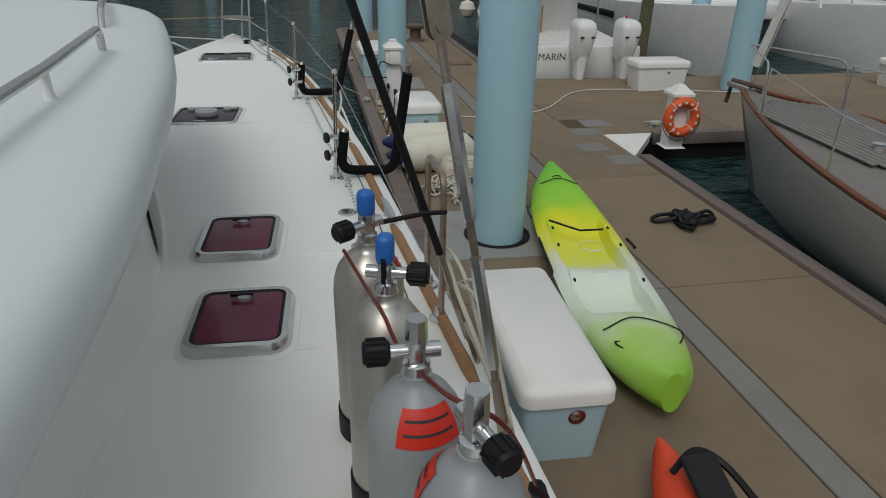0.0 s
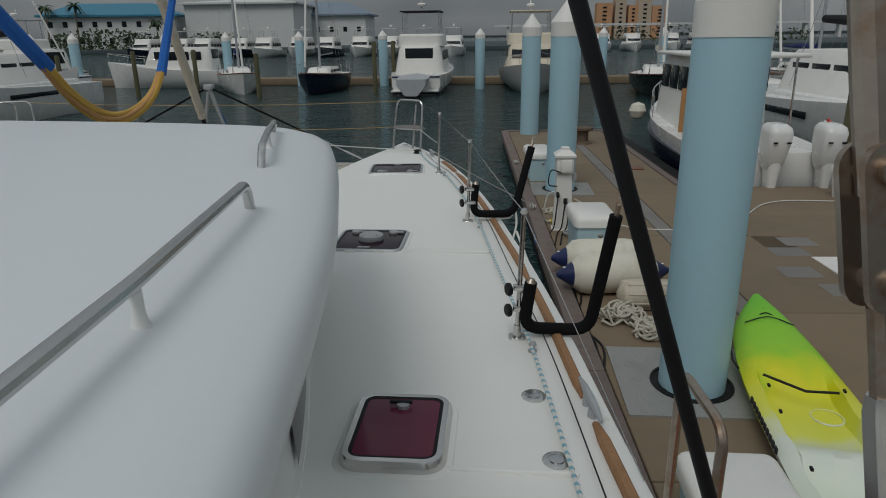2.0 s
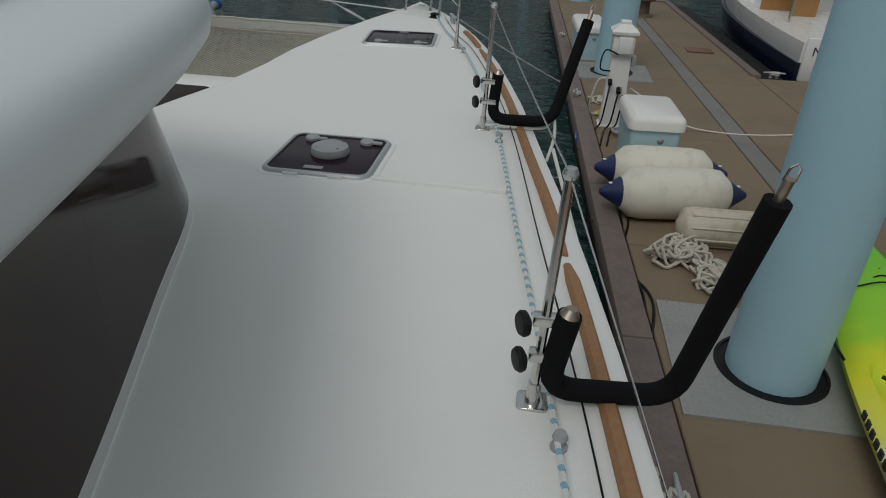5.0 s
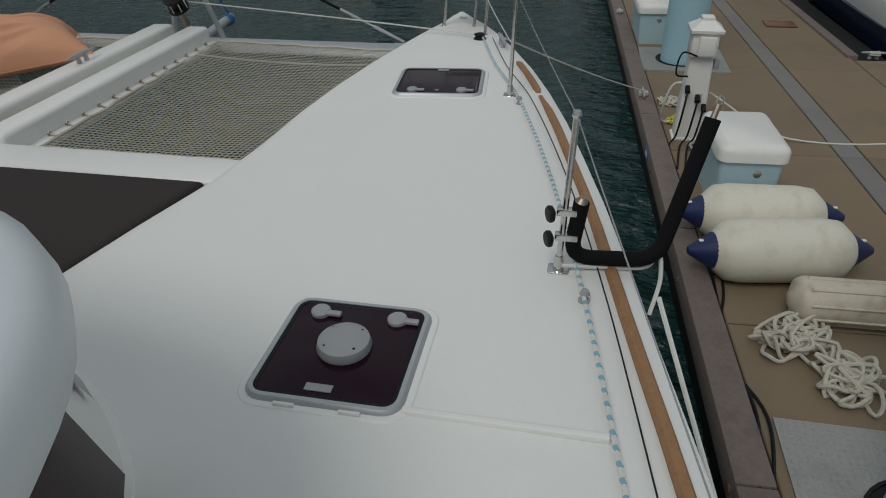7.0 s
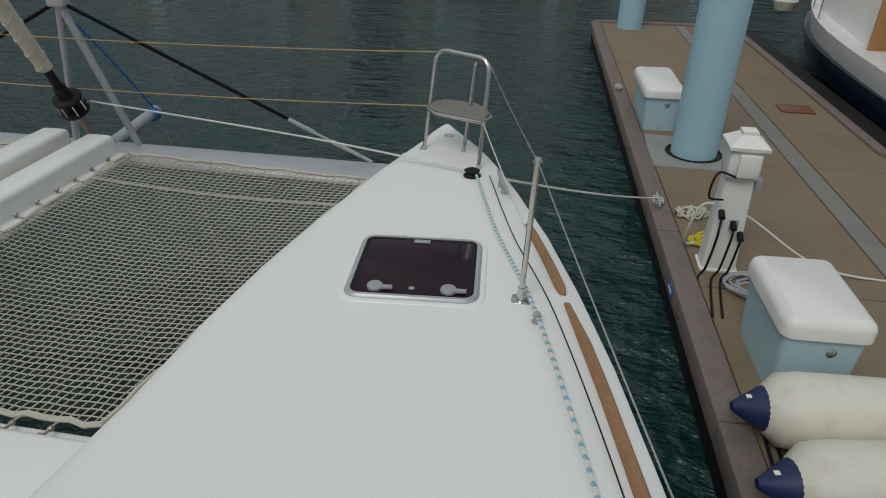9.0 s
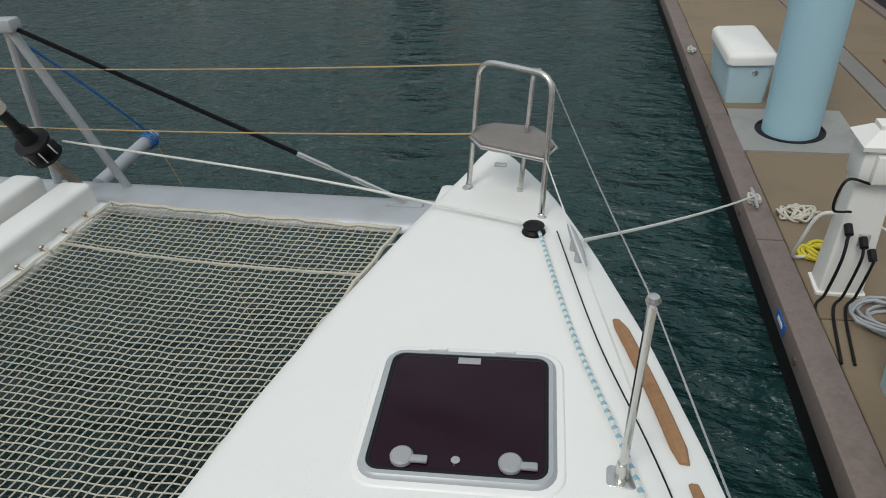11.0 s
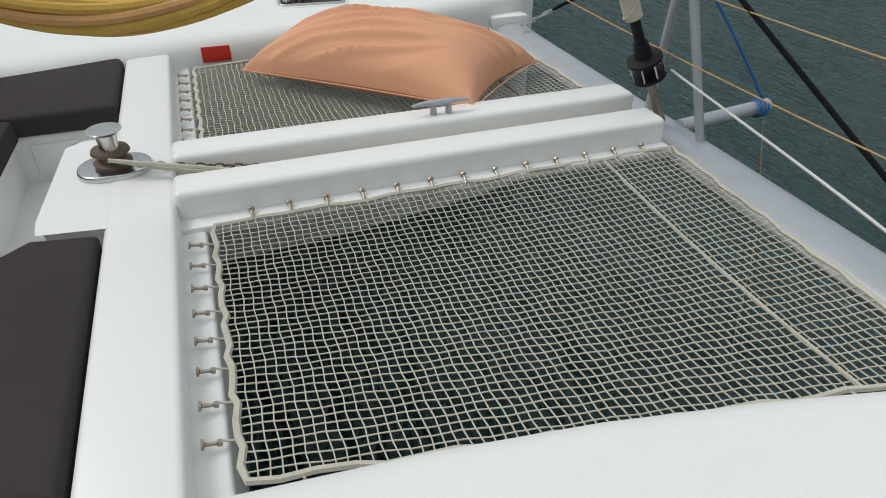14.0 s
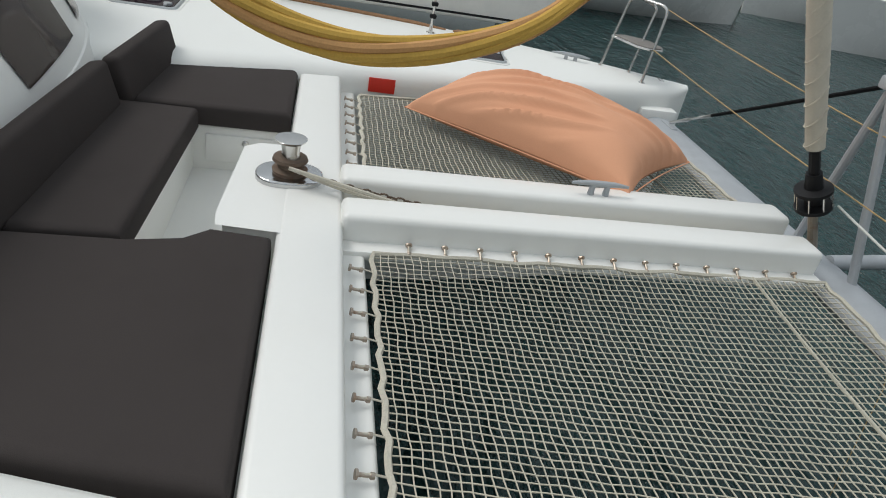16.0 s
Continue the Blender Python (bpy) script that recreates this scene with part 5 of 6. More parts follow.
def dock_box(x, y, w, L, h, rz, label, reflector=False, white=False):
    b = thing("dock_box", label, "dock box", (x, y, DZ), rz, "dock boxes")
    t = 0.03
    rings = [[(*p, z) for p in rrect(w * k, L * (1 - (1 - k) * 0.5), 0.05, 4)] for z, k in ((0, 0.88), (h * 0.8, 1.0), (h * 0.8 + 0.01, 1.0))]
    part("body", skin(rings, close=True), WHITE if white else BOXBLUE, b, "white body" if white else "pale blue body")
    W, LL = w + 2 * t, L + 2 * t
    rings = [[(*p, z) for p in shrink(rrect(W, LL, 0.085, 5), d)] for d, z in ((0.0, h * 0.78), (0.0, h * 0.90), (0.012, h * 0.945), (0.035, h * 0.975), (0.06, h * 0.99), (0.065, h * 0.995))]
    part("lid", skin(rings, close=True), WHITE, b, "white domed lid", 50)
    part("latch", lathe([(0.035, 0), (0.035, 0.012), (0.02, 0.02), (0, 0.021)], 16, axis((0.1 * w, -L / 2 + 0.012, h * 0.62), (0.1 * w, -L, h * 0.62))), STEEL, b)
    if reflector:
        part("reflector", lathe([(0.055, 0), (0.055, 0.012), (0.04, 0.022), (0, 0.024)], 20, axis((0.12 * w, -L / 2 + 0.02, h * 0.60), (0.12 * w, -L, h * 0.60))), MAROON, b, "dark red reflector")
    return b


dock_box(3.84, 5.98, 0.54, 1.52, 0.60, 0, "pale blue dock box with a white lid and red reflector", True)
dock_box(3.76, 12.22, 0.54, 0.84, 0.70, 3, "pale blue dock box with a white domed lid")
dock_box(3.34, 17.9, 0.50, 1.2, 0.62, 3, "pale blue dock box with a white lid")
dock_box(9.35, 15.8, 1.15, 0.62, 0.62, 2, "white dock box with a domed lid on the cross walkway", white=True)
dock_box(15.3, 15.6, 1.15, 0.62, 0.62, 2, "white dock box with a domed lid on the cross walkway", white=True)


def pedestal(x, y, rz):
    p = thing("power_pedestal", "white shore-power pedestal with plugged cables", "power pedestal", (x, y, DZ), rz)
    part("base", skin([[(*q, z) for q in rrect(w, w * 0.8, 0.02, 3)] for z, w in ((0, 0.34), (0.02, 0.34), (0.03, 0.30), (0.95, 0.24))], close=True), WHITE, p)
    part("head", box((0, 0, 1.06), (0.27, 0.26, 0.28), 0.02), WHITE, p)
    part("roof", lathe([(0.23, 1.19), (0.235, 1.22), (0.09, 1.30), (0.09, 1.33), (0.06, 1.34), (0, 1.345)], 4, pose(0, 0, 0, 0, 0, 45)), WHITE, p, "", 20)
    part("meter", box((0.02, -0.15, 1.06), (0.17, 0.06, 0.2), 0.01), WHITE, p)
    for k, x0 in enumerate((-0.1, 0.02, 0.1)):
        part("plug", tube([(x0, -0.13, 0.62 - 0.1 * k), (x0, -0.2, 0.58 - 0.1 * k)], 0.028, 10), BLACK, p, "black cable plug")
        part("cable", tube(curve([(x0, -0.19, 0.58 - 0.1 * k), (x0 - 0.02, -0.26, 0.4), (x0 - 0.05, -0.25, 0.1), (x0 - 0.12, -0.34, 0.02), (x0 - 0.2, -0.9, 0.015)]), 0.011, 6), BLACK, p, "black power cable")
    part("cable", tube(curve([(-0.05, -0.14, 0.95), (-0.22, -0.2, 1.0), (-0.25, -0.2, 0.78), (-0.12, -0.16, 0.74)]), 0.010, 6), BLACK, p)
    part("outlet_cover", box((0.16, -0.02, 0.86), (0.06, 0.12, 0.12), 0.01), GREYPLASTIC, p)
    part("label_panel", box((0.03, -0.13, 0.5), (0.07, 0.02, 0.09), 0.003), GREYPLASTIC, p)


pedestal(3.50, 13.62, 0)


def coil(name, x, y, z, r, turns, rad, material, label, seed=1, flat=1.0):
    random.seed(seed)
    pts = []
    for k in range(turns * 14):
        a = 2 * math.pi * k / 14
        rr = r * (0.75 + 0.3 * math.sin(k * 0.37 + seed)) * (1 + 0.06 * math.sin(k * 1.7))
        pts.append((x + rr * math.cos(a), y + flat * rr * math.sin(a), z + rad + 0.012 * (k // 14) + 0.01 * math.sin(k * 0.9)))
    return single(name, tube(pts, rad, 6), material, label, "rope")


coil("cable_coil", 3.72, 13.22, DZ, 0.22, 5, 0.014, GREYPLASTIC, "coil of grey power cable on the dock", 3)
coil("shore_cable", 3.45, 14.05, DZ, 0.13, 4, 0.016, mat("yellow cable", (0.6, 0.5, 0.03), 0.5), "coil of yellow shore-power cable", 5)
single("water_hose", tube(curve([(3.55, 13.66, 1.0), (3.30, 13.7, 1.02), (3.22, 13.75, 0.75), (3.25, 13.9, 0.5), (3.45, 14.0, 0.47)]), 0.014, 8), ROPEWHITE, "white water hose hanging beside the pedestal", "hose")


def tangle(name, x, y, sx, sy, h, rad, material, label, loops, seed):
    """A heap of rope in many loose loops."""
    random.seed(seed)
    pts = []
    for k in range(loops):
        cx, cy = x + random.uniform(-0.35, 0.35) * sx, y + random.uniform(-0.35, 0.35) * sy
        a0, r1, r2, th = random.uniform(0, 6.28), random.uniform(0.3, 0.55) * sx, random.uniform(0.15, 0.3) * sy, random.uniform(0, 3.14)
        for i in range(7):
            a = a0 + 2 * math.pi * i / 7
            px, py = r1 * math.cos(a), r2 * math.sin(a)
            pts.append((cx + px * math.cos(th) - py * math.sin(th), cy + px * math.sin(th) + py * math.cos(th), DZ + rad + h * random.random() ** 1.5))
    return single(name, tube(curve(pts, 4), rad, 6), material, label, "rope")


tangle("rope_heap", 3.84, 10.06, 0.36, 0.36, 0.14, 0.014, ROPE, "heap of weathered mooring rope on the dock", 22, 4)
tangle("rope_heap", 4.12, 9.74, 0.34, 0.42, 0.10, 0.014, ROPE, "tangled weathered mooring rope on the dock", 18, 9)
tangle("rope_heap", 6.45, 8.65, 0.5, 0.36, 0.10, 0.024, BLACK, "pile of black hose and rope at the dock edge", 7, 2)
tangle("rope_heap", 3.18, 7.4, 0.20, 0.40, 0.10, 0.016, ROPE, "grey mooring rope wound round a cleat", 12, 5)
tangle("rope_heap", 3.40, 14.6, 0.25, 0.3, 0.08, 0.012, ROPE, "small pile of rope beside the pedestal", 8, 6)


def fender(x, y, z, L, r, rz, material, tips, label):
    f = thing("fender", label, "fender", (x, y, z), rz, "boat fenders")
    m = Matrix.Rotation(radians(90), 4, "Y")
    e = 0.20 if tips else 0.05
    prof = [(0.05, -L / 2), (r * 0.55, -L / 2 + e * 0.5), (r * 0.93, -L / 2 + e), (r, -L / 2 + e * 1.6), (r, L / 2 - e * 1.6), (r * 0.93, L / 2 - e), (r * 0.55, L / 2 - e * 0.5), (0.05, L / 2)]
    part("body", lathe(prof, 28, m), material, f, "", 60)
    if tips:
        for s in (-1, 1):
            part("end_cone", lathe([(r * 0.62, 0), (r * 0.50, 0.05), (0.05, 0.17), (0.03, 0.20), (0, 0.20)], 24, axis((s * (L / 2 - e * 0.62), 0, 0), (s * L, 0, 0))), NAVY, f, "navy blue end cone")
            part("end_plate", box((s * (L / 2 - 0.02), 0, 0.09), (0.05, 0.03, 0.01), 0.002), WHITE, f)
    else:
        for k in range(9):
            a = 2 * math.pi * k / 9
            part("rib", tube([(-L / 2 + 0.1, r * math.cos(a), r * math.sin(a)), (L / 2 - 0.1, r * math.cos(a), r * math.sin(a))], 0.012, 6), material, f)
    return f


fender(3.82, 11.42, DZ + 0.25, 1.18, 0.25, 4, FENDER, True, "large white vinyl fender with navy ends on the dock")
fender(3.86, 10.86, DZ + 0.25, 1.24, 0.25, 9, FENDER, True, "large scuffed white vinyl fender with navy ends on the dock")
fender(4.24, 10.36, DZ + 0.17, 0.82, 0.165, 2, OLDFENDER, False, "grimy ribbed white cylinder fender on the dock")

cables = thing("dock_cables", "black power cables trailing along the dock edge", "cable")
for k in range(2):
    o = 0.06 * k
    part("cable", tube(curve([(3.42 + o, 11.6, 0.455), (3.40 + o, 10.6, 0.455), (3.38 - o, 9.9, 0.455), (3.46 + o, 9.3, 0.455), (3.36 + o, 8.6, 0.455), (3.42 - o, 7.9, 0.455), (3.36, 7.3, 0.455), (3.5 + o, 6.9, 0.455), (3.35, 6.6, 0.455)]), 0.012, 6), BLACK, cables)


def dock_cleat(u, v, rz=0):
    p = dk(u, v)
    c = thing("dock_cleat", "galvanised dock cleat with rope turns", "cleat", p, rz)
    part("horn_bar", tube([(0, -0.18, 0.085), (0, 0, 0.09), (0, 0.18, 0.085)], [0.012, 0.022, 0.012], 10), ALU, c)
    for s in (-1, 1):
        part("post", tube([(0, s * 0.05, 0), (0, s * 0.05, 0.085)], [0.028, 0.02], 10), ALU, c)
    part("rope", tube([(0.05 * math.cos(t), 0.10 * math.sin(2 * t) * 0.7, 0.05 + 0.004 * t) for t in np.linspace(0, 12, 40)], 0.012, 6), ROPE, c)


dock_cleat(0.10, 6.0)
dock_cleat(0.10, 10.4)
dock_cleat(0.10, -1.5)
dock_cleat(4.85, 3.75, 90)
dock_cleat(3.6, 8.0, 90)
lines = thing("mooring_lines", "white mooring lines between boat and dock", "mooring line")
part("bow_line", tube(sag((1.62, 11.54, 2.05), tuple(dk(0.10, 6.0, 0.1)), 0.03), 0.009, 6), ROPEWHITE, lines)
part("spring_line", tube(sag((2.60, 8.40, 1.92), (3.3, 6.6, 0.55), 0.02), 0.011, 6), ROPEWHITE, lines)
part("spring_line", tube(sag((2.88, 5.5, 2.0), (3.3, 7.3, 0.55), 0.02), 0.011, 6), ROPEWHITE, lines)
part("dock_line", tube(curve([(3.7, 13.8, 0.9), (4.6, 13.6, 0.48), (6.2, 13.9, 0.46), (7.4, 15.4, 0.46), (8.6, 15.6, 0.46), (11.0, 15.2, 0.46)]), 0.011, 6), ROPEWHITE, lines)


# kayaks
def kayak():
    k = thing("kayak", "green, yellow and white sit-on-top kayak lying on the dock", "kayak", (4.87, 7.57, DZ), -6.4)
    L, B = 4.3, 0.84
    rings = []
    nst = 40
    for i in range(nst + 1):
        s = -1 + 2 * i / nst
        y = s * L / 2
        w = B / 2 * max(0.03, (1 - abs(s) ** (3.4 if s < 0 else 2.9))) ** 0.52
        rise = 0.14 * abs(s) ** 3
        h = 0.27 + rise
        keel = 0.02 + 0.13 * abs(s) ** 3.2
        ring = []
        for a in range(12):
            t = a / 11
            ring.append((w * math.cos(math.pi * t), y, keel + (h * 0.72 - keel) * (1 - math.sin(math.pi * t) ** 0.8)))
        well = math.exp(-(((s + 0.32) / 0.17) ** 4)) + math.exp(-(((s - 0.20) / 0.19) ** 4)) + 0.6 * math.exp(-(((s + 0.02) / 0.1) ** 4))
        for a in range(1, 22):
            t = -1 + 2 * a / 22
            dip = 0.21 * min(1, well) * (1 - abs(t) ** 4) * (1 if abs(t) < 0.72 else 0.25)
            rib = 0.015 * math.sin(30 * s) * (1 if 0.5 < abs(t) < 0.8 else 0) * min(1, well)
            crown = 0.05 * (1 - t * t)
            ring.append((w * t, y, h * 0.72 + (h * 0.28) * (1 - abs(t) ** 6) - dip + rib + crown * (1 - min(1, well))))
        rings.append(ring)
    part("hull", skin(rings, close=True), KAYAK, k, "green yellow and white moulded hull", 50)
    for s in (-0.62, 0.02):
        part("hatch_ring", tube([(0.11 * math.cos(t), s * L / 2 + 0.11 * math.sin(t), 0.335 - 0.02) for t in (2 * math.pi * i / 24 for i in range(24))], 0.007, 6, closed=True), KAYAK, k)
    for yy, xx in ((0.5, 0.28), (-0.6, 0.30), (0.1, -0.3)):
        for sx in (1, -1):
            part("eyelet", box((sx * abs(xx), yy, 0.30), (0.02, 0.04, 0.02), 0.004), BLACK, k)
    part("paddle_strap", tube([(-0.30, 0.62, 0.33), (0.0, 0.50, 0.27), (0.22, 0.44, 0.31)], 0.012, 6), BLACK, k, "black strap")
    part("side_handle", tube([(-0.43, 1.15, 0.27), (-0.45, 0.98, 0.26), (-0.44, 0.82, 0.27)], 0.010, 6), BLACK, k)
    part("side_handle", tube([(0.42, 0.3, 0.27), (0.445, 0.2, 0.26), (0.44, 0.1, 0.27)], 0.016, 6), BLACK, k)
    part("bungee", tube(curve([(-0.28, -1.45, 0.34), (0.0, -1.32, 0.37), (0.30, -1.50, 0.34), (-0.02, -1.85, 0.36), (-0.24, -1.62, 0.35), (0.18, -1.72, 0.36)]), 0.006, 5), BLACK, k, "black bungee cord")
    for v in (1.62, 1.72, 1.82):
        part("bungee", tube(curve([(-0.24 + (v - 1.6), v, 0.36), (0, v + 0.05, 0.41), (0.24 - (v - 1.6), v, 0.36)]), 0.006, 5), BLACK, k)
    part("bow_toggle", tube([(-0.06, 2.08, 0.42), (0.06, 2.08, 0.42)], 0.012, 6), BLACK, k)
    part("seat_sticker", box((0.0, 0.98, 0.262), (0.13, 0.09, 0.004)), mat("orange sticker", (0.6, 0.3, 0.02), 0.5), k, "orange sticker")
    for i in range(10):
        part("print_bar", box((-0.435, 0.35 - 0.075 * i, 0.235), (0.012, 0.045, 0.05), 0.002), INK, k)


kayak()
rk = thing("red_kayak", "red-orange kayak with a grey seat back on the dock", "kayak", (4.42, 3.55, DZ), 4)
rings = []
for i in range(21):
    s = -1 + 2 * i / 20
    w = 0.36 * max(0.03, 1 - abs(s) ** 2.4) ** 0.8
    ring = [(w * math.cos(2 * math.pi * k / 20), s * 1.45, 0.17 + 0.10 * abs(s) ** 3 + 0.165 * math.sin(2 * math.pi * k / 20) * (1 - 0.4 * abs(s) ** 3)) for k in range(20)]
    rings.append(ring)
part("hull", skin(rings, close=True), REDORANGE, rk)
part("cockpit", lathe([(0.26, 0.30), (0.28, 0.345), (0.24, 0.345), (0.22, 0.26), (0, 0.24)], 24, pose(0, 0.35, 0.0)), BLACK, rk)
part("seat_back", box((0.02, 0.92, 0.42), (0.20, 0.5, 0.05), 0.03, rot=Matrix.Rotation(radians(20), 4, "X")), CANVASBLACK, rk, "dark grey seat back")
part("strap", tube(curve([(-0.1, 1.15, 0.4), (0.05, 1.2, 0.48), (0.18, 1.1, 0.44), (0.25, 0.8, 0.36)]), 0.02, 6), BLACK, rk)


# life ring on its post
lr = thing("life_ring_post", "orange life ring hanging on a white post", "life ring", (7.70, 11.65, DZ), 0)
part("post", skin([[(*q, z) for q in rrect(w, w, 0.02, 3)] for z, w in ((0, 0.34), (0.02, 0.26), (0.82, 0.24))], close=True), WHITE, lr)
part("post_cap", lathe([(0.24, 0.80), (0.24, 0.84), (0.10, 0.93), (0.07, 0.96), (0, 0.965)], 4, pose(0, 0, 0, 0, 0, 45)), WHITE, lr, "", 20)
ring = part("ring", tube([(0.215 * math.cos(t), -0.19, 0.50 + 0.235 * math.sin(t)) for t in (2 * math.pi * i / 40 for i in range(40))], 0.075, 14, closed=True), ORANGE, lr, "orange ring", 80)
for k in range(12):
    a = radians(90 + (-150 + 300 * k / 11) + 15)
    part("print_bar", box((0.215 * math.cos(a), -0.262, 0.50 + 0.235 * math.sin(a)), (0.035, 0.012, 0.045), 0.002, rot=Matrix.Rotation(a, 4, "Y").inverted()), PALEINK, ring)
for k in range(4):
    a = radians(45 + 90 * k)
    part("band", tube([(0.215 * math.cos(a) + 0.08 * math.cos(a) * math.cos(t), -0.19 + 0.08 * math.sin(t), 0.50 + 0.235 * math.sin(a) + 0.08 * math.sin(a) * math.cos(t)) for t in (2 * math.pi * i / 16 for i in range(16))], 0.006, 5, closed=True), WHITE, ring)
part("grab_line", tube([(0.30 * math.cos(t), -0.20, 0.48 + 0.34 * math.sin(t)) for t in np.linspace(radians(180), radians(360), 24)], 0.006, 5), BLACK, ring)


# ---------------------------------------------------------------- other boats
def hull_mesh(L, B, fb, fs, sheer=0.25, flare=0.15, stern=0.75, seg=18, plumb=0.3):
    """A single hull, bow to +y: freeboard fb at the bow and fs at the stern."""
    rings = []
    for i in range(seg + 1):
        s = i / seg
        y = -L / 2 + L * s
        w = B / 2 * (stern + (1 - stern) * math.sin(min(1, s / 0.45) * math.pi / 2)) * max(0.012, 1 - max(0, (s - 0.45) / 0.55) ** 2.2)
        z = fs + (fb - fs) * s**2
        bow = max(0, (s - 0.8) / 0.2)
        prof = [(w, y, z), (w * (1 - flare * s), y - plumb * bow * 0.6, z * 0.45), (w * 0.8 * (1 - 0.4 * s), y - plumb * bow, 0.02), (w * 0.4 * (1 - 0.4 * s), y - plumb * bow, -0.35)]
        rings.append(prof + [(-x, yy, zz) for x, yy, zz in prof[::-1]])
    return skin(rings, close=True)


def deck_at(L, fb, fs, y):
    s = (y + L / 2) / L
    return fs + (fb - fs) * s * s


def house(name, w, L, h, y, z, material, parent, taper=0.82, rake=0.25, label=""):
    rings = [[(*p, zz) for p in [(q[0] * k, y + q[1] * k2 + off) for q in rrect(w, L, min(w, L) * 0.15, 3)]] for zz, k, k2, off in ((z, 1, 1, 0), (z + h * 0.85, taper, 1 - rake * 0.5, -rake * L * 0.2), (z + h, taper * 0.93, 0.93 - rake * 0.5, -rake * L * 0.22))]
    return part(name, skin(rings, close=True), material, parent, label)


def side_windows(w, L, z, h, y, n, parent, tilt=0.0):
    for sx in (-1, 1):
        for k in range(n):
            yy = y - L / 2 + L * (k + 0.5) / n
            part("window", box((sx * w, yy, z), (0.03, L / n * 0.82, h), 0.01), WINDOW, parent)


def rail_run(pts, parent, posts=True):
    part("rail", tube(pts, 0.02, 5), STEEL, parent)
    if posts:
        for p in pts[::2]:
            part("rail_post", tube([p, (p[0], p[1], p[2] - 0.6)], 0.014, 5), STEEL, parent)


def motor_yacht(x, y, rz, L=13, B=4.3, hull=HULLWHITE, top=WHITE, label="white motor yacht moored stern-to across the basin", flybridge=True, canvas=None, category="motor yacht"):
    m = thing("motor_yacht", label, category, (x, y, 0), rz)
    fb, fs = 1.9, 1.2
    part("hull", hull_mesh(L, B, fb, fs), hull, m)
    part("boot_stripe", box((0, -L / 2 + 0.3, 0.12), (B * 0.76, 0.7, 0.12), 0.02), HULLNAVY, m)
    z = fs + 0.05
    house("saloon", B * 0.82, L * 0.52, 1.75, -L * 0.06, z - 0.1, top, m, label="white saloon")
    side_windows(B * 0.372, L * 0.36, z + 1.05, 0.6, -L * 0.08, 4, m)
    part("aft_door", box((0, -L * 0.06 - L * 0.253, z + 0.85), (B * 0.45, 0.06, 1.3), 0.03), WINDOW, m)
    part("windscreen", box((0, L * 0.155, z + 1.1), (B * 0.6, 0.06, 0.6), 0.02, rot=Matrix.Rotation(radians(38), 4, "X")), WINDOW, m)
    if flybridge:
        house("flybridge", B * 0.74, L * 0.36, 0.75, -L * 0.08, z + 1.62, top, m, 0.96, 0.1, "white flybridge")
        pts = [(sx * B * 0.33, yy, z + 3.3) for sx, yy in ((-1, L * 0.06), (-1, -L * 0.22), (1, -L * 0.22), (1, L * 0.06))]
        part("hardtop", box((0, -L * 0.10, z + 3.75), (B * 0.66, L * 0.26, 0.07), 0.03), canvas or top, m)
        for sx in (-1, 1):
            for yy in (-L * 0.21, -L * 0.1, L * 0.0):
                part("hardtop_post", tube([(sx * B * 0.3, yy, z + 2.2), (sx * B * 0.29, yy, z + 3.75)], 0.03, 6), STEEL, m)
        part("radar_mast", tube([(0, -L * 0.12, z + 3.75), (0, -L * 0.14, z + 4.5)], 0.05, 6), WHITE, m)
        part("radome", lathe([(0.28, 0), (0.3, 0.1), (0.2, 0.18), (0, 0.2)], 14, pose(0, -L * 0.12, z + 4.1)), WHITE, m)
    n = 9
    for sx in (-1, 1):
        pts = []
        for k in range(n):
            s = 0.55 + 0.44 * k / (n - 1)
            w = B / 2 * max(0.012, 1 - max(0, (s - 0.45) / 0.55) ** 2.2) * 0.95
            pts.append((sx * w, -L / 2 + L * s, deck_at(L, fb, fs, -L / 2 + L * s) + 0.62))
        rail_run(pts, m)
    part("rub_rail", box((0, -L / 2 - 0.02, fs - 0.1), (B * 0.74, 0.06, 0.08), 0.02), NAVY, m)
    part("swim_platform", box((0, -L / 2 - 0.45, 0.3), (B * 0.72, 0.9, 0.1), 0.03), WHITE, m)
    return m


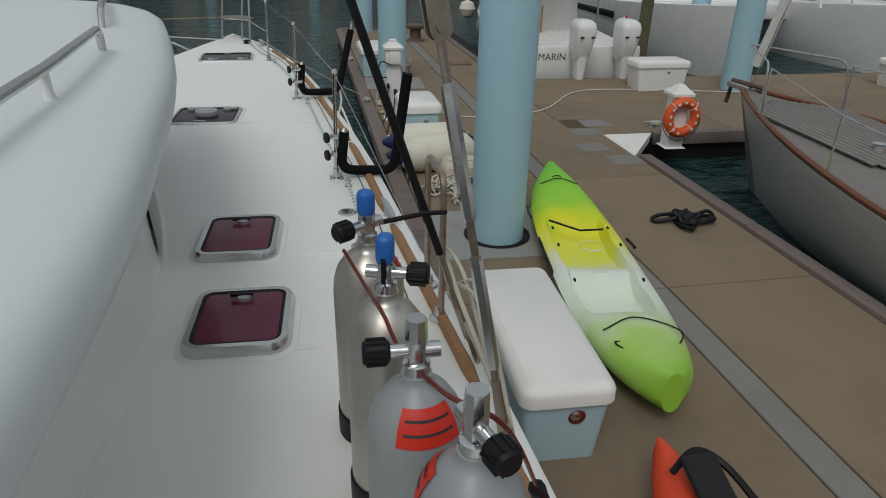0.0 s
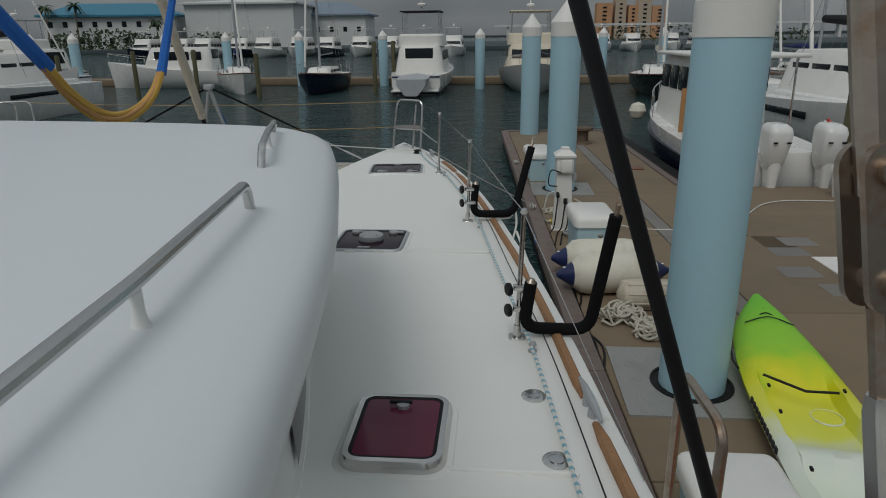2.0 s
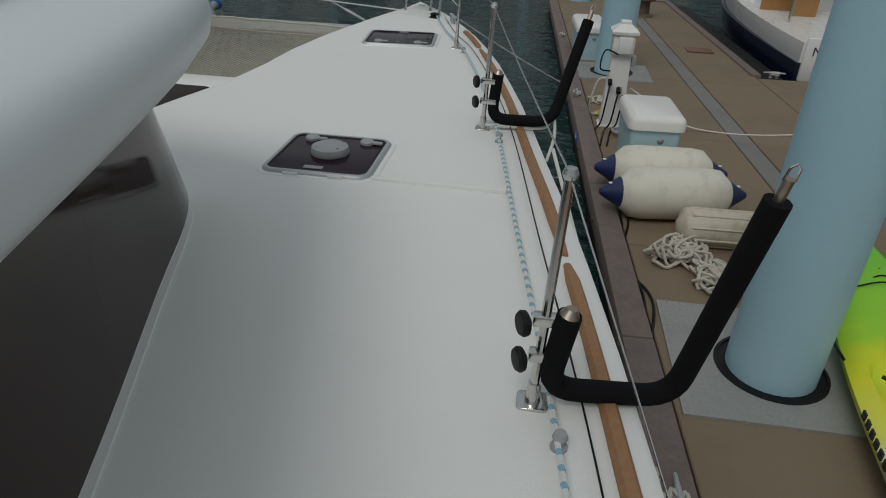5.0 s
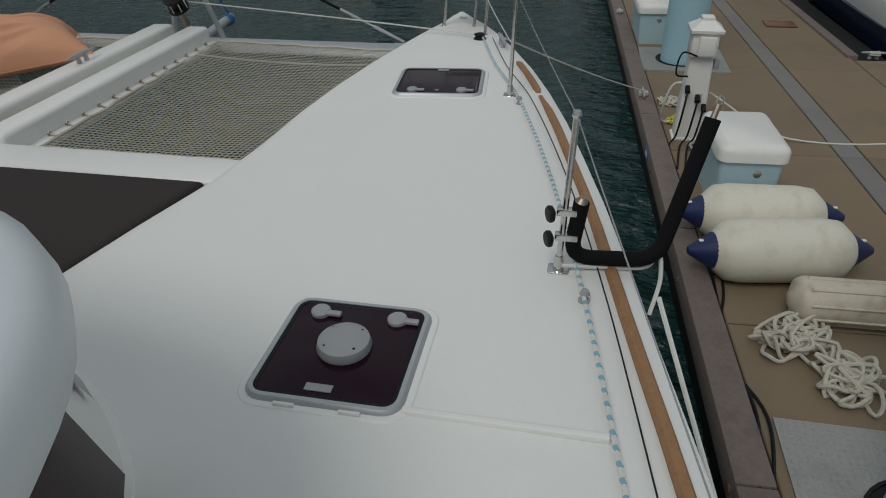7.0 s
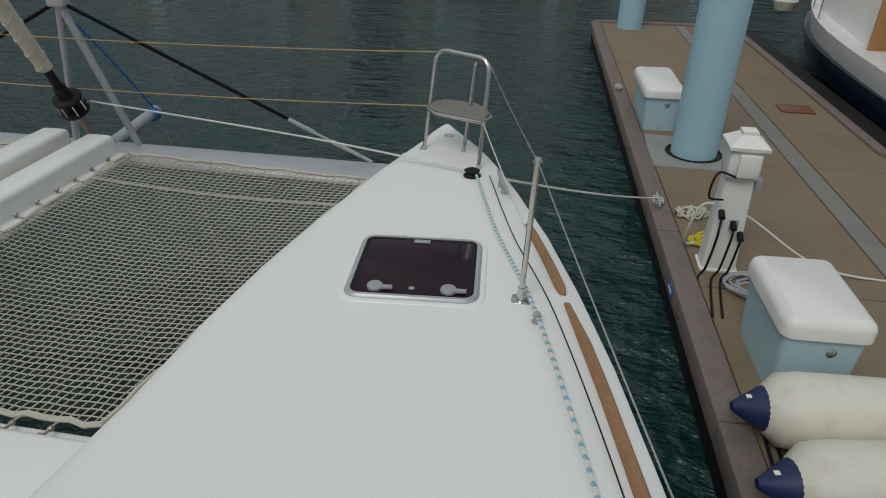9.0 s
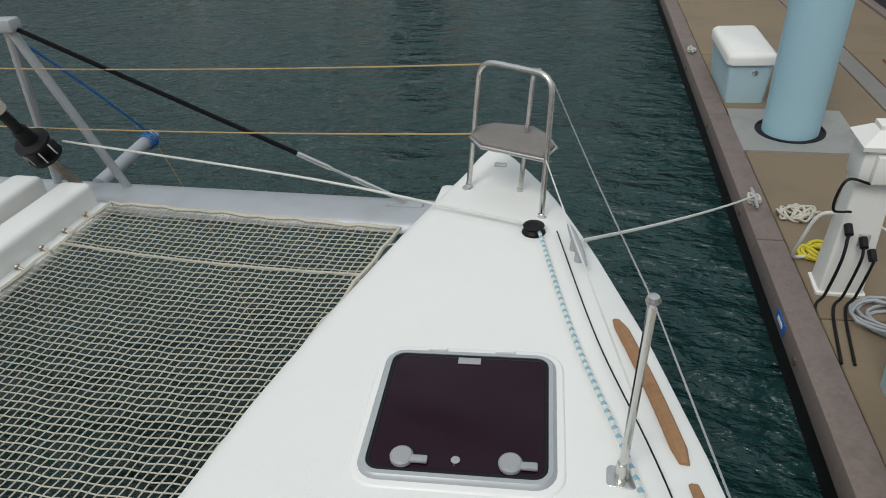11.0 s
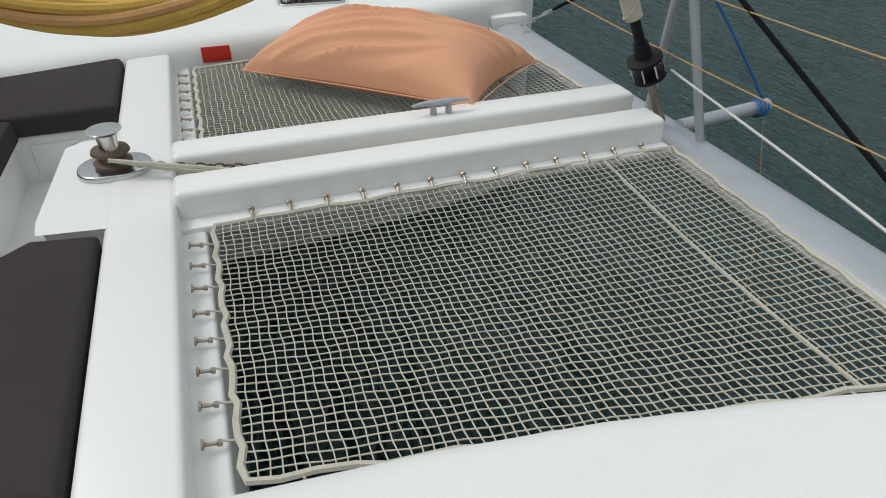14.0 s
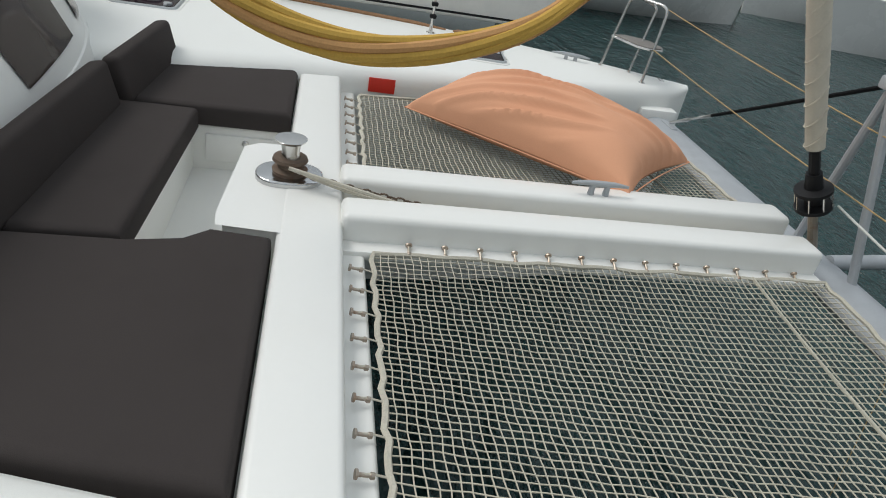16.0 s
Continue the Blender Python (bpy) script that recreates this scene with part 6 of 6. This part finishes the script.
def sail_yacht(x, y, rz, L=11, B=3.4, hull=HULLWHITE, mast=15, label="white sailing yacht in its berth", cover=CANVASBLUE, deckmat=None, fb=1.35, fs=1.0, rails=True, detail=False):
    m = thing("sailing_yacht", label, "sailboat", (x, y, 0), rz)
    part("hull", hull_mesh(L, B, fb, fs, plumb=0.8, stern=0.6), hull, m)
    rings = []
    for i in range(19):
        s = i / 18
        w = B / 2 * (0.6 + 0.4 * math.sin(min(1, s / 0.45) * math.pi / 2)) * max(0.012, 1 - max(0, (s - 0.45) / 0.55) ** 2.2) * 0.97
        yy = -L / 2 + L * s
        rings.append([(-w, yy, deck_at(L, fb, fs, yy) + 0.01), (0, yy, deck_at(L, fb, fs, yy) + 0.06), (w, yy, deck_at(L, fb, fs, yy) + 0.01)])
    part("deck", skin(rings), deckmat or WHITE, m)
    for sx in (-1, 1):
        pts = [((r[2][0] + 0.01) * sx, r[2][1], r[2][2] + 0.03) for r in rings]
        part("toe_rail", tube(pts, 0.035, 6), MAHOGANY, m, "varnished toe rail")
        if rails:
            tp = [(p[0] * 0.97, p[1], p[2] + 0.6) for p in pts[1:-1:3]]
            part("lifeline", tube(tp, 0.008, 5), STEEL, m)
            for p in tp:
                part("stanchion", tube([p, (p[0], p[1], p[2] - 0.62)], 0.014, 6), STEEL, m)
    z = deck_at(L, fb, fs, 0)
    house("coachroof", B * 0.55, L * 0.38, 0.5, -L * 0.02, z - 0.02, WHITE, m, 0.85, 0.15, "white coachroof")
    side_windows(B * 0.262, L * 0.28, z + 0.25, 0.17, -L * 0.03, 3, m)
    part("mast", tube([(0, L * 0.08, z), (0, L * 0.08, z + mast)], [0.09, 0.07], 10), ALU, m)
    part("boom", tube([(0, L * 0.06, z + 1.3), (0, -L * 0.32, z + 1.35)], 0.07, 8), ALU, m)
    part("sail_cover", tube([(0, L * 0.06, z + 1.48), (0, -L * 0.1, z + 1.5), (0, -L * 0.31, z + 1.45)], [0.20, 0.17, 0.08], 10), cover, m, "stowed sail under a cover")
    for a in ((0, L / 2 - 0.15, fb), (0, -L / 2 + 0.1, fs), (B * 0.46, L * 0.05, z), (-B * 0.46, L * 0.05, z)):
        part("stay", tube([a, (0, L * 0.08, z + mast)], 0.007, 5), STEEL, m)
    part("spreader", tube([(-0.9, L * 0.07, z + mast * 0.55), (0.9, L * 0.07, z + mast * 0.55)], 0.03, 6), ALU, m)
    part("rolled_headsail", tube([(0, L / 2 - 0.2, fb + 0.4), (0, L * 0.09, z + mast * 0.95)], [0.07, 0.04], 8), WHITE, m)
    part("pulpit", tube(bend([(-B * 0.2, L / 2 - 1.3, fb), (-B * 0.18, L / 2 - 1.2, fb + 0.62), (0, L / 2 + 0.05, fb + 0.66), (B * 0.18, L / 2 - 1.2, fb + 0.62), (B * 0.2, L / 2 - 1.3, fb)], 0.15), 0.014, 6), STEEL, m)
    if detail:
        for k in range(15):
            xx = -0.62 + 0.09 * k
            part("deck_plank", box((xx, L * 0.31, deck_at(L, fb, fs, L * 0.31) + 0.075), (0.075, L * 0.26 * (1 - abs(xx) * 0.55), 0.012), 0.002, rot=Matrix.Rotation(radians(2.4), 4, "X")), DECKGREY, m)
        part("deck_winch", lathe([(0.09, 0), (0.08, 0.03), (0.055, 0.06), (0.055, 0.14), (0.075, 0.16), (0, 0.165)], 18, pose(-0.2, L * 0.26, fb - 0.15)), ALU, m)
        part("dorade_box", box((0.25, L * 0.2, fb - 0.12), (0.3, 0.4, 0.2), 0.04), WHITE, m)
        part("anchor", tube([(0, L / 2 - 0.5, fb + 0.12), (0, L / 2 + 0.25, fb + 0.1), (0.0, L / 2 + 0.32, fb - 0.25)], 0.035, 8), RUST, m)
        part("bow_roller", box((0, L / 2 + 0.02, fb + 0.05), (0.18, 0.5, 0.08), 0.02), STEEL, m)
    return m


sail_yacht(8.95, 5.6, 4.0, 11.6, 3.3, HULLGREY, 15, "classic sailing yacht with grey hull and teak deck alongside", CANVASBLUE, DECKGREY, 1.36, 1.02, True, True)


def outboard_boat(x, y, rz):
    L, B = 8.6, 2.9
    m = thing("pilothouse_boat", "white pilothouse motorboat with navy hull sides and twin outboards", "motorboat", (x, y, 0), rz)
    part("upper_hull", hull_mesh(L, B, 1.55, 1.0, stern=0.92), HULLWHITE, m, "white topsides")
    part("lower_hull", hull_mesh(L * 1.004, B * 1.025, 1.12, 0.66, stern=0.92), HULLNAVY, m, "navy lower hull")
    part("transom", box((0, -L / 2 - 0.03, 0.72), (B * 0.9, 0.08, 0.75), 0.04), HULLWHITE, m, "white transom")
    text_mesh("MARIN", 0.22, INK, m, Matrix.Translation((-0.85, -L / 2 - 0.075, 0.86)) @ Matrix.Rotation(radians(90), 4, "X"))
    house("pilothouse", B * 0.74, L * 0.36, 1.85, L * 0.05, 1.05, WHITE, m, 0.88, 0.2, "white pilothouse")
    side_windows(B * 0.345, L * 0.28, 2.35, 0.6, L * 0.03, 3, m)
    part("windscreen", box((0, L * 0.19, 2.3), (B * 0.55, 0.05, 0.7), 0.02, rot=Matrix.Rotation(radians(30), 4, "X")), WINDOW, m)
    part("hardtop", box((0, -L * 0.06, 2.95), (B * 0.8, L * 0.5, 0.09), 0.04), WHITE, m, "white hardtop")
    for sx in (-1, 1):
        part("hardtop_post", tube([(sx * B * 0.34, -L * 0.28, 1.0), (sx * B * 0.34, -L * 0.27, 2.92)], 0.025, 6), STEEL, m)
    part("aft_curtain", box((0, -L * 0.12, 1.9), (B * 0.6, 0.05, 1.6), 0.01), WINDOW, m)
    part("cockpit_panel", box((-0.75, -L * 0.14, 1.6), (0.9, 0.05, 1.1), 0.02), WOODLIGHT, m)
    for sx in (-0.5, 0.55):
        o = thing("outboard_motor", "white outboard motor", "outboard")
        o.parent = m
        o.name = "outboard_motor"
        o.location = (sx + 0.2, -L / 2 - 0.38, 0.0)
        del o["category"]
        rings = [[(*p, z) for p in [(q[0] * k, q[1] * k + off) for q in rrect(0.46, 0.66, 0.13, 4)]] for z, k, off in ((0.78, 0.5, 0.06), (0.92, 0.72, 0.04), (1.25, 0.93, 0.0), (1.55, 1.0, -0.03), (1.66, 0.9, -0.01), (1.72, 0.62, 0.03))]
        part("cowling", skin(rings, close=True), HULLWHITE, o, "white cowling", 60)
        part("leg", skin([[(*p, z) for p in [(q[0] * k, q[1] * k2) for q in rrect(0.26, 0.42, 0.08, 3)]] for z, k, k2 in ((0.95, 1, 1), (0.5, 0.7, 0.8), (0.05, 0.4, 0.7), (-0.3, 0.3, 0.6))], close=True), HULLWHITE, o)
        for s2 in (-1, 1):
            part("air_inlet", box((s2 * 0.13, -0.35, 1.38), (0.09, 0.03, 0.035), 0.01), BLACK, o)
    part("deck_chair", box((-0.5, -L * 0.2, 1.35), (0.5, 0.06, 0.75), 0.02), WOODLIGHT, m)
    flag = part("ensign", box((0.95, -L / 2 + 0.1, 1.45), (0.03, 0.36, 0.5), 0.005, rot=Matrix.Rotation(radians(25), 4, "X")), RED, m, "red and white flag")
    for k in range(4):
        part("flag_stripe", box((0.93, -L / 2 + 0.1, 1.28 + 0.11 * k), (0.03, 0.34, 0.045), 0.002, rot=Matrix.Rotation(radians(25), 4, "X")), WHITE, flag)
    n = 9
    for sx in (-1, 1):
        pts = [(sx * B / 2 * max(0.02, 1 - max(0, (s - 0.45) / 0.55) ** 2.2) * 0.97, -L / 2 + L * s, deck_at(L, 1.56, 1.0, -L / 2 + L * s) + 0.55) for s in np.linspace(0.6, 0.99, n)]
        rail_run(pts, m)
    bl = part("ball_fender", lathe([(0, -0.28), (0.2, -0.2), (0.28, 0), (0.2, 0.2), (0, 0.28)], 16, pose(-B * 0.38, L * 0.42, 1.1)), FENDER, m)


outboard_boat(8.15, 21.6, 1.8)


def catamaran_far(x, y, rz, L=12, label="white sailing catamaran in its berth"):
    m = thing("sailing_catamaran", label, "catamaran", (x, y, 0), rz)
    for sx in (-1, 1):
        h = part("hull", hull_mesh(L, 1.7, 1.9, 1.4, stern=0.8), HULLWHITE, m)
        h.location.x = sx * 2.6
        part("hull_window", box((sx * 3.42, -0.5, 1.15), (0.05, 3.2, 0.2), 0.02), WINDOW, m)
    part("bridge_deck", box((0, -1.5, 1.35), (5.2, L * 0.62, 0.5), 0.1), HULLWHITE, m)
    house("saloon", 4.6, L * 0.42, 1.35, -1.0, 1.55, WHITE, m, 0.85, 0.35, "white saloon")
    side_windows(2.05, L * 0.3, 2.25, 0.5, -1.0, 3, m)
    part("windscreen", box((0, L * 0.085, 2.25), (3.2, 0.06, 0.7), 0.02, rot=Matrix.Rotation(radians(45), 4, "X")), WINDOW, m)
    part("mast", tube([(0, 0.6, 1.5), (0, 0.6, 19)], [0.12, 0.08], 10), ALU, m)
    part("sail_bag", tube([(0, 0.4, 3.6), (0, -5, 3.9)], [0.26, 0.14], 10), CANVASBLACK, m, "black sail bag on the boom")
    for sx in (-1, 1):
        part("stay", tube([(sx * 3.3, -0.3, 1.9), (0, 0.6, 17)], 0.01, 5), STEEL, m)
    part("forestay", tube([(0, L / 2 - 0.4, 1.8), (0, 0.6, 17)], 0.05, 6), WHITE, m)
    return m


catamaran_far(14.6, 24.5, 184, 12.5, "white cruising catamaran with dark windows and a black sail bag")
catamaran_far(-27.5, 38.5, -58, 12, "white sailing catamaran lying alone across the water")
sail_yacht(20.5, 23.0, 180, 11, 3.5, HULLWHITE, 14, "white sailing yacht with a black sail cover", CANVASBLACK)
sail_yacht(25.5, 23.5, 178, 12, 3.6, HULLGREY, 16, "grey sailing yacht with a blue sail cover", CANVASBLUE)
sail_yacht(15.0, 8.2, 3, 10.5, 3.3, HULLWHITE, 14, "white sailing yacht berthed beyond the next slip", CANVASBLUE)
sail_yacht(20.2, 8.0, 3, 11, 3.4, HULLWHITE, 15, "white sailing yacht with a blue sail cover", CANVASBLUE)
sail_yacht(31.0, 24.5, 182, 12, 3.6, HULLWHITE, 16, "white sailing yacht far along the walkway", CANVASBLACK)
sail_yacht(-14.5, 7.0, 180, 12, 3.6, HULLWHITE, 16, "white sailing yacht moored alongside to port", CANVASBLACK, None, 1.5, 1.2)
motor_yacht(-21.0, 17.2, 0, 13, 4.2, HULLWHITE, WHITE, "white motor yacht moored beyond the port bow")
catamaran_far(-21.8, 31.5, 180, 12, "white sailing catamaran moored beyond the port bow")
single("port_dock", box((-27.0, 14, 0.25), (1.8, 34, 0.5), 0.03), CONCRETE, "concrete finger dock across the fairway to port", "dock", kind="structure")

for k, x in enumerate((34, 38, 44, 50)):
    sail_yacht(x, 34 + 3 * (k % 2), 175, 12, 3.6, HULLWHITE if k % 2 else HULLNAVY, 15 + k % 3, "sailing yacht among the masts beyond the walkway", CANVASBLUE if k % 2 else CANVASBLACK)
for k, x in enumerate((17, 22, 27, 33, 40)):
    sail_yacht(x, 46 + 2 * (k % 2), 182, 12, 3.6, HULLWHITE, 15 + k % 3, "distant sailing yacht in a row of masts", CANVASBLUE)

for k in range(7):
    sail_yacht(13.5 + 4.6 * k, 33.0 + 1.5 * (k % 2), 178, 11, 3.4, HULLWHITE if k % 3 else HULLNAVY, 13 + (k * 2) % 5, "sailing yacht in the crowded berths behind the walkway", CANVASBLUE if k % 2 else CANVASBLACK)
for k in range(6):
    pile(15.5 + 7 * k, 28.5, 3.1, 0.28, "distant pale blue pile with a white cap")
# opposite pontoon with its boats and piles
single("opposite_pontoon", box((-14, 55, 0.25), (76, 2.2, 0.5), 0.03), CONCRETE, "low concrete pontoon across the basin", "dock", kind="structure")
motor_yacht(-2.6, 50.0, 0, 11, 4.0, HULLWHITE, WHITE, "white flybridge motor yacht with a covered dinghy astern", canvas=CANVASBLACK)
dg = thing("covered_dinghy", "dinghy under a grey cover behind the yacht", "dinghy", (-2.6, 43.6, 0.5))
part("cover", hull_mesh(3.2, 1.9, 0.8, 0.6, stern=0.9), GREYCOVER, dg)
motor_yacht(4.6, 50.0, 180, 12.5, 4.3, HULLGREY, CREAM, "cream and grey motor yacht with its bow to the basin", canvas=CREAM)
sail_yacht(-9.4, 48.5, 180, 9, 3.0, HULLNAVY, 13, "navy sailing yacht with a tall mast on the opposite pontoon", CANVASBLACK)
sail_yacht(-15.5, 49, 205, 9, 2.9, HULLWHITE, 12, "cream sailing yacht with blue canvas on the opposite pontoon", CANVASBLUE)
sail_yacht(12.2, 46, 170, 12, 3.4, HULLBLACK, 14, "black-hulled ketch moored across the basin", CREAM)
motor_yacht(-30, 48, 70, 9, 3.2, HULLWHITE, WHITE, "small white motorboat on the opposite pontoon", False)
motor_yacht(-36, 54, 80, 12, 4.0, HULLWHITE, WHITE, "white motor yacht with a canvas bimini on the opposite pontoon", canvas=GREYCOVER)
motor_yacht(-22, 53, 95, 10, 3.4, HULLWHITE, WHITE, "long white powerboat lying alongside the pontoon", False)
motor_yacht(-44, 50, 60, 11, 3.8, HULLWHITE, WHITE, "white motor yacht at the end of the pontoon")
for x, y in ((-26.2, 47.5), (-17.8, 53), (-12.3, 53.2), (-6.0, 53), (1.2, 49.5), (-22.5, 53), (-31, 50), (14.5, 55), (10.0, 54), (18, 53), (23.0, 42), (-38, 51)):
    pile(x, y, 3.3, 0.33, "distant pale blue pile with a white cap")


def timber_pile(x, y, h, r=0.14):
    p = single("timber_pile", lathe([(r, -0.8), (r, h - 0.05), (r * 0.85, h), (0, h + 0.02)], 14, pose(x, y, 0)), WOODPILE, "weathered green timber mooring pile", "pile", "timber piles")


for x, y, h in ((9.9, 17.9, 3.0), (-24.5, 43, 2.6), (-20.2, 44, 2.8), (-17.2, 46, 2.8), (-12.0, 43, 2.6), (-5.4, 46, 3.2), (-4.4, 47.5, 3.2), (-28.0, 42, 2.6), (16.5, 30, 3.0), (24, 31, 3.0)):
    timber_pile(x, y, h)

for k in range(11):
    motor_yacht(-66 + 6.0 * k, 132 + 3 * (k % 2), 180, 14, 4.6, HULLWHITE if k % 3 else HULLNAVY, WHITE, "distant white sport-fishing yacht in a long row")
for k in range(7):
    motor_yacht(10 + 7 * k, 150 + 4 * (k % 2), 180, 12, 4.2, HULLWHITE, WHITE, "distant white motor yacht beyond the dock end")
single("bollard", lathe([(0.28, 0), (0.26, 0.04), (0.17, 0.08), (0.16, 0.34), (0.30, 0.40), (0.30, 0.46), (0.2, 0.48), (0, 0.48)], 20, pose(4.9, 22.6, DZ)), RUST, "rusty bollard on the dock", "bollard")
single("dock_mat", box((5.6, 18.8, DZ + 0.012), (0.5, 0.4, 0.02), 0.005), MAHOGANY, "small brown mat on the dock", "mat")

# ---------------------------------------------------------------- buildings on the shore
single("shore", box((-20, 245, 0.4), (420, 150, 1.4), 0.2), FARLAND, "low quay behind the far boats", "quay", kind="structure")


def building(x, y, w, d, h, rz, wallmat, roofmat, label, rows, cols, hip=3.0, win=1.2):
    b = thing("building", label, "building", (x, y, 1.0), rz)
    part("wall", box((0, 0, h / 2), (w, d, h)), wallmat, b)
    e = 1.2
    rings = [[(sx * (w / 2 + e), sy * (d / 2 + e), h) for sx, sy in ((-1, -1), (1, -1), (1, 1), (-1, 1))], [(sx * (w / 2 + e), sy * (d / 2 + e), h + 0.5) for sx, sy in ((-1, -1), (1, -1), (1, 1), (-1, 1))], [(sx * max(0.5, (w - d) / 2), sy * 0.3, h + 0.5 + hip) for sx, sy in ((-1, -1), (1, -1), (1, 1), (-1, 1))]]
    part("roof", skin(rings, close=True), roofmat, b)
    for r in range(rows):
        for c in range(cols):
            wx = -w / 2 + w * (c + 0.5) / cols
            wz = h * (r + 0.55) / rows
            part("window", box((wx, -d / 2 - 0.04, wz), (win, 0.12, win * 1.2), 0.0), WINDOW, b)
    return b


building(-104, 190, 34, 14, 8.5, 12, WALLWHITE, ROOFBLUE, "white waterfront building with a teal metal roof", 2, 9, 3.2)
building(-70, 205, 30, 30, 11.5, 4, WALLWHITE, WALLWHITE, "large plain white boat storage shed", 0, 0, 1.6)
building(-52, 225, 26, 16, 9, 0, WALLWHITE, ROOFGREY, "white marina building with a grey hipped roof", 1, 6, 4.0)
tower = thing("condominium", "peach and cream high-rise condominium beyond the marina", "apartment building", (118, 640, 0))
for k, (dx, w, h, m_) in enumerate(((-22, 14, 30, CONDO), (-8, 10, 33, CONDO2), (3, 9, 28, CONDO), (13, 12, 32, CONDO2), (26, 14, 27, CONDO))):
    t = part("block", box((dx, 0, h / 2), (w - 0.5, 16, h)), m_, tower)
    for f in range(8):
        part("window_band", box((dx, -8.1, 2.5 + (h - 3) * f / 8), (w * 0.25, 0.3, 1.5)), WINDOW, t)


def palm(x, y, h, seed):
    random.seed(seed)
    p = thing("palm_tree", "palm tree beside the waterfront building", "palm tree", (x, y, 1.0))
    part("trunk", tube([(0, 0, 0), (0.2, 0, h * 0.5), (0.3, 0, h)], [0.28, 0.2, 0.16], 8), TRUNK, p)
    bm = bmesh.new()
    for k in range(16):
        a = random.uniform(0, 6.28)
        up = random.uniform(-0.3, 0.9)
        pts = [Vector((0.3 + r * math.cos(a), r * math.sin(a), h + up * r - 0.28 * r * r)) for r in np.linspace(0, 2.6, 7)]
        side = Vector((-math.sin(a), math.cos(a), 0))
        ws = [0.1, 0.5, 0.6, 0.55, 0.45, 0.3, 0.05]
        skin([[q - side * w * 0.6 - Vector((0, 0, 0.25 * w)), q, q + side * w * 0.6 - Vector((0, 0, 0.25 * w))] for q, w in zip(pts, ws)], bm=bm)
    part("crown", bm, LEAF, p, "drooping fronds")


palm(-117, 178, 11, 1)
palm(-110, 180, 11.5, 2)
palm(-86, 176, 7, 3)


def shrubbery(x, y, w, h, seed):
    random.seed(seed)
    bm = bmesh.new()
    for k in range(900):
        c = Vector((random.uniform(-w, w), random.uniform(-2, 2), random.random() ** 1.3 * h))
        c.z *= 0.5 + 0.5 * math.cos(c.x / w * 1.3)
        c += Vector((x, y, 1.2))
        r = random.uniform(0.3, 0.7)
        q = [bm.verts.new(c + Vector((random.uniform(-r, r), random.uniform(-r, r), random.uniform(-r, r)))) for _ in range(4)]
        bm.faces.new(q[:3])
        bm.faces.new(q[1:])
    single("shrubs", bm, LEAF, "dark green shrubs and low trees on the waterfront", "shrubs", kind="stuff", smooth=0)


shrubbery(-100, 175, 15, 5.0, 1)
shrubbery(-76, 190, 9, 4.0, 2)
shrubbery(60, 230, 40, 5.0, 3)

# far trestle bridge
br = thing("far_bridge", "low concrete trestle bridge across the bay", "bridge", (150, 420, 0))
part("road_deck", box((0, 0, 9), (300, 6, 1.2)), WALLWHITE, br)
for k in range(16):
    part("pier", box((-142 + 19 * k, 0, 4.2), (1.6, 4, 8.6)), WALLWHITE, br)
